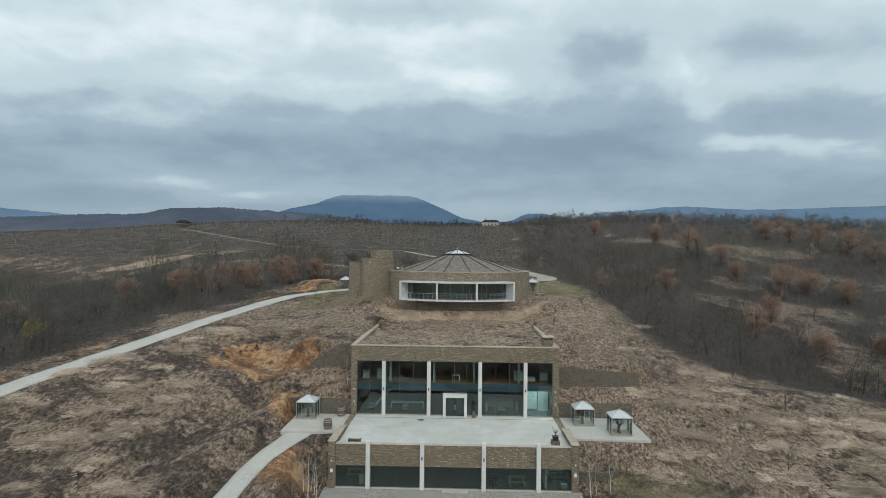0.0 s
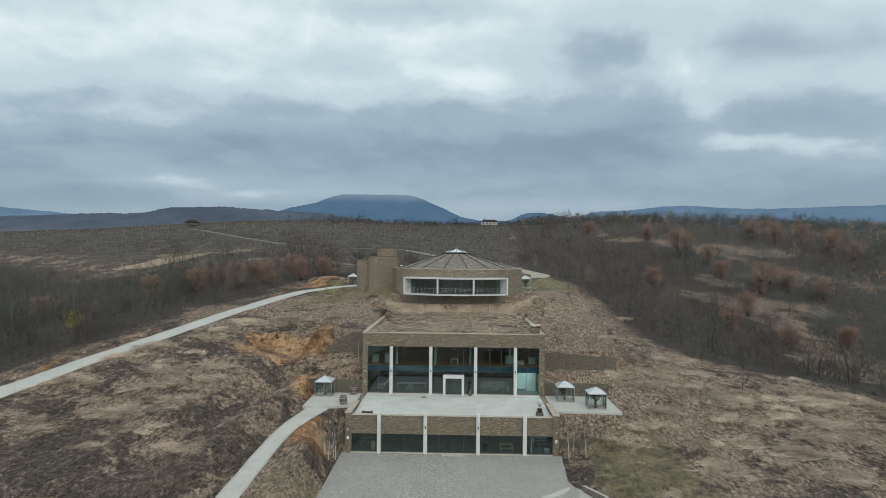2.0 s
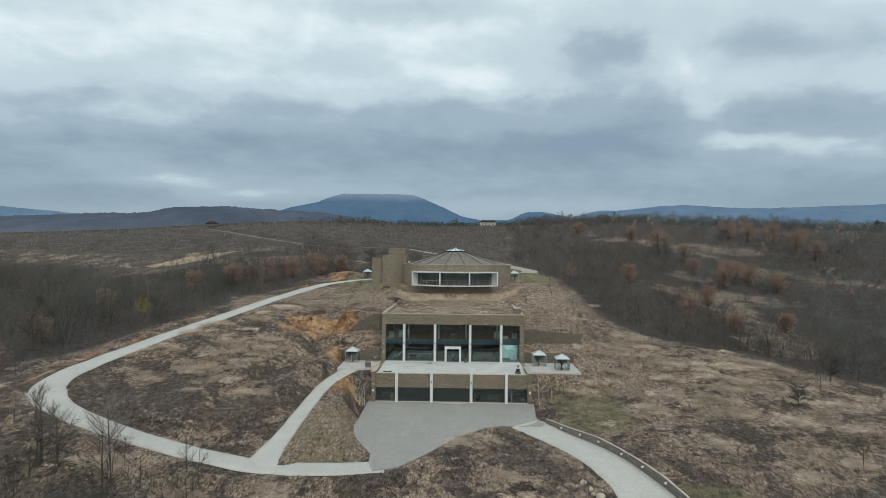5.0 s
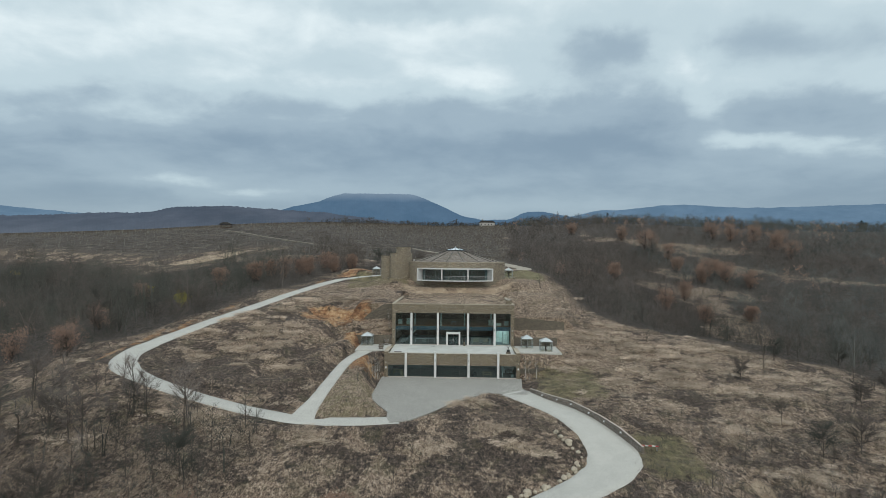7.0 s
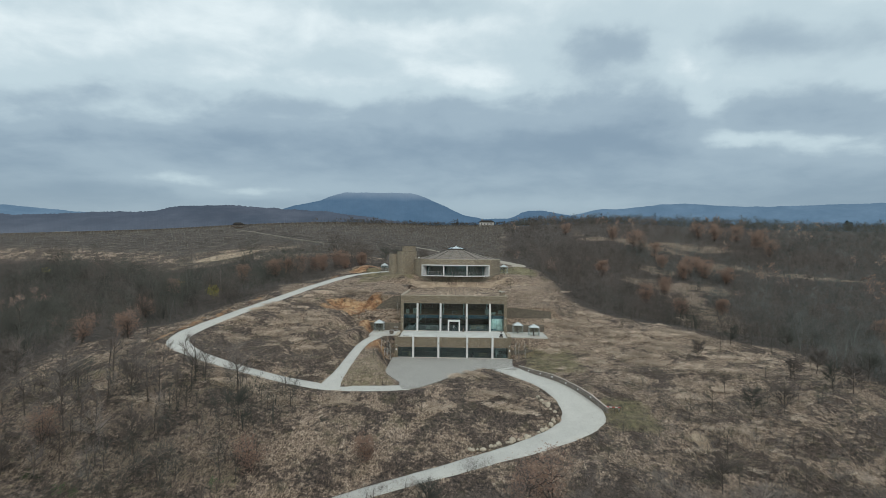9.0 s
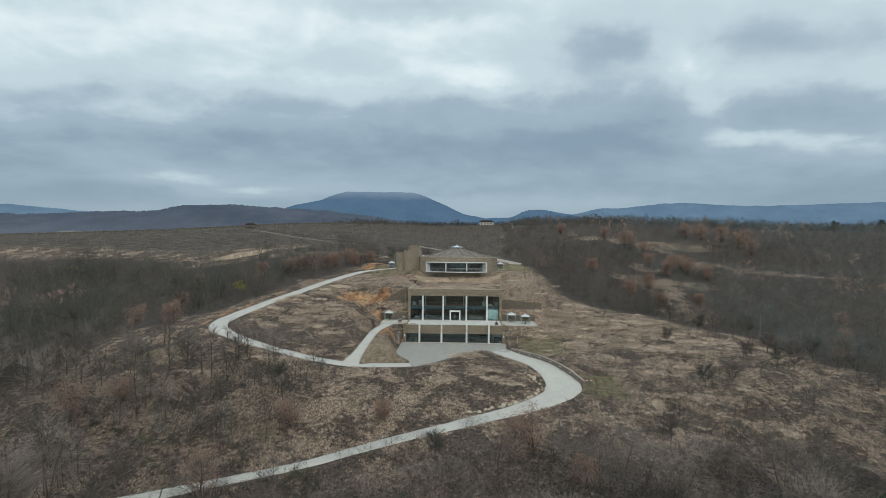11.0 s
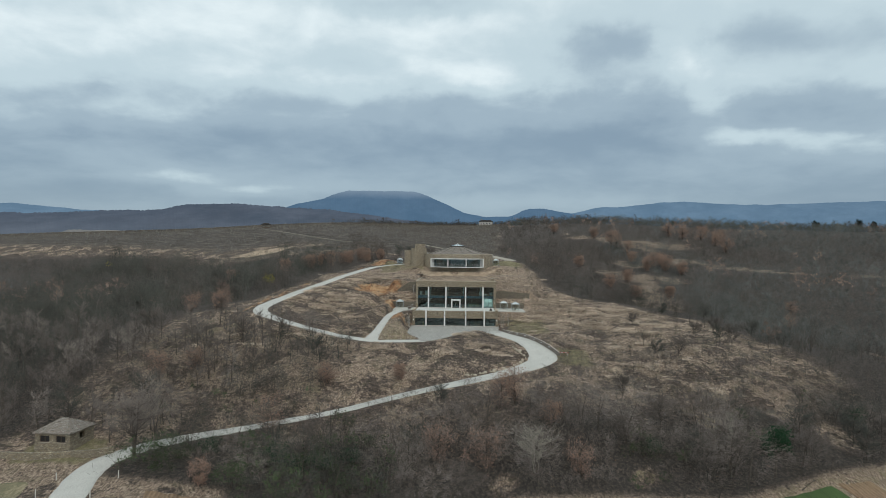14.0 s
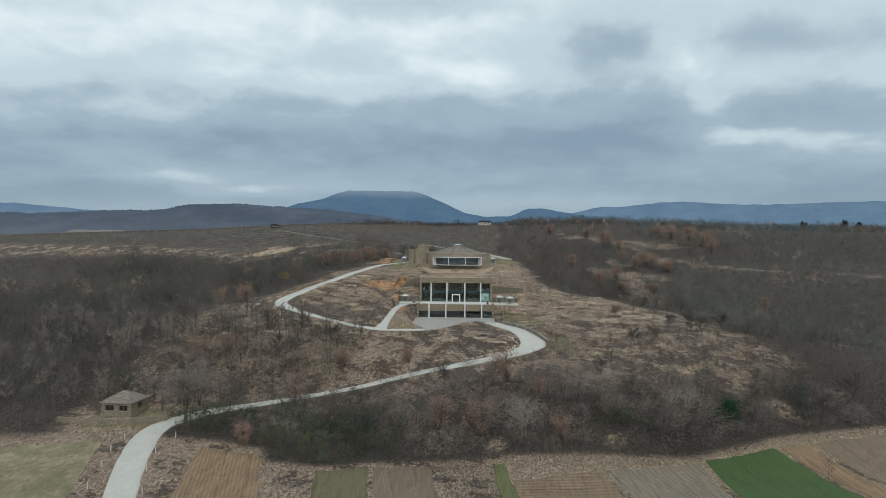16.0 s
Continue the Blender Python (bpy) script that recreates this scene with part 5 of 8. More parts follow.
room = group("white_side_room", 10.3, 1.0, 0.01, label="bright white partitioned room behind the glass", category="room")
part("partition", boxes((-1.45, 1.45, 1.9, 2.0, 0, 2.9)), ROOM_WHITE, room)
part("side_partition", boxes((-1.5, -1.42, 0.0, 1.9, 0, 2.9)), ROOM_WHITE, room)
part("door_panel", boxes((0.15, 0.95, 1.84, 1.9, 0, 2.3)), ROOM_WHITE, room)
part("dark_jamb", boxes((0.05, 0.13, 1.80, 1.9, 0, 2.4)), ALUMINIUM, room)
part("kickboard", boxes((-1.4, 0.0, 1.86, 1.9, 0, 0.25)), SLAB_BLUE, room)
lamp = bpy.data.lights.new("room_lamp", "AREA")
lamp.energy, lamp.size, lamp.color = 55.0, 1.4, (0.93, 1.0, 0.96)
lamp_ob = new("room_lamp", lamp)
lamp_ob.matrix_world = look((10.3, 1.7, 2.85), (10.3, 1.75, 0))
part("ceiling_lamp", boxes((-0.75, 0.75, 0.0, 1.4, 2.87, 2.92)), WHITE_STEEL, room)
for b, x in enumerate((-7.9, -2.5, 2.4, 7.9)):
    t = group("inner_column", x, 1.3, 3.80, label="slim white inner column on the upper floor", category="column", group="inner columns")
    part("shaft", boxes((-0.14, 0.14, -0.14, 0.14, 0, 3.4), bevel=0.01), WHITE, t)
rail = group("upper_railing", 0, 0.95, 3.80, label="dark horizontal railing on the upper floor at the ends", category="railing")
for x0, x1 in ((-11.7, -9.0), (8.9, 11.7)):
    for h in (0.3, 0.6, 0.95):
        part("rail", bar(bmesh.new(), (x0, 3.6, h + 1.2), (x1, 3.6, h + 1.2), 0.022), BLACK, rail)
    for x in (x0 + 0.02, x1 - 0.02):
        part("upright", boxes((x - 0.02, x + 0.02, 3.58, 3.62, 0, 2.2)), BLACK, rail)

# ---- lower hall and terrace ----
lower = group("lower_hall", 0, -6, LOW_Z, label="low stone hall under the terrace with a glazed front", category="building")


def low(x0, x1, y0, y1, z0, z1):
    return (x0, x1, y0 + 6, y1 + 6, z0 - LOW_Z, z1 - LOW_Z)


part("front_band", boxes(low(-11.9, 11.9, -12.0, -11.5, -1.93, 0.2)), STONE, lower, "band of flat brown rubble above the glass")
part("terrace_edge", boxes(low(-11.9, 11.9, -12.04, -11.46, 0.2, 0.27), bevel=0.012), COPING, lower, "worn pale coping along the terrace")
for s in (-1, 1):
    part("end_wall", boxes(low(s * 12.6, s * 11.9, -12.2, -0.02, -4.6, -0.02)), STONE, lower)
    part("parapet", boxes(low(s * 12.6, s * 11.9, -12.2, -6.6, -0.02, 0.48)), STONE, lower)
    part("parapet_cap", boxes(low(s * 12.66, s * 11.84, -12.26, -6.5, 0.48, 0.58), bevel=0.015), CAPSTONE, lower, "tan slab cap on the side parapet")
    part("lamp_head", boxes(low(s * 12.25 - 0.06, s * 12.25 + 0.06, -12.32, -12.2, -1.5, -1.36), bevel=0.01), WHITE_STEEL, lower)
    part("notice_plate", boxes(low(s * 12.25 - 0.12, s * 12.25 + 0.12, -12.23, -12.203, -2.6, -2.25)), WHITE_STEEL, lower)
part("ceiling_slab", boxes(low(-11.9, 11.9, -11.5, -0.02, -0.5, -0.06)), ROOM_WALL, lower)
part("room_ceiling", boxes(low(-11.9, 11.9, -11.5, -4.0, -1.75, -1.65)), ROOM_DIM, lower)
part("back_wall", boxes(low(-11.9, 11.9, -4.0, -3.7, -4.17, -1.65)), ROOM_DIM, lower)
part("floor", boxes(low(-11.9, 11.9, -11.95, -4.0, -4.5, -4.15)), ROOM_FLOOR, lower)
for c in COLUMNS:
    col = part("column", boxes(low(c - 0.21, c + 0.21, -12.42, -11.98, LOW_Z, 0.62), bevel=0.02), WHITE, lower, "white concrete column rising above the terrace edge")
    if abs(c) < 5:
        part("wall_light", boxes(low(c - 0.06, c + 0.06, -12.5, -12.42, -1.15, -0.85), bevel=0.01), BLACK, col, "small black wall light")
ends = (-11.9,) + COLUMNS + (11.9,)
for b in range(5):
    x0, x1 = ends[b] + (0.21 if b else 0), ends[b + 1] - (0.21 if b < 4 else 0)
    z0, z1 = -4.1, -1.93
    win = part("window", boxes(low(x0, x1, -11.95, -11.87, z0, z0 + 0.06), low(x0, x1, -11.95, -11.87, z1 - 0.05, z1), low(x0, x0 + 0.05, -11.95, -11.87, z0 + 0.06, z1 - 0.05), low(x1 - 0.05, x1, -11.95, -11.87, z0 + 0.06, z1 - 0.05)), ALUMINIUM, lower)
    n = 2 if b != 2 else 4
    w = (x1 - x0 - 0.1) / n
    for i in range(n):
        p = x0 + 0.05 + i * w
        pane = part("pane", boxes(low(p + 0.01, p + w - 0.01, -11.92, -11.908, z0 + 0.06, z1 - 0.05)), GLASS, win)
        pane.visible_shadow = False
        if i:
            part("mullion", boxes(low(p - 0.01, p + 0.01, -11.93, -11.89, z0 + 0.06, z1 - 0.05)), ALUMINIUM, win)
part("threshold", boxes(low(-11.9, 11.9, -12.2, -11.95, -4.2, -4.1)), COPING, lower)
part("door_step", boxes(low(-1.1, 1.5, -12.9, -12.42, -4.2, -4.07), bevel=0.02), COPING, lower, "pale stone doorstep")
part("partition", boxes(low(9.4, 9.5, -11.4, -4.0, -4.15, -1.75)), ROOM_WHITE, lower)
part("white_back", boxes(low(9.5, 11.9, -7.1, -7.0, -4.15, -1.75)), ROOM_WHITE, lower)

terrace = tagged(new("terrace"), "broad pale concrete terrace of large cast slabs", "terrace", kind="structure")
terrace.matrix_world = pose(0, -6, 0)
part("drain", boxes((-11.8, 11.8, 4.72, 4.82, -0.05, 0.0)), ALUMINIUM, terrace, "narrow dark drain across the terrace")
xs = [-11.88, -9.0, -6.0, -3.0, 0.0, 3.0, 6.0, 9.0, 11.88]
for r, (y0, y1) in enumerate(((-5.44, -1.9), (-1.89, 1.5), (1.51, 4.70), (4.84, 5.72))):
    for i in range(8):
        part("slab", boxes((xs[i] + 0.003, xs[i + 1] - 0.003, y0 + 0.003, y1 - 0.003, -0.06, 0.0), bevel=0.002), CONCRETE, terrace)
part("manhole_cover", lathe([(0.0, 0.006), (0.42, 0.006), (0.44, 0.0)], 18, centre=(-3.9, 4.0)), IRON, terrace)


def stone_wall(name, pts, z0, z1, thick, label, mat=DARK_WALL, cap=True):
    """A retaining wall along a line, with an uneven top."""
    s = spline([(x, y, 0) for x, y in pts], 0.8)
    d = np.gradient(s[:, :2], axis=0)
    d /= np.linalg.norm(d, axis=1)[:, None] + 1e-9
    side = np.column_stack([-d[:, 1], d[:, 0]]) * thick / 2
    top = (z1(s[:, 0], s[:, 1]) if callable(z1) else np.full(len(s), z1)) + 0.05 * waves(s[:, 0], s[:, 1], 0.9, 61)
    bot = z0(s[:, 0], s[:, 1]) if callable(z0) else np.full(len(s), z0)
    n = len(s)
    P = np.concatenate([np.column_stack([s[:, :2] + side, bot]), np.column_stack([s[:, :2] + side, top]), np.column_stack([s[:, :2] - side, top]), np.column_stack([s[:, :2] - side, bot])])
    F = []
    for r in range(3):
        F += [[r * n + i, r * n + i + 1, (r + 1) * n + i + 1, (r + 1) * n + i] for i in range(n - 1)]
    F += [[0, n, 2 * n, 3 * n], [n - 1, 4 * n - 1, 3 * n - 1, 2 * n - 1]]
    return tagged(new(name, mesh_from(name, P, F, mat)), label, "wall", kind="structure")


stone_wall("retaining_wall_left", [(-20.8, 0.42), (-16, 0.40), (-12.62, 0.38)], -0.3, 1.78, 0.4, "dark dry-stone retaining wall behind the platform")
stone_wall("retaining_wall_right", [(12.62, 0.40), (17, 0.42), (21.4, 0.44)], -0.3, 1.66, 0.4, "dark dry-stone retaining wall behind the platform")
stone_wall("low_bank_wall_left", [(-17.2, -10.6), (-15, -10.9), (-12.62, -11.0)], lambda x, y: ground(x, y) - 0.5, lambda x, y: -2.35 + 0.12 * waves(x, y, 1.1, 65), 0.4, "low dry-stone wall in the bank beside the lower hall")
stone_wall("low_bank_wall_right", [(12.62, -11.0), (15, -10.9), (17.4, -10.6)], lambda x, y: ground(x, y) - 0.5, lambda x, y: -2.5 + 0.12 * waves(x, y, 1.1, 66), 0.4, "low dry-stone wall in the bank beside the lower hall")
stone_wall("upper_retaining_wall_right", [(12.62, 4.75), (17, 4.75), (22, 4.85), (23.6, 5.2)], 1.6, lambda x, y: 5.25 - np.clip((x - 15.0) * 0.11, 0, 1.0) + 0.25 * waves(x, y, 1.4, 64), 0.45, "upper dry-stone retaining wall set into the bank")
stone_wall("upper_retaining_wall_left", [(-20.6, 5.6), (-19.6, 4.95), (-16, 4.85), (-12.62, 4.85)], 3.6, lambda x, y: 8.0 - np.clip((-15.0 - x) * 0.75, 0, 4) + 0.3 * waves(x, y, 1.5, 63), 0.45, "upper dark stone retaining wall set into the bank")

# ---- pavilions: small glazed houses over old olive trees ----
def clumps(rng, centres, radius, n, size, up=0.2):
    """Leaves as small bent triangles scattered in balls round centres."""
    c = np.asarray(centres)[rng.integers(0, len(centres), n)]
    v = rng.normal(size=(n, 3))
    v /= np.linalg.norm(v, axis=1)[:, None]
    p = c + v * (radius * rng.uniform(0.25, 1.0, n) ** 0.6)[:, None]
    a, b = rng.normal(size=(n, 3)), rng.normal(size=(n, 3))
    a /= np.linalg.norm(a, axis=1)[:, None]
    b = np.cross(a, b)
    b /= np.linalg.norm(b, axis=1)[:, None]
    s = (size * rng.uniform(0.6, 1.4, n))[:, None]
    V = np.stack([p - a * s * 0.5, p + a * s * 0.5, p + b * s * 0.9], 1).reshape(-1, 3)
    return V, np.arange(n * 3).reshape(-1, 3)


def tube(points, radii, sides=5):
    """A tapered limb through points."""
    V, F = [], []
    pts = np.asarray(points, float)
    for i, p in enumerate(pts):
        d = pts[min(i + 1, len(pts) - 1)] - pts[max(i - 1, 0)]
        d = d / (np.linalg.norm(d) + 1e-9)
        e = np.cross(d, (0.3, 1, 0.1) if abs(d[1]) < 0.9 else (1, 0, 0))
        e /= np.linalg.norm(e) + 1e-9
        f = np.cross(d, e)
        for k_ in range(sides):
            a = 2 * math.pi * k_ / sides
            V.append(p + radii[i] * (math.cos(a) * e + math.sin(a) * f))
    for i in range(len(pts) - 1):
        for k_ in range(sides):
            a, b = i * sides + k_, i * sides + (k_ + 1) % sides
            F.append([a, b, b + sides, a + sides])
    return np.array(V), F


def merge(pieces):
    V, F, n = [], [], 0
    for v, f in pieces:
        V.append(v)
        F += [[int(q) + n for q in g] for g in f]
        n += len(v)
    return np.concatenate(V), F


def olive(seed, h=1.7):
    rng = np.random.default_rng(seed)
    t = group("olive_tree", 0, 0, 0, label="old gnarled olive tree with a pruned crown under glass", category="tree", group="olive trees in the pavilions")
    pieces, tips = [tube([(0, 0, -0.05), (0.06, 0.03, 0.3 * h), (-0.04, 0.05, 0.52 * h)], [0.2, 0.15, 0.12], 7)], []
    for i in range(6):
        a = i * 1.05 + rng.uniform(-0.3, 0.3)
        e = np.array([0.5 * math.cos(a), 0.5 * math.sin(a), h * rng.uniform(0.78, 0.98)])
        pieces.append(tube([(-0.03, 0.05, 0.47 * h), e * [0.6, 0.6, 0.75], e], [0.09, 0.06, 0.03], 5))
        tips.append(e)
    V, F = merge(pieces)
    part_mesh("trunk", V, F, BARK, t)
    V, F = clumps(rng, tips + [np.array([0, 0, h * 0.9])], 0.36, 420, 0.10)
    part_mesh("crown", V, F, OLIVE_LEAF, t)
    return t


def part_mesh(name, V, F, mat, parent, label="", index=None, smooth=False):
    ob = new(name, mesh_from(name, V, F, mat, index, smooth))
    ob.parent = parent
    return tagged(ob, label)


PAVILION_STEEL = plain("pale_grey_green_steel", (0.32, 0.35, 0.345), (0.42, 0.45, 0.44), 2.0, 0.5, 0.3, 0.03)


def pavilion(w=2.2, h=2.0, rise=0.62):
    t = group("glass_pavilion", 0, 0, 0, label="small square glass pavilion with a pyramid roof", category="pavilion", group="glass pavilions")
    part("plinth", boxes((-w / 2 - 0.05, w / 2 + 0.05, -w / 2 - 0.05, w / 2 + 0.05, 0, 0.06), bevel=0.01), COPING, t)
    for sx in (-1, 1):
        for sy in (-1, 1):
            part("corner_post", boxes((sx * w / 2 - 0.024, sx * w / 2 + 0.024, sy * w / 2 - 0.024, sy * w / 2 + 0.024, 0.06, h)), PAVILION_STEEL, t)
    for sx, sy in ((1, 0), (-1, 0), (0, 1), (0, -1)):
        q = w / 2 - 0.05
        if sx:
            side = part("side", boxes((sx * w / 2 - 0.025, sx * w / 2 + 0.025, -q, q, h - 0.08, h), (sx * w / 2 - 0.02, sx * w / 2 + 0.02, -0.009, 0.009, 0.1, h - 0.08), (sx * w / 2 - 0.02, sx * w / 2 + 0.02, -q, q, 0.06, 0.1)), PAVILION_STEEL, t)
            spans = [(sx * w / 2 - 0.006, sx * w / 2 + 0.006, a, b, 0.1, h - 0.08) for a, b in ((-q, -0.02), (0.02, q))]
        else:
            side = part("side", boxes((-q, q, sy * w / 2 - 0.025, sy * w / 2 + 0.025, h - 0.08, h), (-0.009, 0.009, sy * w / 2 - 0.02, sy * w / 2 + 0.02, 0.1, h - 0.08), (-q, q, sy * w / 2 - 0.02, sy * w / 2 + 0.02, 0.06, 0.1)), PAVILION_STEEL, t)
            spans = [(a, b, sy * w / 2 - 0.006, sy * w / 2 + 0.006, 0.1, h - 0.08) for a, b in ((-q, -0.02), (0.02, q))]
        for sp in spans:
            pane = part("pane", boxes(sp), CLEAR, side)
            pane.visible_shadow = False
    e = w / 2 + 0.05
    corners = [(-e, -e), (e, -e), (e, e), (-e, e)]
    for i in range(4):
        (x0, y0), (x1, y1) = corners[i], corners[(i + 1) % 4]
        bm = bmesh.new()
        lo = [bm.verts.new((x0 * 0.985, y0 * 0.985, h)), bm.verts.new((x1 * 0.985, y1 * 0.985, h)), bm.verts.new((0, 0, h + rise))]
        hi = [bm.verts.new((v.co.x, v.co.y, v.co.z + 0.03)) for v in lo]
        bm.faces.new(lo), bm.faces.new(hi)
        for k_ in range(3):
            bm.faces.new((lo[k_], lo[(k_ + 1) % 3], hi[(k_ + 1) % 3], hi[k_]))
        part("roof_panel", bm, ROOF_PANEL, t, "pale translucent roof panel")
        part("hip_bar", bar(bmesh.new(), (x0, y0, h + 0.02), (0, 0, h + rise + 0.04), 0.03, 5), STEEL, t)
    part("finial", lathe([(0.0, h + rise + 0.16), (0.06, h + rise + 0.1), (0.07, h + rise)], 8), STEEL, t)
    return t


ROOF_PANEL = plain("translucent_pale_roof_sheet", (0.42, 0.47, 0.49), (0.56, 0.61, 0.63), 1.2, 0.25, 0.0, 0.03)
first, tree = pavilion(), olive(5)
PAVILIONS = [(-17.4, -1.6, 0.0, 0), (14.9, -2.6, 0.0, 0), (18.2, -6.1, 0.0, 0), (-22.9, 49.5, 12.2, 8), (15.2, 47.5, 12.2, -10)]
for n, (x, y, z, turn) in enumerate(PAVILIONS):
    m = pose(x, y, z, 0, 0, turn)
    if n == 0:
        first.matrix_world, tree.matrix_world = m, pose(x, y, z + 0.06)
    else:
        copy_thing(first, m)
        copy_thing(tree, pose(x, y, z + 0.06, 0, 0, 70 * n))


def barrel(x, y, z, turn):
    t = group("wine_barrel", x, y, z, turn, label="weathered oak wine barrel standing upright on gravel", category="barrel", group="wine barrels")
    for i in range(16):
        a0, a1 = 360 / 16 * i + 0.6, 360 / 16 - 1.2
        part("stave", lathe([(0.39, 0.02), (0.42, 0.02), (0.485, 0.3), (0.5, 0.52), (0.485, 0.76), (0.42, 1.05), (0.39, 1.05), (0.39, 0.02)], 2, a0, a1), BARREL, t)
    for h0, r in ((0.05, 0.43), (0.26, 0.483), (0.76, 0.49), (0.98, 0.445)):
        part("hoop", lathe([(r - 0.02, h0), (r + 0.008, h0), (r + 0.008, h0 + 0.06), (r - 0.02, h0 + 0.06)], 20), STEEL, t, "grey iron hoop")
    part("head", lathe([(0.0, 1.0), (0.4, 1.0), (0.4, 0.97)], 16), BARREL, t)
    return t


b1 = barrel(-14.0, -6.2, 0.0, 10)
copy_thing(b1, pose(-13.6, -0.9, 0.0, 0, 0, 40))

# planter with a bare shrub, low planter, and the black urn by the door
t = group("planter", 10.55, -10.2, 0.0, label="square grey stone planter with a small bare shrub", category="planter")
part("base_block", boxes((-0.42, 0.42, -0.42, 0.42, 0, 0.42), bevel=0.02), DARK_WALL, t)
part("pot", prism([(-0.24, 0.42), (0.24, 0.42), (0.3, 0.85), (-0.3, 0.85)], -0.27, 0.27), BLACK, t)
rng = np.random.default_rng(8)
pieces = [tube([(0, 0, 0.8), (0.02, 0, 1.1)], [0.04, 0.03])]
for i in range(9):
    a = rng.uniform(0, 6.3)
    pieces.append(tube([(0.02, 0, 1.05), (0.2 * math.cos(a), 0.2 * math.sin(a), 1.3), (0.38 * math.cos(a + 0.4), 0.38 * math.sin(a + 0.4), rng.uniform(1.45, 1.75))], [0.025, 0.018, 0.008], 4))
V, F = merge(pieces)
part_mesh("shrub", V, F, BARK, t)
t = group("low_planter", -10.2, -10.7, 0.0, label="low grey rectangular stone trough on the terrace", category="planter")
part("trough", prism([(-0.62, 0), (0.62, 0), (0.66, 0.34), (0.5, 0.34), (0.48, 0.24), (-0.48, 0.24), (-0.5, 0.34), (-0.66, 0.34)], -0.3, 0.3), DARK_WALL, t)
part("soil", boxes((-0.49, 0.49, -0.3, 0.3, 0.2, 0.27)), BARK, t)
t = group("standing_urn", 2.35, -0.75, 0.0, label="black urn on a grey pedestal beside the entrance", category="urn")
part("pedestal", lathe([(0.0, 0.0), (0.24, 0.0), (0.22, 0.25), (0.17, 0.7), (0.2, 0.78), (0.0, 0.78)], 12), DARK_WALL, t)
part("urn", lathe([(0.0, 0.78), (0.13, 0.78), (0.21, 1.05), (0.2, 1.35), (0.12, 1.5), (0.15, 1.58), (0.0, 1.58)], 14), BLACK, t, smooth=True)

# furniture behind the lower glass
for x, y, lab in ((6.6, -10.2, "pale timber picnic table with benches inside the lower hall"), (-10.4, -8.8, "pale timber bench table inside the lower hall")):
    t = group("picnic_table", x, y, -4.15, label=lab, category="table", group="timber tables")
    for i in range(4):
        part("plank", boxes((-0.9, 0.9, -0.4 + i * 0.2, -0.22 + i * 0.2, 0.71, 0.75)), TIMBER, t)
    for sy in (-1, 1):
        for i in range(2):
            part("bench_plank", boxes((-0.9, 0.9, sy * 0.75 - 0.16 + i * 0.17, sy * 0.75 - 0.01 + i * 0.17, 0.42, 0.46)), TIMBER, t)
        for sx in (-1, 1):
            part("leg", boxes((sx * 0.7 - 0.04, sx * 0.7 + 0.04, sy * 0.5 - 0.3, sy * 0.5 + 0.3, 0, 0.42)), TIMBER, t)
    for sx in (-1, 1):
        part("support", boxes((sx * 0.7 - 0.04, sx * 0.7 + 0.04, -0.35, 0.35, 0.42, 0.71)), TIMBER, t)
t = group("garden_bench", 10.9, -9.8, -4.15, label="dark timber bench in the white corner room", category="bench")
for i in range(3):
    part("seat_slat", boxes((-0.8, 0.8, -0.3 + i * 0.18, -0.15 + i * 0.18, 0.42, 0.46)), DARK_TIMBER, t)
    part("back_slat", boxes((-0.8, 0.8, 0.26, 0.3, 0.6 + i * 0.2, 0.75 + i * 0.2)), DARK_TIMBER, t)
for sx in (-1, 1):
    part("leg_frame", boxes((sx * 0.78 - 0.04, sx * 0.78 + 0.04, -0.32, 0.3, 0, 0.42), (sx * 0.78 - 0.04, sx * 0.78 + 0.04, 0.22, 0.3, 0.42, 1.2), (sx * 0.78 - 0.04, sx * 0.78 + 0.04, -0.32, 0.22, 0.62, 0.67)), DARK_TIMBER, t)
t = group("box_crate", 11.3, -11.1, -4.15, label="pale blue-grey plastic crate by the glass", category="crate")
part("shell", boxes((-0.3, 0.3, -0.22, 0.22, 0, 0.42), bevel=0.03), STEEL, t)
part("lid", boxes((-0.32, 0.32, -0.24, 0.24, 0.42, 0.47), bevel=0.015), WHITE_STEEL, t)
t = group("dark_armchair", 4.1, -10.6, -4.15, label="dark round armchair in the shade of the lower hall", category="chair")
part("seat", lathe([(0.0, 0.15), (0.42, 0.18), (0.45, 0.4), (0.0, 0.45)], 16), BLACK, t)
part("backrest", lathe([(0.38, 0.4), (0.46, 0.4), (0.48, 0.8), (0.4, 0.8), (0.38, 0.4)], 12, -10, 200), BLACK, t)
part("foot", lathe([(0.0, 0.0), (0.3, 0.0), (0.28, 0.15), (0.0, 0.15)], 12), BLACK, t)
t = group("timber_cabinet", -9.4, -10.9, -4.15, label="small pale timber cabinet beside the column", category="cabinet")
part("carcass", boxes((-0.25, 0.25, -0.2, 0.2, 0, 1.0), bevel=0.01), TIMBER, t)
part("door", boxes((-0.22, 0.22, -0.225, -0.203, 0.06, 0.95)), TIMBER, t)

# ---- the round hall ----
CX, CY = ROTUNDA
rot = group("round_hall", CX, CY, 10.3, label="round stone hall with a conical slate roof and glazed bay", category="building")
R0, TOPZ = 13.35, 16.55 - 10.3


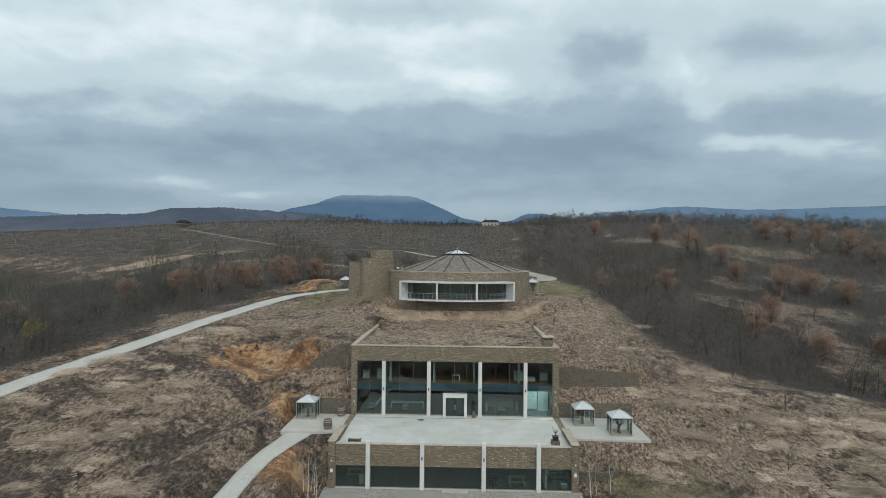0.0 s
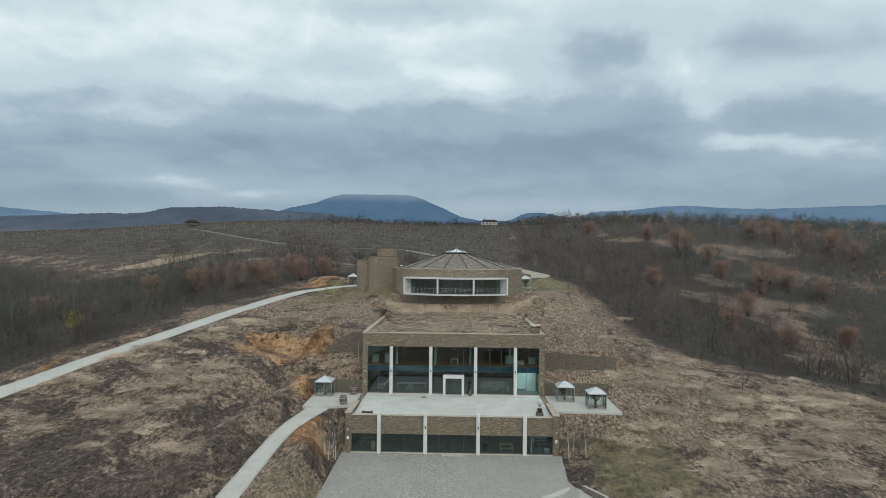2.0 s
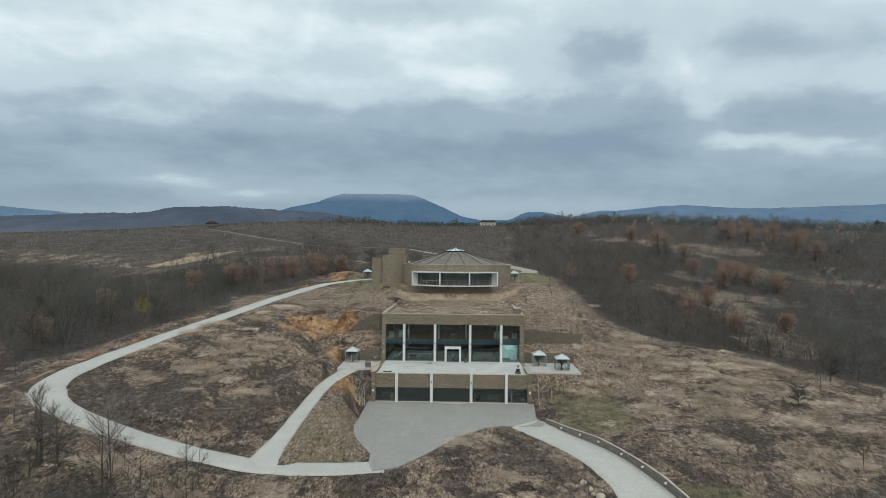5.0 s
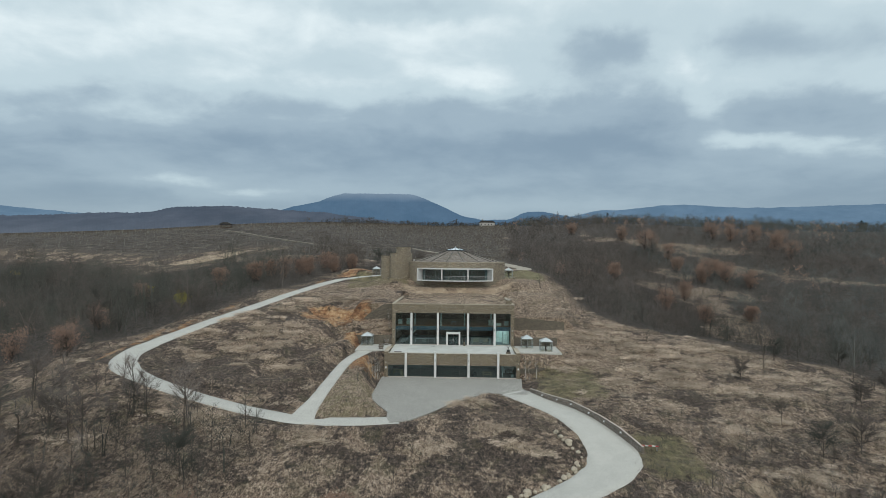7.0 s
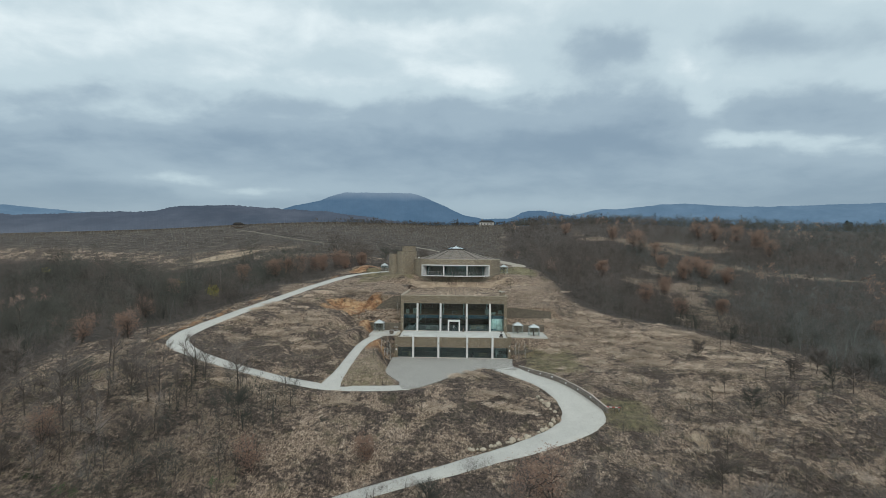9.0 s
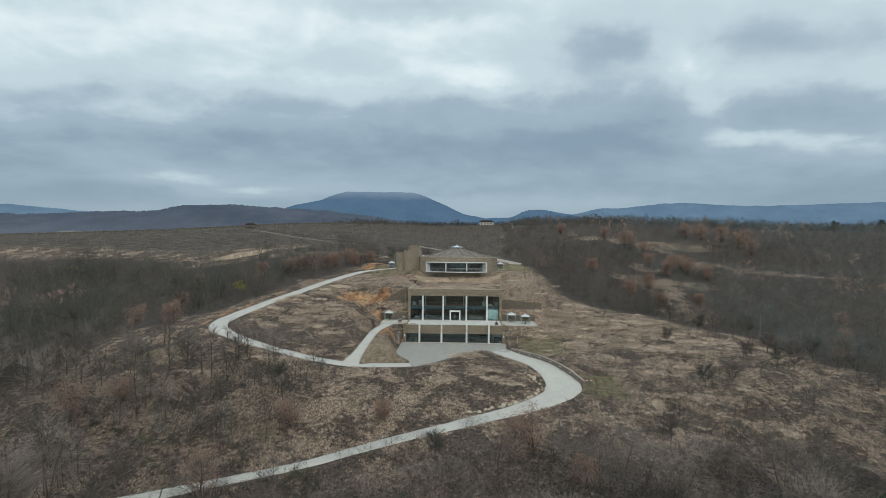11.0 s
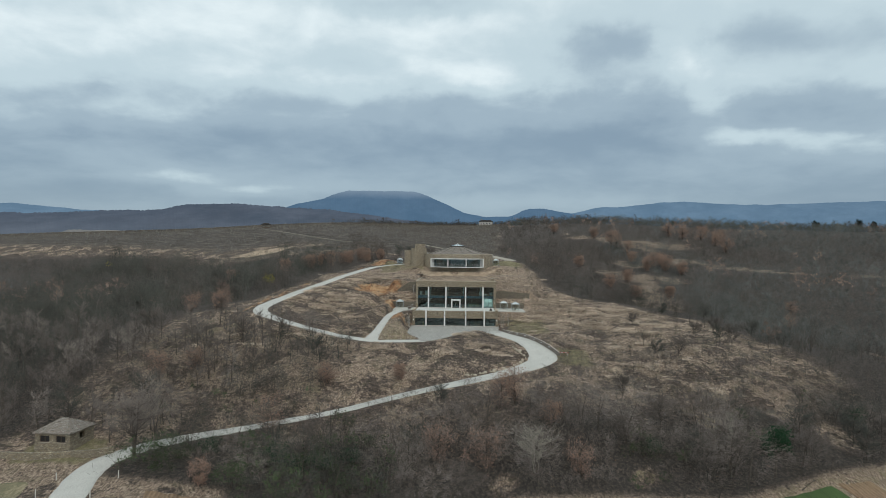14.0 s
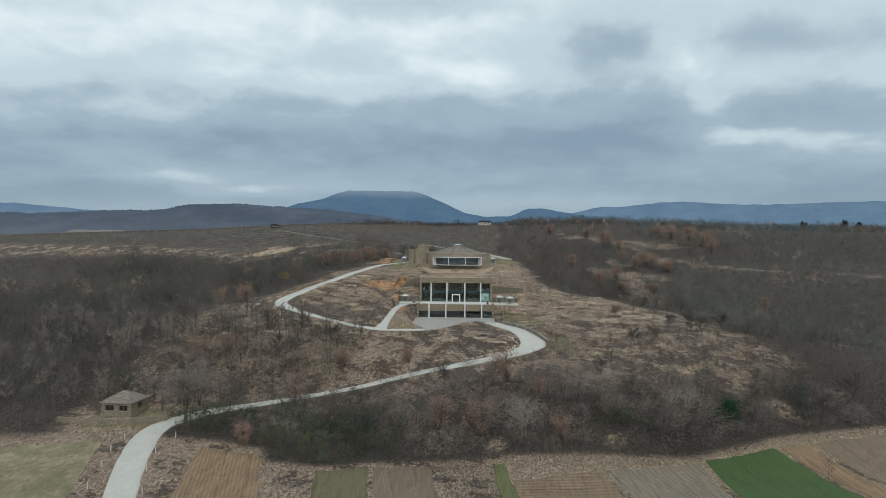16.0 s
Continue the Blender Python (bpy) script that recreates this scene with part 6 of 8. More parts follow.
def arc_wall(r0, r1, z0, z1, a0, a1, sides):
    """A stretch of curved wall between two radii, two heights and two bearings, closed at both ends."""
    bm = lathe([(r0, z0), (r1, z0), (r1, z1), (r0, z1), (r0, z0)], sides, a0, a1 - a0)
    bmesh.ops.remove_doubles(bm, verts=bm.verts, dist=0.0005)
    bmesh.ops.holes_fill(bm, edges=[e for e in bm.edges if e.is_boundary], sides=4)
    bmesh.ops.recalc_face_normals(bm, faces=bm.faces)
    return bm


ROOF_FELT = plain("grey_roof_gravel", (0.12, 0.115, 0.105), (0.21, 0.20, 0.185), 1.5, 0.95, bump=0.3, grain=16.0)
part("drum_wall", arc_wall(R0 - 0.6, R0, -0.8, TOPZ, -52, 232, 80), STONE_ROUND, rot, "curved wall of thin flat rubble stones")
part("wall_under_bay", arc_wall(R0 - 0.6, R0, -0.8, 1.55, 232, 308, 24), STONE_ROUND, rot)
part("wall_over_bay", arc_wall(R0 - 0.6, R0, 4.85, TOPZ, 232, 308, 24), STONE_ROUND, rot)
part("drum_coping", lathe([(R0 - 0.7, TOPZ), (R0 + 0.05, TOPZ), (R0 + 0.05, TOPZ + 0.1), (R0 - 0.7, TOPZ + 0.1), (R0 - 0.7, TOPZ)], 80), CAPSTONE, rot, "thin tan coping round the drum")
part("flat_roof", lathe([(0.0, TOPZ - 0.1), (R0 - 0.68, TOPZ - 0.1), (R0 - 0.68, TOPZ + 0.02), (10.4, TOPZ + 0.02), (0.0, TOPZ + 0.02)], 64), ROOF_FELT, rot)
CONE_R, LAN_R, CONE_Z = 11.4, 2.6, 19.45 - 10.3
for i in range(16):
    a = 360 / 16 * i + 360 / 32
    panel = lathe([(CONE_R, TOPZ + 0.05), (LAN_R, CONE_Z), (LAN_R, CONE_Z - 0.1), (CONE_R, TOPZ - 0.05), (CONE_R, TOPZ + 0.05)], 3, a + 0.15, 360 / 16 - 0.3)
    part("roof_panel", panel, SLATE, rot, "wedge of grey-brown stone slates")
    ca, sa = math.cos(radians(a)), math.sin(radians(a))
    part("roof_rib", bar(bmesh.new(), (CONE_R * ca, CONE_R * sa, TOPZ + 0.08), (LAN_R * ca, LAN_R * sa, CONE_Z + 0.04), 0.10, 5), RIB, rot, "dark ridge rib")
lan = part("lantern", lathe([(2.5, CONE_Z - 0.1), (2.6, CONE_Z - 0.1), (2.6, CONE_Z + 0.3), (2.5, CONE_Z + 0.3), (2.5, CONE_Z - 0.1)], 16), RIB, rot, "glazed lantern crowning the roof")
for i in range(12):
    a = 30 * i
    part("lantern_pane", lathe([(2.95, CONE_Z + 0.3), (0.25, CONE_Z + 1.08), (0.25, CONE_Z + 1.04), (2.95, CONE_Z + 0.26), (2.95, CONE_Z + 0.3)], 1, a + 1.2, 27.6), ROOF_GLASS, lan)
    ca, sa = math.cos(radians(a)), math.sin(radians(a))
    part("lantern_bar", bar(bmesh.new(), (2.96 * ca, 2.96 * sa, CONE_Z + 0.31), (0.22 * ca, 0.22 * sa, CONE_Z + 1.10), 0.06, 5), RIB, lan)
part("lantern_cap", lathe([(0.0, CONE_Z + 1.25), (0.2, CONE_Z + 1.19), (0.32, CONE_Z + 1.06), (0.0, CONE_Z + 1.06)], 12), STEEL, lan)

# the curved white bay
BAY_WHITE = plain("weathered_white_paint", (0.47, 0.48, 0.48), (0.63, 0.64, 0.635), 0.9, 0.65, bump=0.1)
B0, B1 = 232.8, 307.2
bay = part("bay_frame", arc_wall(12.9, 15.85, 4.56, 4.80, B0, B1, 28), BAY_WHITE, rot, "white concrete frame of the curved bay")
part("bay_floor", arc_wall(12.9, 15.85, 1.62, 1.82, B0, B1, 28), BAY_WHITE, bay)
for a in (B0, B1):
    s = 1 if a == B0 else -1
    part("bay_cheek", arc_wall(12.9, 15.85, 1.82, 4.56, min(a, a + s * 1.1), max(a, a + s * 1.1), 2), BAY_WHITE, bay)
for f in (0.34, 0.66):
    a = B0 + (B1 - B0) * f
    part("bay_post", arc_wall(15.35, 15.75, 1.82, 4.56, a - 0.5, a + 0.5, 1), BAY_WHITE, bay, "white post of the bay")
n = 18
for i in range(n):
    a0, a1 = 234.6 + (305.4 - 234.6) * i / n, 234.6 + (305.4 - 234.6) * (i + 1) / n
    pane = part("bay_pane", arc_wall(14.10, 14.115, 1.83, 4.55, a0 + 0.06, a1 - 0.06, 1), GLASS, bay)
    pane.visible_shadow = False
    part("bay_mullion", arc_wall(14.07, 14.14, 1.82, 4.56, a0 - 0.06, a0 + 0.06, 1), ALUMINIUM, bay)
bal = part("balustrade", arc_wall(15.5, 15.55, 2.86, 2.91, 234.6, 305.4, 28), STEEL, bay, "steel and wire balustrade of the bay")
for i in range(25):
    a = radians(234.8 + 70.4 * i / 24)
    part("baluster", bar(bmesh.new(), (15.52 * math.cos(a), 15.52 * math.sin(a), 1.85), (15.52 * math.cos(a), 15.52 * math.sin(a), 2.87), 0.022, 5), STEEL, bal)
for h in (2.1, 2.35, 2.6):
    part("wire", arc_wall(15.515, 15.527, h, h + 0.012, 234.6, 305.4, 28), STEEL, bal)
for i in range(20):
    a = radians(234.5 + 71 * i / 19)
    part("drip_pipe", bar(bmesh.new(), (15.6 * math.cos(a), 15.6 * math.sin(a), 1.68), (15.98 * math.cos(a), 15.98 * math.sin(a), 1.66), 0.05, 6), BLACK, bay)
part("inner_floor", lathe([(0.0, 1.80), (12.74, 1.80), (12.74, 1.6), (0.0, 1.6)], 48), ROOM_FLOOR, rot)
part("inner_screen", arc_wall(8.4, 8.6, 1.81, 6.1, 180, 360, 40), ROOM_WALL, rot)
for i in range(10):
    a = radians(238 + 64 * i / 9)
    t = group("dining_chair", CX + 13.3 * math.cos(a), CY + 13.3 * math.sin(a), 12.105, math.degrees(a) + 90, label="slim pale metal chair behind the bay glass", category="chair", group="chairs in the bay")
    part("seat", boxes((-0.22, 0.22, -0.22, 0.22, 0.42, 0.46)), FABRIC, t)
    part("backrest", boxes((-0.22, 0.22, 0.18, 0.22, 0.5, 0.95)), FABRIC, t)
    for sx in (-1, 1):
        for sy in (-1, 1):
            part("leg", boxes((sx * 0.2 - 0.015, sx * 0.2 + 0.015, sy * 0.2 - 0.015, sy * 0.2 + 0.015, 0, 0.42)), STEEL, t)
for i in range(4):
    a = radians(243 + 54 * i / 3)
    t = group("white_easel_frame", CX + 10.2 * math.cos(a), CY + 10.2 * math.sin(a), 12.105, math.degrees(a) + 90, label="white open door frame deep in the round hall", category="frame", group="white frames")
    part("jamb", boxes((-0.55, -0.47, -0.05, 0.05, 0, 2.2), (0.47, 0.55, -0.05, 0.05, 0, 2.2)), ROOM_WHITE, t)
    part("head", boxes((-0.55, 0.55, -0.05, 0.05, 2.2, 2.3)), ROOM_WHITE, t)


def tower(name, x, y, r, z0, z1, label):
    t = group(name, x, y, z0, label=label, category="tower", group="stone towers")
    h = z1 - z0
    part("shaft", lathe([(r, 0), (r, h - 0.12), (r - 0.35, h - 0.12), (r - 0.35, h - 0.8), (0.0, h - 0.8)], 40), STONE_ROUND, t)
    part("coping", lathe([(r + 0.03, h - 0.12), (r + 0.03, h), (r - 0.4, h), (r - 0.4, h - 0.12), (r + 0.03, h - 0.12)], 40), DARK_WALL, t)
    return t


tower("stone_tower", -14.35, 35.3, 2.95, 11.2, 18.85, "stout round rubble-stone tower with a flat top")
tower("low_stone_tower", -17.6, 37.2, 2.3, 11.2, 18.1, "lower round stone tower beside the main one")
tower("rear_stone_tower", -14.2, 39.6, 2.05, 11.2, 20.45, "tallest slim round stone tower at the back")
t = group("rooftop_unit", -10.6, 41.5, 16.6, label="low grey rooftop plant housing with pale pipes", category="plant unit")
part("housing", boxes((-2.4, 2.2, -0.6, 0.6, 0, 0.75), bevel=0.03), DARK_WALL, t)
for x in (-0.9, 0.0):
    part("pipe_hood", bar(bmesh.new(), (x, -0.75, 0.3), (x + 0.5, -0.75, 0.3), 0.14, 8), WHITE_STEEL, t)
t = group("garden_bench", 15.2, 37.0, 12.15, 15, label="grey stone bench and steps beside the round hall", category="bench")
part("seat", boxes((-0.8, 0.8, -0.25, 0.25, 0.38, 0.46), bevel=0.01), COPING, t)
for sx in (-1, 1):
    part("block", boxes((sx * 0.6 - 0.12, sx * 0.6 + 0.12, -0.2, 0.2, 0, 0.38)), DARK_WALL, t)

# ---- the roadside cottage ----
cot = group("stone_cottage", -65.8, -87.0, float(ground([-65.8], [-87.0])[0]) + 0.45, -4, label="small square stone cottage with a hipped stone-slate roof", category="house")
W, D, H = 3.15, 2.9, 2.25
wins = [(-2.3, -0.5), (0.6, 2.35)]
out = [(-W, 0), (W, 0), (W, H), (-W, H)]
spans = [(-W, W, -D, -D + 0.4, 0, 0.75), (-W, W, -D, -D + 0.4, 1.85, H), (-W, wins[0][0], -D, -D + 0.4, 0.75, 1.85), (wins[0][1], wins[1][0], -D, -D + 0.4, 0.75, 1.85), (wins[1][1], W, -D, -D + 0.4, 0.75, 1.85)]
part("front_wall", boxes(*spans), STONE_ROUND, cot)
part("back_wall", boxes((-W, W, D - 0.4, D, 0, H)), STONE_ROUND, cot)
part("side_wall", boxes((-W, -W + 0.4, -D + 0.4, D - 0.4, 0, H)), STONE_ROUND, cot)
part("side_wall", boxes((W - 0.4, W, -D + 0.4, D - 0.4, 0, 0.75), (W - 0.4, W, -D + 0.4, D - 0.4, 1.85, H), (W - 0.4, W, -D + 0.4, -0.6, 0.75, 1.85), (W - 0.4, W, 0.6, D - 0.4, 0.75, 1.85)), STONE_ROUND, cot)
part("floor", boxes((-W + 0.4, W - 0.4, -D + 0.4, D - 0.4, -0.2, 0.02)), ROOM_FLOOR, cot)
part("plinth", boxes((-W - 0.08, W + 0.08, -D - 0.08, D + 0.08, -1.6, -0.002)), STONE_ROUND, cot)
for x0, x1 in wins:
    win = part("window", boxes((x0, x1, -D + 0.12, -D + 0.2, 0.75, 0.83), (x0, x1, -D + 0.12, -D + 0.2, 1.77, 1.85), (x0, x0 + 0.08, -D + 0.12, -D + 0.2, 0.83, 1.77), (x1 - 0.08, x1, -D + 0.12, -D + 0.2, 0.83, 1.77), ((x0 + x1) / 2 - 0.04, (x0 + x1) / 2 + 0.04, -D + 0.12, -D + 0.2, 0.83, 1.77)), DARK_TIMBER, cot)
    part("shutter", boxes((x0 + 0.08, x1 - 0.08, -D + 0.2, -D + 0.24, 0.83, 1.77)), BLACK, win, "blackened timber shutter")
    part("sill", boxes((x0 - 0.1, x1 + 0.1, -D - 0.06, -D + 0.1, 0.69, 0.75)), COPING, win)
E_ = 0.28
for i, tri in enumerate((((-W - E_, -D - E_), (W + E_, -D - E_), (0.5, 0), (-0.5, 0)), ((W + E_, D + E_), (-W - E_, D + E_), (-0.5, 0), (0.5, 0)), ((W + E_, -D - E_), (W + E_, D + E_), (0.5, 0)), ((-W - E_, D + E_), (-W - E_, -D - E_), (-0.5, 0)))):
    bm = bmesh.new()
    lo = [bm.verts.new((x, y, H - 0.05 if abs(y) > 0.1 else H + 1.75)) for x, y in tri]
    hi = [bm.verts.new(v.co + Vector((0, 0, 0.14))) for v in lo]
    bm.faces.new(lo), bm.faces.new(hi)
    for q in range(len(lo)):
        bm.faces.new((lo[q], lo[(q + 1) % len(lo)], hi[(q + 1) % len(lo)], hi[q]))
    slope = part("roof_slope", bm, SLATE, cot, "slope of rough grey stone slates")
stone_wall("cottage_garden_wall", [(-77, -91.3), (-70, -92.2), (-64, -91.8), (-58.5, -90.2), (-56.3, -88.6)], lambda x, y: ground(x, y) - 0.4, lambda x, y: ground(x, y) * 0 - 15.35 + 0.004 * (x + 70), 0.5, "low dry-stone garden wall before the cottage", STONE_ROUND)

# ---- field hut on the vineyard crest, and the far farmhouse ----
SHINGLE = plain("blackened_shingles", (0.028, 0.026, 0.025), (0.05, 0.046, 0.042), 2.0, 0.9)
hz = float(ground([-126.0], [196.0])[0])
t = group("vineyard_shelter", -126, 196, hz - 0.2, 12, label="open timber shelter with a low tiled hip roof", category="shelter")
for sx in (-1, 1):
    for sy in (-1, 1):
        part("post", boxes((sx * 2.6 - 0.12, sx * 2.6 + 0.12, sy * 1.8 - 0.12, sy * 1.8 + 0.12, 0, 2.1)), DARK_TIMBER, t)
part("roof", prism([(-3.6, 2.1), (3.6, 2.1), (1.4, 3.2), (-1.4, 3.2)], -2.4, 2.4), SHINGLE, t)
part("bench", boxes((-2.2, 2.2, -0.3, 0.3, 0, 0.8)), DARK_TIMBER, t)
hz = float(ground([24.5], [392.0])[0])
t = group("farmhouse", 24.5, 392, hz - 0.3, label="distant pale farmhouse with a broad low roof", category="house")
part("wall", boxes((-6.5, 6.5, -3.5, 3.5, -1.0, 3.6)), ROOM_WALL, t)
part("roof", prism([(-7.3, 3.6), (7.3, 3.6), (4.6, 5.2), (-4.6, 5.2)], -4.3, 4.3), SHINGLE, t)
for i in range(4):
    win = part("window", boxes((-5.2 + i * 2.8, -4.0 + i * 2.8, -3.56, -3.5, 1.3, 2.6)), WHITE_STEEL, t)
    part("pane", boxes((-5.1 + i * 2.8, -4.1 + i * 2.8, -3.58, -3.562, 1.4, 2.5)), BLACK, win)
part("chimney", boxes((-4.4, -3.7, -0.4, 0.4, 4.4, 6.6)), STONE, t)

# ---- boulders, kerb wall, stakes, barrier ----
rng = np.random.default_rng(31)


def boulder_mesh(seed):
    r = np.random.default_rng(seed)
    bm = bmesh.new()
    bmesh.ops.create_icosphere(bm, subdivisions=2, radius=0.5)
    w = r.normal(size=(5, 3))
    for v in bm.verts:
        n = v.co.normalized()
        v.co *= 1 + 0.16 * sum(math.sin(2.1 * n.dot(Vector(q)) + i) for i, q in enumerate(w)) / 2
        v.co.z *= 0.72
        v.co.z = max(v.co.z, -0.22)
    me = bpy.data.meshes.new("boulder")
    bm.to_mesh(me)
    bm.free()
    me.materials.append(BOULDER)
    return me


BOULDERS = [boulder_mesh(s) for s in range(5)]
inner = spline([(14.6, -40.2, 0), (16.0, -42.6, 0), (16.9, -45.0, 0), (15.9, -47.8, 0), (13.4, -50.4, 0), (10.2, -52.6, 0), (6.8, -54.4, 0), (3.4, -56.0, 0)], 0.62)
for n, (x, y, _) in enumerate(inner):
    if rng.uniform() < 0.12:
        continue
    s = rng.uniform(0.4, 0.8) if n % 4 else rng.uniform(0.75, 1.1)
    x, y = x + rng.uniform(-0.35, 0.35), y + rng.uniform(-0.3, 0.3)
    ob = new("boulder", BOULDERS[n % 5])
    ob.matrix_world = pose(x, y, float(ground([x], [y])[0]) + 0.14 * s, 0, 0, rng.uniform(0, 360)) @ Matrix.Diagonal((s, s * rng.uniform(0.8, 1.1), s, 1))
    tagged(ob, "pale rounded limestone boulder edging the drive", "boulder", "boulders along the drive")
kerb = [(13.4, -22.2), (15.2, -25.2), (18.2, -29.4), (21.0, -34), (23.4, -39.4), (25.2, -44.6)]
stone_wall("kerb_wall", kerb, lambda x, y: ground(x, y) - 0.5, lambda x, y: np.interp(y, [-45, -40, -30, -22], [-6.0, -4.9, -3.7, -3.7]), 0.4, "low curved grey rubble wall along the drive", SLATE)
stone_wall("kerb_wall_coping", kerb, lambda x, y: np.interp(y, [-45, -40, -30, -22], [-6.0, -4.9, -3.7, -3.7]) - 0.03, lambda x, y: np.interp(y, [-45, -40, -30, -22], [-6.0, -4.9, -3.7, -3.7]) + 0.05, 0.24, "thin pale coping along the curved kerb wall", COPING)
for f in (0.14, 0.27, 0.4, 0.54, 0.68, 0.82):
    s = spline([(x, y, 0) for x, y in kerb], 0.3)
    x, y, _ = s[int(f * (len(s) - 1))]
    t = group("path_lamp", x - 0.32, y - 0.12, float(np.interp(y, [-45, -40, -30, -22], [-6.0, -4.9, -3.7, -3.7])) - 0.42, 30, label="small white lamp fixed on the kerb wall", category="lamp", group="kerb wall lamps")
    part("housing", boxes((-0.11, 0.11, -0.11, 0.11, 0, 0.2), bevel=0.02), WHITE_STEEL, t)
    part("lens", boxes((-0.08, 0.08, -0.125, -0.112, 0.04, 0.16)), FABRIC, t)
t = group("road_barrier", 26.6, -43.0, float(ground([26.6], [-43.0])[0]) + 0.02, -10, label="red and white striped barrier pole lying on short feet", category="barrier")
for i in range(5):
    part("stripe", boxes((-1.1 + i * 0.44, -0.66 + i * 0.44, -0.06, 0.06, 0.4, 0.52)), RED_PAINT if i % 2 == 0 else WHITE_STEEL, t)
for fx in (-0.85, 0.85):
    part("foot", boxes((fx - 0.05, fx + 0.05, -0.2, 0.2, -0.6, 0.4)), STEEL, t)
post = bpy.data.meshes.new("stake")
bm = boxes((-0.06, 0.06, -0.06, 0.06, -0.3, 1.15), bevel=0.015)
bm.to_mesh(post)
bm.free()
post.materials.append(BIRCH)
for x, y in ((-59.3, -98.4), (-58.7, -103.6), (-56.8, -109.4), (-54.2, -117), (-50.4, -97.2), (-51.0, -103.2), (-49.0, -109.8), (-45.5, -117.5), (-47.4, -84.4), (-40, -80.0)):
    ob = new("boundary_post", post)
    ob.matrix_world = pose(x, y, float(ground([x], [y])[0]))
    tagged(ob, "short white concrete boundary post beside the drive", "post", "boundary posts")

# ---- trees and thickets ----
def blades(p, d, w):
    """Thin twigs: triangles from p along d, w wide at the foot."""
    n = len(p)
    r = np.random.default_rng(n).normal(size=(n, 3))
    s = np.cross(d, r)
    s /= np.linalg.norm(s, axis=1)[:, None] + 1e-9
    s *= np.reshape(w, (-1, 1)) / 2
    return np.stack([p - s, p + s, p + d], 1).reshape(-1, 3), np.arange(n * 3).reshape(-1, 3)


def bare_tree(seed, h, limbs=9, twigs=220, spread=0.42, twig_w=0.05, trunk_r=0.022, stems=1, low=0.25):
    """A leafless tree: trunk and limbs, and a crown of twigs."""
    rng = np.random.default_rng(seed)
    wood_pieces, P, Dr = [], [], []
    for s in range(stems):
        ox, oy = (0, 0) if stems == 1 else rng.uniform(-0.5, 0.5, 2)
        lean = rng.uniform(-0.06, 0.06, 2) * h * (1 if stems == 1 else 2.5)
        top = np.array([ox + lean[0], oy + lean[1], h * 0.78])
        base = np.array([ox, oy, -0.3])
        mid = base * 0.5 + top * 0.5 + rng.uniform(-0.02, 0.02, 3) * h
        r = trunk_r * h / math.sqrt(stems)
        wood_pieces.append(tube([base, mid, top], [r, r * 0.6, r * 0.15], 5))
        for i in range(limbs):
            f = rng.uniform(low, 0.95)
            a = rng.uniform(0, 2 * math.pi)
            p0 = base * (1 - f) + top * f
            reach = spread * h * (0.25 + 0.75 * math.sqrt(max(0.0, 1 - ((f - 0.55) / 0.5) ** 2))) * rng.uniform(0.55, 1.05)
            e = p0 + np.array([math.cos(a) * reach, math.sin(a) * reach, rng.uniform(0.12, 0.32) * h * (1.2 - 0.5 * f)])
            m = p0 * 0.5 + e * 0.5 + np.array([0, 0, -0.02 * h])
            wood_pieces.append(tube([p0, m, e], [r * 0.42 * (1.1 - f * 0.6), r * 0.25, r * 0.06], 3))
            k_ = max(1, twigs // (limbs * stems))
            u = rng.uniform(0.2, 1.0, k_)[:, None]
            P.append(p0 + (e - p0) * u)
            v = (e - p0) / (np.linalg.norm(e - p0) + 1e-9) * 0.6 + rng.normal(size=(k_, 3)) * 0.55 + [0, 0, 0.45]
            Dr.append(v / np.linalg.norm(v, axis=1)[:, None] * (h * rng.uniform(0.10, 0.24, k_))[:, None])
    V, F = merge(wood_pieces)
    P, Dr = np.concatenate(P), np.concatenate(Dr)
    tv, tf = blades(P, Dr, np.full(len(P), twig_w))
    return (V, F), (tv, tf), P + Dr * 0.8


def triangles(F):
    out = []
    for f in F:
        out += [[f[0], f[q], f[q + 1]] for q in range(1, len(f) - 1)]
    return np.array(out, dtype=np.int64)


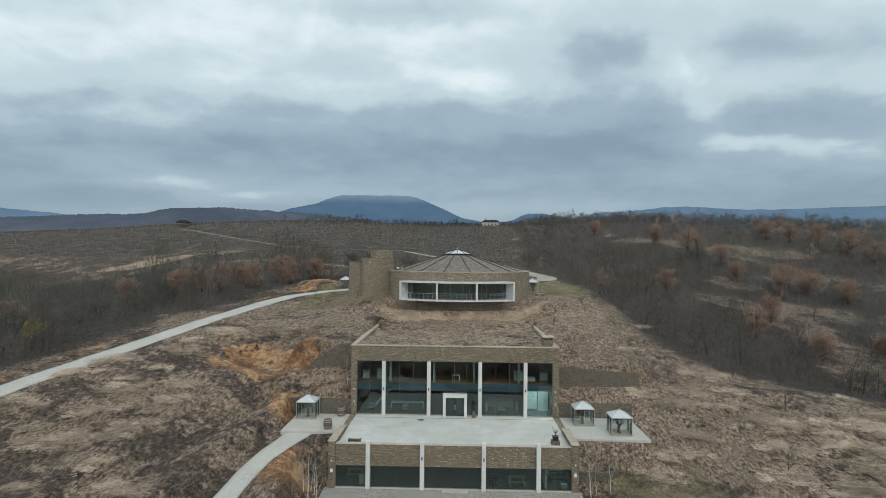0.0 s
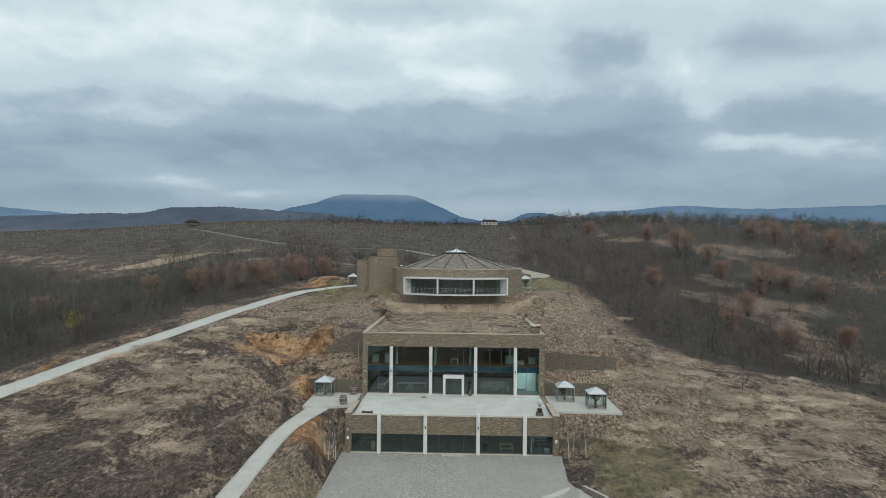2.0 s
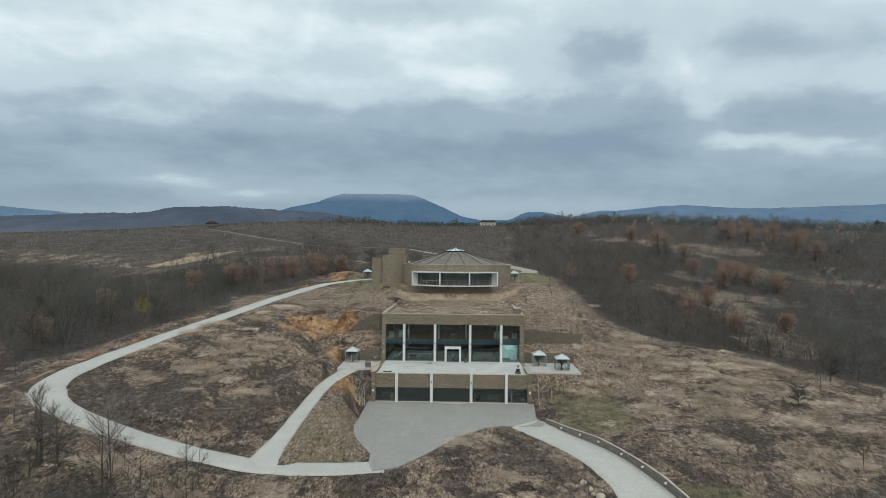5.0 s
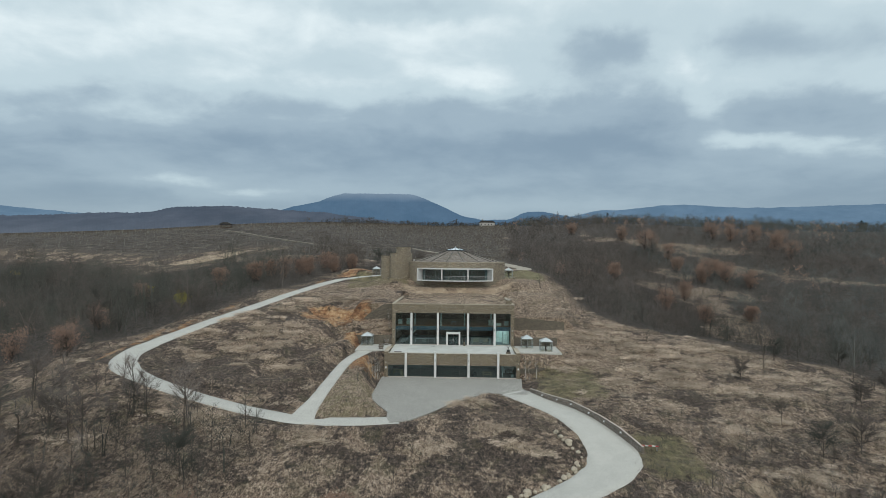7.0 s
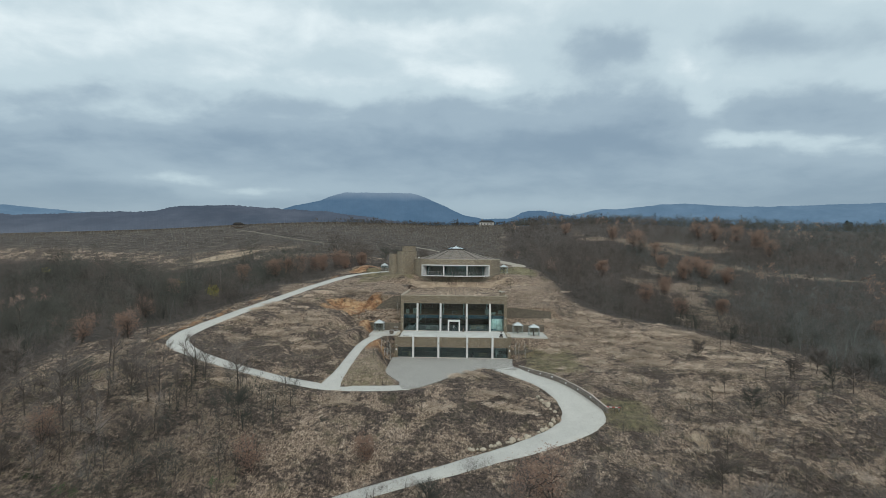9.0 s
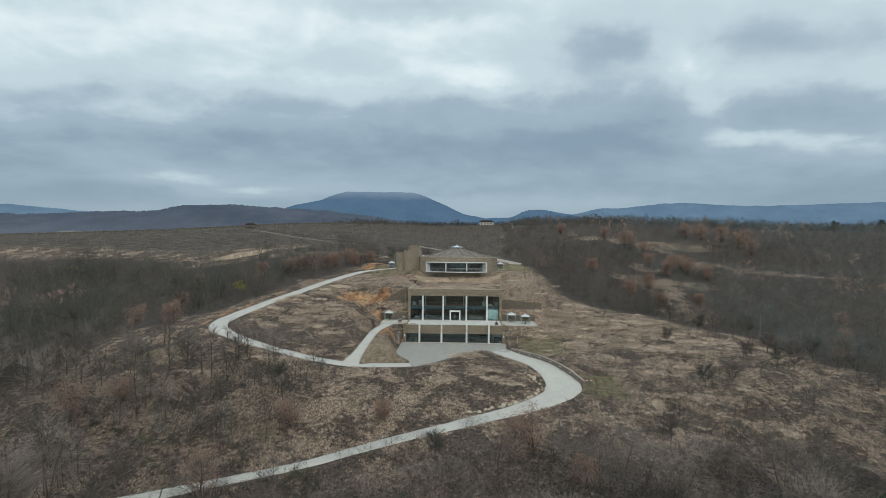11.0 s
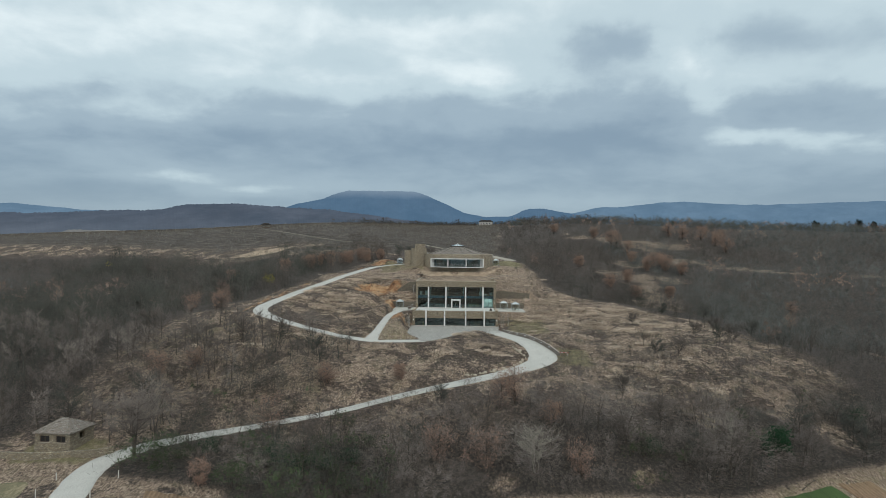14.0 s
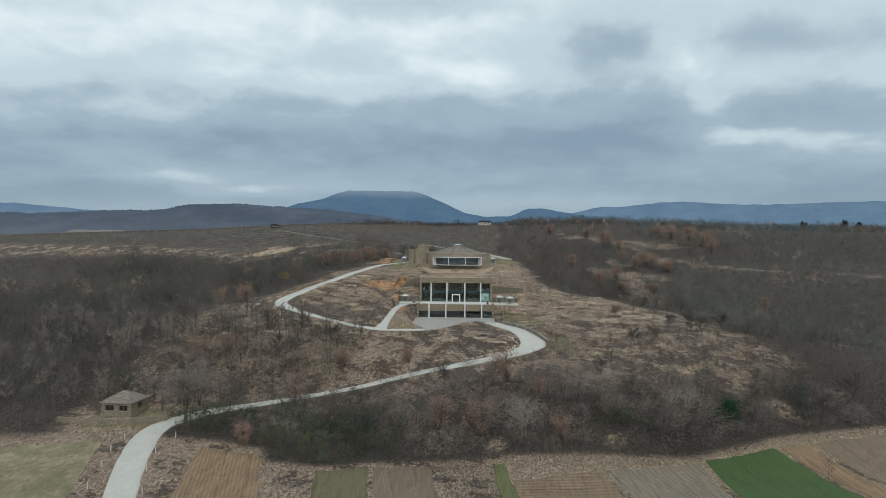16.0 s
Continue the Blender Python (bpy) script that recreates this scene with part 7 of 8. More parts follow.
def planted(name, templates, places, mats, label, category):
    """One joined mesh of many plants: templates of (corners, triangles, material numbers), places of x, y, size, turn."""
    places = np.asarray(places, float)
    z = ground(places[:, 0], places[:, 1])
    VV, FF, MM, TT, n = [], [], [], [], 0
    tones = np.random.default_rng(len(places)).uniform(-1, 1, len(places))
    pick = np.arange(len(places)) % len(templates)
    for k_, (V, F, M, *own) in enumerate(templates):
        q = places[pick == k_]
        zz = z[pick == k_]
        if not len(q):
            continue
        c, s = np.cos(q[:, 3])[:, None], np.sin(q[:, 3])[:, None]
        sz = q[:, 2][:, None]
        out = np.stack([q[:, :1] + sz * (V[None, :, 0] * c - V[None, :, 1] * s), q[:, 1:2] + sz * (V[None, :, 0] * s + V[None, :, 1] * c), zz[:, None] + sz * V[None, :, 2]], -1)
        VV.append(out.reshape(-1, 3))
        FF.append((F[None] + (np.arange(len(q)) * len(V))[:, None, None]).reshape(-1, 3) + n)
        MM.append(np.tile(M, len(q)))
        TT.append(np.repeat(tones[pick == k_], len(V)) + (np.tile(own[0], len(q)) if own else 0))
        n += len(q) * len(V)
    V, F, M = np.concatenate(VV).astype(np.float32), np.concatenate(FF).astype(np.int32), np.concatenate(MM).astype(np.int32)
    me = bpy.data.meshes.new(name)
    me.vertices.add(len(V))
    me.vertices.foreach_set("co", V.ravel())
    me.loops.add(F.size)
    me.loops.foreach_set("vertex_index", F.ravel())
    me.polygons.add(len(F))
    me.polygons.foreach_set("loop_start", np.arange(0, F.size, 3, dtype=np.int32))
    for m in mats:
        me.materials.append(m)
    me.polygons.foreach_set("material_index", M)
    me.update(calc_edges=True)
    me.attributes.new("tone", "FLOAT", "POINT").data.foreach_set("value", np.concatenate(TT).astype(np.float32))
    return tagged(new(name, me), label, category, kind="stuff")


def template(seed, h, leaves=0, leaf_size=0.22, **kw):
    (V, F), (tv, tf), tips = bare_tree(seed, h, **kw)
    F = triangles(F)
    VV, FF, MM = [V, tv], [F, tf + len(V)], [np.zeros(len(F)), np.ones(len(tf))]
    if leaves:
        rng = np.random.default_rng(seed + 77)
        lv, lf = clumps(rng, tips, 0.35 * h / 6, leaves, leaf_size)
        FF.append(lf + len(V) + len(tv))
        VV.append(lv)
        MM.append(np.full(len(lf), 2))
    return np.concatenate(VV), np.concatenate(FF), np.concatenate(MM)


def scatter(seed, x0, x1, y0, y1, spacing, density, jitter=0.9):
    """Places on a jittered lattice, kept by a density from 0 to 1."""
    rng = np.random.default_rng(seed)
    gx, gy = np.meshgrid(np.arange(x0, x1, spacing), np.arange(y0, y1, spacing))
    x = gx.ravel() + rng.uniform(-0.5, 0.5, gx.size) * spacing * jitter
    y = gy.ravel() + rng.uniform(-0.5, 0.5, gx.size) * spacing * jitter
    keep = rng.uniform(size=x.size) < density(x, y)
    x, y = x[keep], y[keep]
    return x, y, rng


def clear_of(x, y, gap=1.0):
    """True away from tracks, forecourt, platforms and buildings."""
    ok = np.ones(np.shape(x), bool)
    for key in ("upper", "path", "lower", "back"):
        t = TRACKS[key]
        d, u = off_line(t[::3], x, y)
        ok &= d > np.interp(u * 3, np.arange(len(t)), t[:, 2]) / 2 + gap
    ok &= off_polygon(YARD, x, y) > gap
    for b in (PLATFORM_LEFT, PLATFORM_RIGHT, (-12.7, 12.7, -12.5, 24)):
        ok &= off_box(*b, x, y) > min(gap, 0.8)
    ok &= np.hypot(x - ROTUNDA[0], y - ROTUNDA[1]) > 17
    ok &= np.hypot(x + 16, y - 37) > 6
    ok &= (np.hypot(x - 56.5, y + 82) > 3.5) & (off_box(53.5, 58, -95, -82, x, y) > 0)
    for _, corners, _, _ in PLOTS:
        ok &= off_polygon(corners, x, y) > 0.2
    ok &= off_box(-69.5, -62.4, -90.5, -83.5, x, y) > 1.0
    for x_, y_, *_ in PAVILIONS:
        ok &= np.hypot(x - x_, y - y_) > 2.2
    return ok


def thicket_template(seed, h, n, w, squat=1.0, leaves=0, leaf_size=0.25, stems=2, under=40, up=0.85):
    """A round-headed leafless tree for the woods: a few stems and a full head of fine upward twigs."""
    rng = np.random.default_rng(seed)
    pieces = []
    for s in range(stems):
        a = rng.uniform(0, 6.28)
        e = np.array([math.cos(a) * 0.16 * h, math.sin(a) * 0.16 * h, h * rng.uniform(0.6, 0.8)])
        pieces.append(tube([(0.05 * s, 0, -0.3), e * [0.3, 0.3, 0.5], e], [0.011 * h, 0.008 * h, 0.003 * h], 3))
    V, F = merge(pieces)
    F = triangles(F)
    # underwood about the foot, coloured dark for the shade beneath the crown
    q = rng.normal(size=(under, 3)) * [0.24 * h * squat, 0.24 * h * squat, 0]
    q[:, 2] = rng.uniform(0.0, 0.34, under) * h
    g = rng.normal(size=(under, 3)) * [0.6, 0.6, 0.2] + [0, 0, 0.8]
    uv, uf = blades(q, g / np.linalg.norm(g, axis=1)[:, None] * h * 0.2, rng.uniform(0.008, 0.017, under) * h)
    # boughs bearing the twigs, so that the head breaks into several tufts
    m = max(6, n // 16)
    v = rng.normal(size=(m, 3))
    v /= np.linalg.norm(v, axis=1)[:, None]
    c = v * (rng.uniform(0.25, 1.0, m) ** 0.4)[:, None] * [0.34 * h * squat, 0.34 * h * squat, 0.34 * h] + [0, 0, h * 0.53]
    c[:, 2] = np.maximum(c[:, 2], 0.12 * h)
    j = rng.integers(0, m, n)
    p = c[j] + rng.normal(size=(n, 3)) * 0.065 * h
    p[:, 2] = np.maximum(p[:, 2], 0.1)
    d = v[j] * [1.15 - 0.85 * up, 1.15 - 0.85 * up, 0.95 - 0.8 * up] + rng.normal(size=(n, 3)) * 0.36 + [0, 0, up]
    d = d / np.linalg.norm(d, axis=1)[:, None] * (h * rng.uniform(0.06, 0.19, n))[:, None]
    tv, tf = blades(p, d, w * rng.uniform(0.6, 1.3, n))
    own = rng.uniform(-0.95, 0.95, m)[j]
    TT = [np.zeros(len(V)), np.repeat(own, 3), np.zeros(len(uv))]
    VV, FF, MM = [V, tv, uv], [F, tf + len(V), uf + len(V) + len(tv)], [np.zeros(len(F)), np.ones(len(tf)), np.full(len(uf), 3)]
    if leaves:
        lv, lf = clumps(rng, p + d * 0.7, 0.05 * h, leaves, leaf_size)
        VV.append(lv), FF.append(lf + len(V) + len(tv) + len(uv)), MM.append(np.full(len(lf), 2)), TT.append(np.repeat(rng.uniform(-0.7, 0.7, len(lf)), 3))
    return np.concatenate(VV), np.concatenate(FF), np.concatenate(MM), np.concatenate(TT)


WOOD_T = [thicket_template(s, 6.0 + 0.7 * (s % 3), 400, 0.027, 0.98, under=26, up=0.65) for s in range(12)]
NEAR_T = [thicket_template(500 + s, 5.8 + 0.6 * (s % 3), 900, 0.022, 1.18, stems=2, up=0.25) for s in range(12)]
NEAR_BUSH_T = [thicket_template(550 + s, 3.0, 380, 0.022, 1.6, stems=2, up=0.25) for s in range(10)]
BUSH_T = [thicket_template(100 + s, 3.2, 205, 0.032, 1.6, stems=2, under=20, up=0.45) for s in range(10)]
RUST_T = [thicket_template(200 + s, 5.0, 120, 0.035, leaves=320, leaf_size=0.17) for s in range(6)]
SAPLING_T = [template(300 + s, 3.2, limbs=9, twigs=110, twig_w=0.022, spread=0.26, trunk_r=0.014) for s in range(5)]

x, y, rng = scatter(1, -190, 116, -102, 150, 3.5, lambda a, b: woods(a, b) * np.where(a > 0, 0.95, 0.9))
ok = clear_of(x, y, 1.6) & (vineyard(x, y) < 0.3)
x, y = x[ok], y[ok]
size = np.where(rng.uniform(size=len(x)) < 0.3, rng.uniform(1.2, 1.6, len(x)), rng.uniform(0.55, 1.1, len(x))) * np.where((y < -72) & (x > -40), 1.12, np.where(x > 20, 0.9, 1.0)) * (1 + 0.3 * waves(x, y, 12, 74))
kind = rng.uniform(size=len(x)) + 0.3 * waves(x, y, 14, 71) + 0.6 * np.exp(-(((x + 165) / 28) ** 2 + ((y - 45) / 22) ** 2))
turn = rng.uniform(0, 6.28, len(x))
tall, bush = kind < 0.5, (kind >= 0.5) & (kind < 1.17)
tone = waves(x, y, 34, 72) + 0.5 * waves(x, y, 11, 73) + np.where((x < -50) & (y > -40), 0.85, 0.0) - np.where((x > 20) & (x < 84) & (y > 0), 0.8, 0.0)
tone = tone - np.where((x > 12) & (y < -40), 0.55, 0.0)
beyond = (x > 78) & (y > -30)
P = np.column_stack([x, y, size, turn])
close = (y < -62) & (x > -62) & (x < 90)
planted("near_woodland", NEAR_T, P[tall & close & (tone < 0.2)], [BARK, TWIG, RUST, SHADE_UNDERWOOD], "leafless brown winter wood at the hill's foot", "woodland")
planted("near_grey_woodland", NEAR_T, P[tall & close & (tone >= 0.2)], [BARK, TWIG_GREY, RUST, SHADE_UNDERWOOD], "leafless grey winter wood at the hill's foot", "woodland")
planted("near_thicket", NEAR_BUSH_T, P[bush & close & (tone < 0.1)], [BARK, TWIG, RUST, SHADE_UNDERWOOD], "fine-twigged leafless thicket at the hill's foot", "thicket")
planted("near_grey_thicket", NEAR_BUSH_T, P[bush & close & (tone >= 0.1)], [BARK, TWIG_GREY, RUST, SHADE_UNDERWOOD], "fine-twigged grey thicket at the hill's foot", "thicket")
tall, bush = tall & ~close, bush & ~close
planted("bare_woodland", WOOD_T, P[tall & (tone < 0.2) & ~beyond], [TWIG_DARK, TWIG_DARK, RUST, SHADE_UNDERWOOD], "leafless grey-brown winter wood on the slopes", "woodland")
planted("grey_woodland", WOOD_T, P[tall & (tone >= 0.2) & ~beyond], [TWIG_GREY, TWIG_GREY, RUST, SHADE_UNDERWOOD], "leafless greyish winter wood on the slopes", "woodland")
planted("valley_woodland", WOOD_T, P[tall & beyond], [TWIG_HAZED, TWIG_HAZED, RUST, SHADE_UNDERWOOD], "leafless wood in the side valley, tinted blue-grey as by haze", "woodland")
planted("thicket", BUSH_T, P[bush & (tone < 0.1) & ~beyond], [TWIG_DARK, TWIG_DARK, RUST, SHADE_UNDERWOOD], "dense leafless thicket of shrubs", "thicket")
planted("grey_thicket", BUSH_T, P[bush & (tone >= 0.1) & ~beyond], [TWIG_GREY, TWIG_GREY, RUST, SHADE_UNDERWOOD], "dense grey leafless thicket of shrubs", "thicket")
planted("valley_thicket", BUSH_T, P[bush & beyond], [TWIG_HAZED, TWIG_HAZED, RUST, SHADE_UNDERWOOD], "leafless thicket in the side valley, tinted blue-grey as by haze", "thicket")
planted("oak_scrub", RUST_T, np.column_stack([x, y, size * 0.9, turn])[kind >= 1.17], [TWIG, TWIG, RUST, SHADE_UNDERWOOD], "young oaks still holding withered russet leaves", "scrub")

x3, y3, _ = scatter(17, -320, -190, -70, 150, 5.4, lambda a, b: woods(a, b) * 0.9)
x, y, rng = scatter(2, 12, 420, 150, 430, 5.2, lambda a, b: woods(a, b) * 0.95)
x2, y2, _ = scatter(8, 116, 330, -40, 150, 4.8, lambda a, b: woods(a, b) * 0.95)
x, y = np.concatenate([x, x2, x3]), np.concatenate([y, y2, y3])
ok = (x < 168 + 0.9 * (y + 40)) & (x > -112 - 0.87 * (y + 80)) | (rng.uniform(size=len(x)) < 0.35)
x, y = x[ok], y[ok]
P = np.column_stack([x, y, rng.uniform(0.5, 1.25, len(x)) * (1 + 0.25 * waves(x, y, 15, 76)), rng.uniform(0, 6.28, len(x))])
kind = rng.uniform(size=len(x)) + 0.35 * waves(x, y, 30, 75) + 0.5 * np.exp(-(((x + 190) / 28) ** 2 + ((y - 50) / 26) ** 2)) + 0.35 * np.exp(-(((x - 150) / 45) ** 2 + ((y - 175) / 16) ** 2))
FAR_T = [thicket_template(400 + s, 6.5, 108, 0.10, 1.2, stems=1, under=9, up=0.5) for s in range(10)]
FAR_RUST_T = [thicket_template(450 + s, 6.5, 50, 0.07, 1.1, leaves=190, leaf_size=0.27, stems=1, under=10) for s in range(5)]
tone = waves(x, y, 60, 72) + 0.6 * waves(x, y, 18, 73) + 0.5 * smooth_step(95, 115, x) * smooth_step(150, 130, y)
ridge = y > 215
planted("far_wood", FAR_T, P[(kind < 1.05) & (tone > -0.15) & ~ridge], [TWIG_HAZED, TWIG_HAZED, RUST, SHADE_UNDERWOOD], "far leafless wood covering the hill, greyed as by haze", "woodland")
planted("ridge_wood", FAR_T, P[(kind < 1.05) & (tone > -0.15) & ridge], [TWIG_GREY, TWIG_GREY, RUST, SHADE_UNDERWOOD], "dark leafless wood along the far ridge", "woodland")
planted("far_brown_wood", FAR_T, P[(kind < 1.05) & (tone <= -0.15)], [TWIG_DARK, TWIG_DARK, RUST, SHADE_UNDERWOOD], "far brown leafless wood covering the hill", "woodland")
planted("far_oak_wood", FAR_RUST_T, P[kind >= 1.05], [TWIG, TWIG, RUST, SHADE_UNDERWOOD], "far oaks with russet leaves among the wood", "woodland")
CREST_X, CREST_Y = [-170, -131, -100, -75, -45, -5, 28, 42, 72, 104, 138], [220, 210, 213, 247, 290, 355, 386, 378, 284, 258, 255]
CREST_T = [thicket_template(480 + q, 6.5, 70, 0.30, 1.15, stems=2, under=50, up=0.6) for q in range(8)]
x, y, rng = scatter(3, -165, 120, 205, 415, 2.2, lambda a, b: smooth_step(9, 5, np.abs(b - 7 - np.interp(a, CREST_X, CREST_Y))) * smooth_step(-96, -52, a) * (0.3 + 0.7 * (waves(a, b, 16, 77) > -0.2)) * (np.hypot(a - 24.5, b - 384) > 8))
planted("crest_trees", CREST_T, np.column_stack([x, y, rng.uniform(0.35, 0.72, len(x)) * np.where(rng.uniform(size=len(x)) > 0.96, 1.6, 1.0), rng.uniform(0, 6.28, len(x))]), [BARK, SHADE_UNDERWOOD, RUST, SHADE_UNDERWOOD], "line of bare trees along the vineyard crest", "trees")

# the open slope: saplings, brush and tufts of straw
def open_slope(a, b):
    return (1 - woods(a, b)) * smooth_step(-98, -90, b) * smooth_step(60, 50, b)


x, y, rng = scatter(4, -62, 100, -92, 55, 4.4, lambda a, b: open_slope(a, b) * (0.10 + 0.16 * smooth_step(-40, -60, b) + 0.12 * smooth_step(35, 60, a) + 0.45 * smooth_step(-26, -44, b) * smooth_step(24, 40, a)))
ok = clear_of(x, y, 1.2)
x, y = x[ok], y[ok]
planted("saplings", SAPLING_T, np.column_stack([x, y, rng.uniform(0.35, 1.15, len(x)) * np.where(x > 22, 1.35, 1.0), rng.uniform(0, 6.28, len(x))]), [BARK, TWIG_GREY, RUST, SHADE_UNDERWOOD], "scattered thin leafless saplings on the slope", "saplings")


def tuft(seed, n, h, r, lean=0.5):
    rng = np.random.default_rng(seed)
    a, d = rng.uniform(0, 6.28, n), r * np.sqrt(rng.uniform(0, 1, n))
    p = np.column_stack([d * np.cos(a), d * np.sin(a), np.full(n, -0.04)])
    v = np.column_stack([rng.normal(0, lean, n) + 0.25, rng.normal(0, lean, n) - 0.2, np.ones(n)])
    V, F = blades(p, v / np.linalg.norm(v, axis=1)[:, None] * (h * rng.uniform(0.6, 1.2, n))[:, None], rng.uniform(0.018, 0.04, n))
    return V, F, np.zeros(len(F))


def straw_zone(a, b):
    n = 0.62 * waves(a, b, 6.0, 81) + 0.38 * waves(a, b, 2.4, 82) + 0.25 * smooth_step(20, 50, a)
    return open_slope(a, b) * smooth_step(0.02, 0.35, n)


def brush_zone(a, b):
    n = 0.6 * waves(a, b, 7.0, 83) + 0.4 * waves(a, b, 2.6, 84)
    return open_slope(a, b) * smooth_step(-0.25, 0.25, n) * 0.9


TUFT_T = [tuft(s, 30, 0.6, 0.6, 1.5) for s in range(10)]
HEATH_T = [tuft(50 + s, 22, 0.42, 0.6, 1.1) for s in range(10)]
x, y, rng = scatter(5, -62, 100, -95, 55, 0.8, lambda a, b: straw_zone(a, b) * 0.8)
ok = clear_of(x, y, 0.4)
x, y = x[ok], y[ok]
planted("dry_grass", TUFT_T, np.column_stack([x, y, rng.uniform(0.5, 1.05, len(x)), rng.uniform(0, 6.28, len(x))]), [STRAW_DULL], "tufts of dull dead straw grass", "grass")
x, y, rng = scatter(6, -62, 100, -95, 55, 0.9, lambda a, b: brush_zone(a, b) * 0.8)
ok = clear_of(x, y, 0.4)
x, y = x[ok], y[ok]
planted("dead_brush", HEATH_T, np.column_stack([x, y, rng.uniform(0.6, 1.5, len(x)), rng.uniform(0, 6.28, len(x))]), [BRUSH], "low dark dead brush and bramble", "brush")

# pale mats of fallen straw
def straw_mat(seed, n=340):
    rng = np.random.default_rng(seed)
    hubs = rng.normal(size=(11, 2)) * 0.7
    k_ = rng.integers(0, 11, n)
    a = rng.uniform(-2.1, -0.6, 11)[k_] + rng.normal(0, 0.4, n)
    p = np.column_stack([hubs[k_] + rng.normal(size=(n, 2)) * 0.26, rng.uniform(0.0, 0.3, n)])
    d = np.column_stack([np.cos(a), np.sin(a), rng.uniform(-0.25, 0.5, n)]) * rng.uniform(0.3, 0.65, n)[:, None]
    V, F = blades(p, d, rng.uniform(0.02, 0.042, n))
    return V, F, np.zeros(len(F))


MATS = [(x_, y_, 1.25) for x_, y_ in MAT_SPOTS]
x, y, rng = scatter(15, -58, 90, -60, 40, 5.2, lambda a, b: open_slope(a, b) * (0.30 + 0.25 * smooth_step(15, 40, a)) * smooth_step(-0.2, 0.4, waves(a, b, 13, 89)))
ok = clear_of(x, y, 1.6)
few = np.array([(a, b, c) for a, b, c in zip(x[ok], y[ok], rng.uniform(0.6, 1.2, ok.sum()))])
MATS = np.concatenate([np.array(MATS) + np.column_stack([rng.normal(size=(len(MATS), 2)) * [1.6, 0.9], np.zeros(len(MATS))]) for _ in range(5)] + [few + np.column_stack([rng.normal(size=(len(few), 2)) * 0.8, np.zeros(len(few))]) for _ in range(2)])
planted("straw_mats", [straw_mat(900 + s) for s in range(10)], np.column_stack([MATS, rng.uniform(-0.5, 0.5, len(MATS))]), [STRAW], "pale mats of fallen straw grass on the slope", "grass")
# straw along the edges of the plots
x, y, rng = scatter(16, -66, 112, -116, -66, 0.9, lambda a, b: 0.75 * (np.minimum.reduce([np.abs(off_polygon(c, a, b) - 0.7) for _, c, _, _ in PLOTS]) < 0.9) * smooth_step(-0.5, 0.3, waves(a, b, 5, 90)))
ok = np.min([off_polygon(c, x, y) for _, c, _, _ in PLOTS], axis=0) > -0.1
planted("margin_grass", TUFT_T, np.column_stack([x, y, rng.uniform(0.4, 0.9, len(x)), rng.uniform(0, 6.28, len(x))])[ok], [STRAW_DULL], "dry grass along the margins of the plots", "grass")

# roof growth
x, y, rng = scatter(7, -11.7, 11.7, 0.7, 22.5, 0.8, lambda a, b: 0.35 + 0.5 * (waves(a, b, 3.0, 85) > 0))
P = np.column_stack([x, y, rng.uniform(0.3, 0.75, len(x)), rng.uniform(0, 6.28, len(x))])
V, F, M = TUFT_T[0]
VV, FF = [], []
for n, (px, py, s, a) in enumerate(P):
    c, sn = math.cos(a), math.sin(a)
    V = TUFT_T[n % 10][0]
    VV.append(np.column_stack([px + s * (V[:, 0] * c - V[:, 1] * sn), py + s * (V[:, 0] * sn + V[:, 1] * c), 8.18 + 0.75 * smooth_step(17, 23.4, py) + 0.1 * smooth_step(5, 20, py) + s * V[:, 2]]))
    FF.append(F + n * len(V))
tagged(new("roof_grass", mesh_from("roof_grass", np.concatenate(VV), np.concatenate(FF), [BRUSH, STRAW], (np.repeat(waves(P[:, 0], P[:, 1], 2.5, 86) > -0.45, 30)).astype(int))), "dead grass and brush on the earth roof", "grass", kind="stuff")

# vineyard rows and their stakes
rng = np.random.default_rng(91)
px, py = [], []
for r in range(78):
    y0 = 104 + r * 4.2
    xs_ = np.arange(-330, 60, 1.5 + r * 0.012)
    ys_ = y0 + 0.10 * (xs_ + 40) + 0.0006 * (xs_ + 40) ** 2
    keep = (vineyard(xs_, ys_) > 0.5) & (rng.uniform(size=len(xs_)) < 0.9)
    px.append(xs_[keep]), py.append(ys_[keep])
px, py = np.concatenate(px), np.concatenate(py)
tv = off_line(TRACKS["vine"][::3], px, py)[0] > 3.5
px, py = px[tv] + rng.uniform(-0.3, 0.3, tv.sum()), py[tv] + rng.uniform(-0.15, 0.15, tv.sum())
VINE_T = []
for s in range(6):
    r = np.random.default_rng(500 + s)
    p = np.column_stack([r.uniform(-0.9, 0.9, 6), r.uniform(-0.1, 0.1, 6), np.append(np.zeros(2), r.uniform(0.5, 0.95, 4))])
    d = np.column_stack([np.append(r.uniform(-0.15, 0.15, 2), r.uniform(0.8, 1.3, 4) * r.choice([-1, 1], 4)), r.uniform(-0.1, 0.1, 6), np.append([1.0, 0.9], r.uniform(-0.1, 0.4, 4))])
    V, F = blades(p, d, np.append([0.1, 0.1], np.full(4, 0.24)))
    VINE_T.append((V, F, np.zeros(len(F))))
planted("vineyard_rows", VINE_T, np.column_stack([px, py, np.full(len(px), 1.0), np.full(len(px), 0.1)]), [VINE], "long rows of pruned leafless vines", "vineyard")
pick = (np.arange(len(px)) % 4 == 0) | (rng.uniform(size=len(px)) < 0.05)
V, F = tube([(0, 0, 0), (0, 0, 1.45)], [0.06, 0.05], 3)
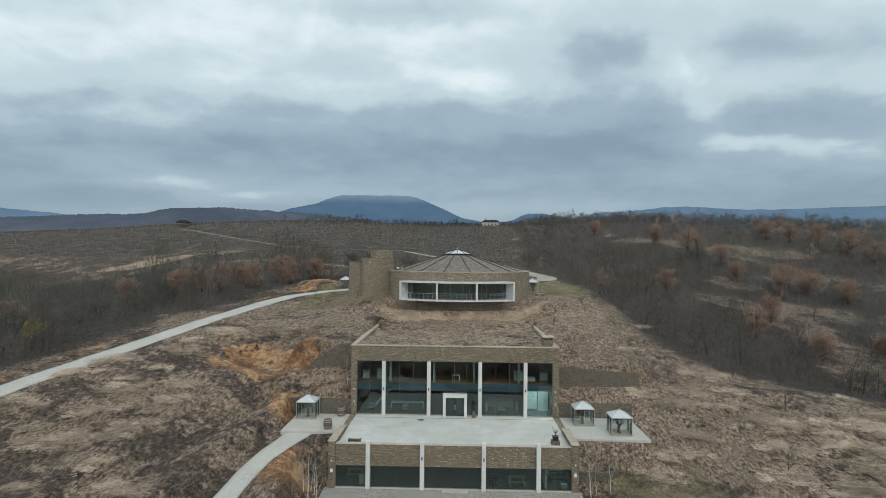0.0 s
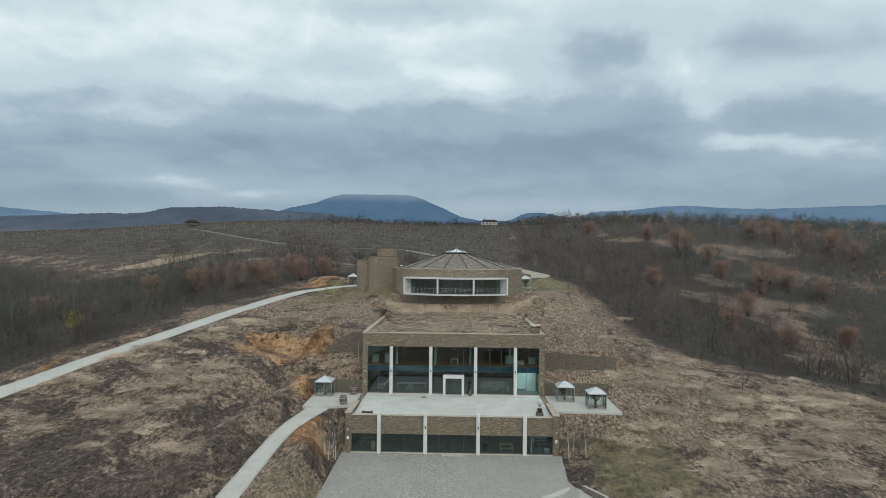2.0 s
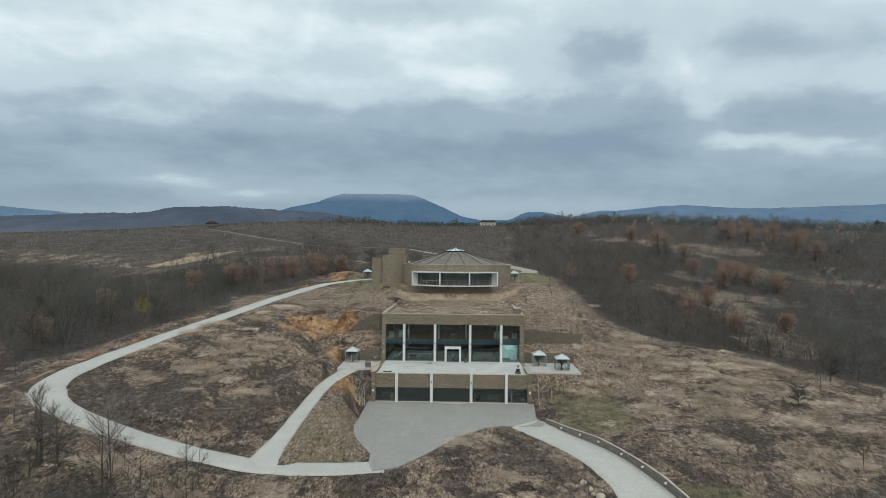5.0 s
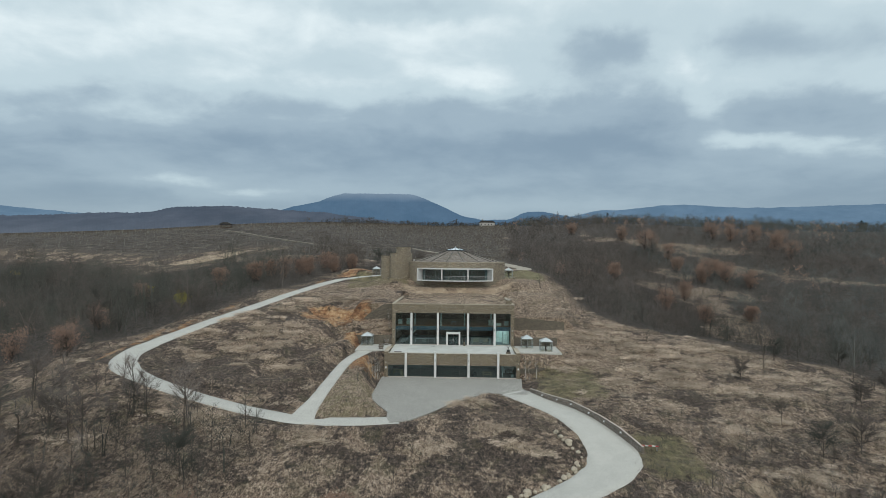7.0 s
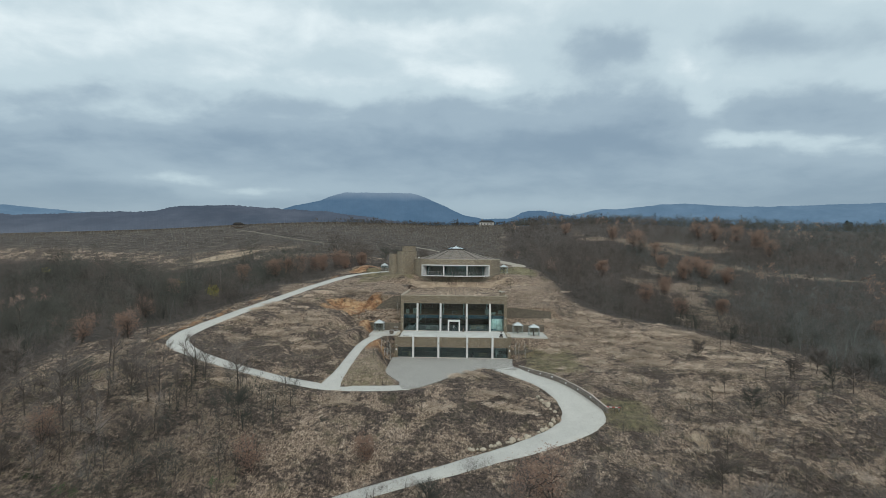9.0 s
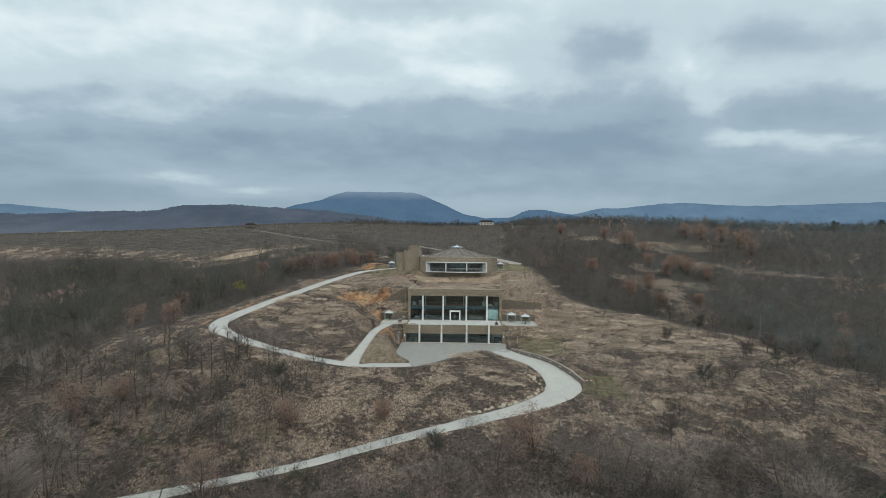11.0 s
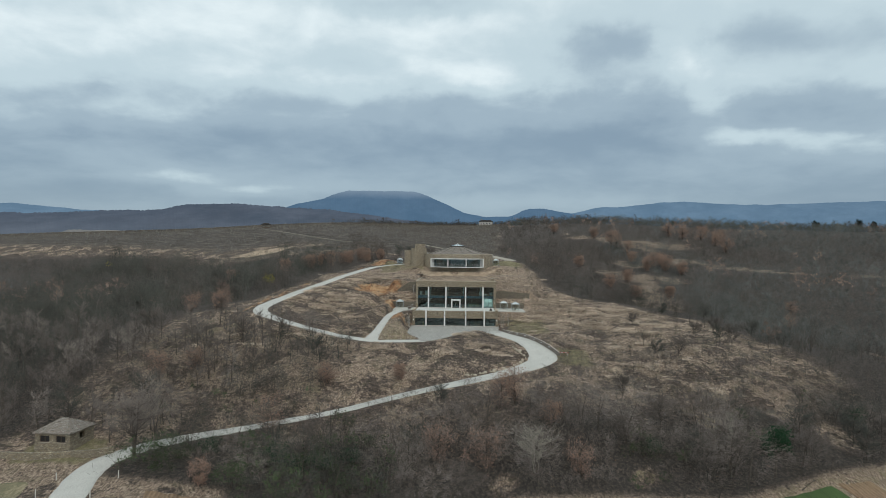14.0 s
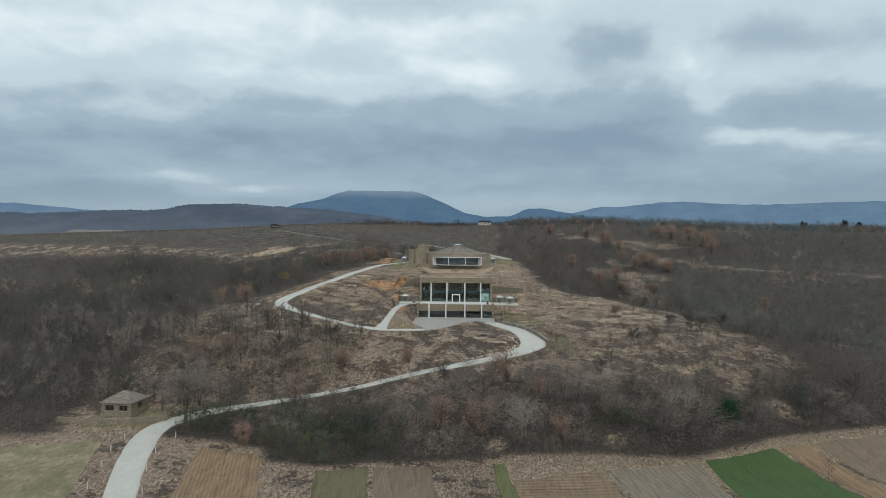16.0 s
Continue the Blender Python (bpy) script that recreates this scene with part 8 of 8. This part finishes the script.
planted("vineyard_stakes", [(V, triangles(F), np.zeros(len(triangles(F))))], np.column_stack([px, py, np.ones(len(px)), np.zeros(len(px))])[pick], [plain("pale_concrete_stake", (0.20, 0.19, 0.175), (0.29, 0.275, 0.25), 2.0, 0.9)], "pale stakes standing along the vine rows", "stakes")


x, y, rng = scatter(9, -66, -22, -76, -44, 2.6, lambda a, b: 0.55 * smooth_step(-0.5, 0.4, waves(a, b, 9, 79)))
ok = clear_of(x, y, 1.2)
x, y = x[ok], y[ok]
planted("tall_saplings", SAPLING_T, np.column_stack([x, y, rng.uniform(0.9, 1.8, len(x)), rng.uniform(0, 6.28, len(x))]), [BARK, TWIG_GREY, RUST, SHADE_UNDERWOOD], "stand of thin tall leafless saplings on the lower bank", "saplings")


# undergrowth filling the wood's foot
x, y, rng = scatter(14, -58, 92, -101, -60, 2.7, lambda a, b: woods(a, b) * 0.75)
ok = clear_of(x, y, 1.4)
x, y = x[ok], y[ok]
P = np.column_stack([x, y, rng.uniform(0.55, 1.25, len(x)), rng.uniform(0, 6.28, len(x))])
tone = waves(x, y, 18, 88) - 0.35 + 1.2 * smooth_step(-3, -10, x) * smooth_step(-82, -87, y)
P[:, 2] *= np.where((x < -4) & (y < -84), 1.3, 1.0)
planted("foot_thicket", NEAR_BUSH_T, P[tone < 0.1], [BARK, TWIG, RUST, SHADE_UNDERWOOD], "tangled brown thicket filling the wood's foot", "thicket")
IVY_T = [thicket_template(570 + s, 3.0, 190, 0.032, 1.6, leaves=150, leaf_size=0.17, stems=4) for s in range(8)]
planted("foot_green_thicket", IVY_T, P[tone >= 0.1], [BARK, OLIVE_TWIG, IVY_LEAF, SHADE_UNDERWOOD], "tangled grey-green thicket filling the wood's foot", "thicket")
# thin brush thickening down the open slope
x, y, rng = scatter(19, 22, 92, -66, 4, 2.6, lambda a, b: open_slope(a, b) * 0.8 * smooth_step(0.0, -0.7, (b + 26) / 26 + 0.35 * waves(a, b, 9, 93)))
ok = clear_of(x, y, 1.5)
x, y = x[ok], y[ok]
planted("slope_brush", NEAR_BUSH_T, np.column_stack([x, y, rng.uniform(0.35, 0.75, len(x)) * (1 + 0.6 * smooth_step(-30, -58, y)), rng.uniform(0, 6.28, len(x))]), [BARK, TWIG, RUST, SHADE_UNDERWOOD], "thin brown leafless brush on the open slope", "brush")
# bushes leaning over the lower verge of the drive
x, y, rng = scatter(18, -46, 6, -88, -58, 1.5, lambda a, b: 0.85 * (np.abs(b + 2.9 - np.interp(a, [-48, -35.2, -18.5, -3.7, 5.6], [-82, -75.4, -69.8, -63.8, -58.7])) < 1.2) * smooth_step(-0.5, 0.3, waves(a, b, 7, 92)))
planted("verge_thicket", NEAR_BUSH_T, np.column_stack([x, y, rng.uniform(0.35, 0.85, len(x)), rng.uniform(0, 6.28, len(x))]), [BARK, TWIG, RUST, SHADE_UNDERWOOD], "low brown bushes along the lower verge of the drive", "thicket")
# brushwood on the bank beside the hall
BANK_T = [thicket_template(130 + s, 3.0, 260, 0.035, 1.5, stems=3, under=24) for s in range(6)]
x, y, rng = scatter(13, 13.6, 32, 5.6, 27, 1.7, lambda a, b: 0.75 * smooth_step(0.0, 0.5, waves(a, b, 6, 87) + 0.07 * (a - 22)))
planted("bank_brushwood", BANK_T, np.column_stack([x, y, rng.uniform(0.25, 0.7, len(x)), rng.uniform(0, 6.28, len(x))]), [BARK, TWIG, RUST, SHADE_UNDERWOOD], "brown leafless brushwood on the bank beside the hall", "brushwood")
# tall trees standing openly on the lower bank, and along the drive
OPEN_T = [template(800 + s, 7.0, limbs=15, twigs=420, twig_w=0.026, spread=0.30, trunk_r=0.016) for s in range(8)]
x, y, rng = scatter(10, -120, -22, -84, -38, 3.9, lambda a, b: 0.9 * smooth_step(-0.6, 0.2, waves(a, b, 14, 80)) * smooth_step(-24, -40, a - 0.5 * (b + 45)))
ok = clear_of(x, y, 1.6)
x, y = x[ok], y[ok]
planted("open_wood", OPEN_T, np.column_stack([x, y, rng.uniform(0.55, 1.25, len(x)), rng.uniform(0, 6.28, len(x))]), [BARK, TWIG, RUST], "dark-stemmed leafless trees standing openly on the bank", "woodland")
# scrub on the strip between the plots, and weeds in rows on the fallow
x, y, rng = scatter(11, -4, 9, -112, -96, 1.5, lambda a, b: 0.75 * (off_polygon([(-2.6, -97.5), (7.2, -96), (9, -115), (0.6, -115)], a, b) < 0))
planted("plot_scrub", BUSH_T, np.column_stack([x, y, rng.uniform(0.3, 0.75, len(x)), rng.uniform(0, 6.28, len(x))]), [BARK, TWIG_GREY, RUST, SHADE_UNDERWOOD], "overgrown strip of grey scrub between plots", "scrub")
x, y, rng = scatter(12, 28, 50, -112, -90, 1.0, lambda a, b: 0.8 * (off_polygon(PLOTS[5][1], a, b) < -0.6) * (np.sin((a * 0.96 + b * 0.27) * 2.4) > 0.2))
planted("fallow_weeds", HEATH_T, np.column_stack([x, y, rng.uniform(0.5, 1.2, len(x)), rng.uniform(0, 6.28, len(x))]), [STRAW], "dry weeds standing in rows on the fallow", "weeds")


# ---- single trees that stand out ----
def tree_thing(name, seed, x, y, h, label, category="tree", bark=BARK, twig=TWIG, leaves=0, leaf_mat=RUST, leaf_size=0.2, leaf_ball=0.35, grp="", **kw):
    t = group(name, x, y, float(ground([x], [y])[0]), label=label, category=category, group=grp)
    (V, F), (tv, tf), tips = bare_tree(seed, h, **kw)
    part_mesh("trunk", V, F, bark, t)
    if leaves:
        lv, lf = clumps(np.random.default_rng(seed), tips, leaf_ball, leaves, leaf_size)
        part_mesh("crown", np.concatenate([tv, lv]), np.concatenate([tf, lf + len(tv)]), [twig, leaf_mat], t, index=np.concatenate([np.zeros(len(tf)), np.ones(len(lf))]))
    else:
        part_mesh("crown", tv, tf, twig, t)
    return t


tree_thing("roadside_tree", 601, -52.2, -90.4, 11.5, "broad bare tree beside the cottage drive", limbs=22, twigs=2600, twig_w=0.03, spread=0.42, trunk_r=0.026, stems=3, low=0.3)
for i, (x, y, h) in enumerate(((6.5, -88, 8.0), (-37.8, -97.3, 4.2), (12.5, -71, 7.5), (9.5, -72, 7.0), (22, -88, 6.0), (-2, -86, 7.5), (-33, -80, 7.5), (-64, -25, 6.0), (-67, -22, 5.0), (-26, -63, 5.0), (18.5, -77, 4.5), (-62, -64, 6.5), (-38, 62, 5.5), (-33, 66, 5.0), (-45, 58, 5.5), (60, 48, 6.0), (72, 66, 6.5), (56, 88, 6.5), (88, 92, 7.0), (99, 108, 7.0), (132, 168, 9.5), (60, 192, 7.5), (99, 98, 7.5), (101, 84, 6.5), (144, 137, 9.0), (144, 151, 8.5), (142, 166, 8.5), (88, 117, 6.5), (81, 172, 7.5), (87, 155, 10), (91, 136, 7.5), (89, 150, 8.5), (95, 104, 8), (126, 174, 8.5), (150, 158, 8.5), (97, 94, 6.0), (68, 40, 5.0), (82, 44, 5.0), (-70, 52, 5.5), (-64, 60, 5.0), (-56, -60, 5.0), (-60, 55, 6.0), (-57, 59, 5.5), (-52, 57, 6.0), (-48, 60, 5.5), (-42, 68, 6.0), (-74, 0, 5.5), (-72, -27, 5.5), (-88, 42, 5.0), (-11, -61, 3.5), (120, 30, 6.0), (110, 12, 5.5))):
    tree_thing("russet_oak", 610 + i, x, y, h, "young oak full of withered russet leaves", leaves=2300 if y > 30 else 1500, leaf_size=0.25 if y > 30 else 0.19, leaf_ball=0.7 * h / 6, limbs=44, twigs=460, twig_w=0.03, low=0.0, spread=0.42, grp="russet oaks")
tree_thing("pine_tree", 650, 56.5, -82, 8.6, "dark green pine with a bare lower trunk", leaves=2600, leaf_mat=GREEN_LEAF, leaf_size=0.3, leaf_ball=0.5, limbs=34, twigs=300, spread=0.23, twig_w=0.04, low=0.48, trunk_r=0.026)
for i, (x, y, h) in enumerate(((311, 342, 9.5), (338, 326, 10.5), (347, 321, 9.0))):
    tree_thing("skyline_pine", 655 + i, x, y, h, "dark conifer standing above the far wood", leaves=900, leaf_mat=CONIFER, leaf_size=0.6, leaf_ball=0.8, limbs=26, twigs=120, spread=0.22, twig_w=0.08, low=0.25, trunk_r=0.02, grp="skyline conifers")
tree_thing("pale_tree", 651, 14.5, -87, 8.5, "pale grey wide-spreading bare tree", twig=PALE_TWIG, bark=PALE_BARK, stems=4, limbs=26, twigs=1100, twig_w=0.035, spread=0.55, trunk_r=0.016)
for i, (x, y) in enumerate(((-63.5, 15.5), (-66.5, 19.5), (-88, 46), (-184, 120))):
    tree_thing("willow_shrub", 660 + i, x, y, 3.6, "shrub with yellow-green leaves at the wood's edge", "shrub", leaves=380, leaf_mat=YELLOW_LEAF, leaf_size=0.2, leaf_ball=0.4, limbs=9, twigs=120, stems=2, grp="yellow shrubs")
for i, (x, y, h) in enumerate(((-14.4, -14.6, 4.4), (-13.9, -15.2, 4.8), (-13.6, -13.6, 4.6), (-14.2, -12.6, 3.8), (-15.4, -12.4, 3.8), (13.6, -13.2, 5.0), (14.3, -12.6, 4.2), (15.6, -13.0, 4.6), (-13.2, -14.4, 4.0), (-13.4, 2.4, 5.0))):
    tree_thing("birch_sapling", 670 + i, x, y, h, "slender white-barked birch sapling without leaves", bark=BIRCH, twig=TWIG_GREY, limbs=9, twigs=70, spread=0.14, twig_w=0.025, trunk_r=0.011, grp="birch saplings")
for i, (x, y, h) in enumerate(((-72, -5, 8), (-80, 8, 9), (-68, 24, 7.5), (-90, -20, 9), (-74, -45, 8), (-60, -72, 8), (-42, -62, 7), (-70, -80, 9), (40, -72, 7), (66, -72, 7.5), (84, -68, 7), (44, -80, 6.5), (30, -80, 7), (-6, -84, 6.5), (-24, -88, 7), (76, -72, 7), (95, -62, 8), (62, -6, 5), (50, -18, 4), (80, -24, 6), (70, -35, 5.5), (-2, -70.5, 4.5), (35, -64, 5.5), (-30, -56, 6), (-48, -52, 6.5), (-17, 61, 7), (-11, 64, 6.5), (-25, 68, 7), (-33, 74, 7.5), (-21, 72, 6.5), (63.4, -28.8, 4.6), (48.5, -44, 5.0), (69.2, -25.7, 5.2), (67.8, -33, 5.0), (53.7, -43.4, 5.4), (75, -4.8, 5.0), (48.6, -82.5, 9.5), (75.8, -76.2, 6.5))):
    tree_thing("bare_tree", 700 + i, x, y, h, "leafless tree with a dense twiggy crown", limbs=24, twigs=1500, twig_w=0.026, spread=0.40, trunk_r=0.014, twig=TWIG_GREY if i % 2 else TWIG_DARK, grp="bare trees")
for i, (x, y, h) in enumerate(((-24, -92, 3.4), (-28, -90, 4.0), (-20, -91, 3.6), (-40, -89, 3.6), (-17, -88, 3.0), (36, -80, 3.0), (52, -76, 3.2), (80, -66, 4.0))):
    tree_thing("ivy_thicket", 760 + i, x, y, h, "dark green ivy-grown evergreen thicket at the wood's foot", "thicket", leaves=700, leaf_mat=GREEN_LEAF, leaf_size=0.17, leaf_ball=0.5, limbs=14, twigs=300, twig_w=0.04, spread=0.6, stems=3, grp="ivy thickets")
for i, (x, y) in enumerate(((-6, 24.3), (-1.5, 24.0), (-17.5, 31.0), (-5, 23.4), (12, 27), (22, 30), (25, 38))):
    tree_thing("bare_shrub", 740 + i, x, y, 1.7, "small leafless shrub on the bank", "shrub", limbs=8, twigs=90, spread=0.4, twig_w=0.025, stems=2, grp="bank shrubs")
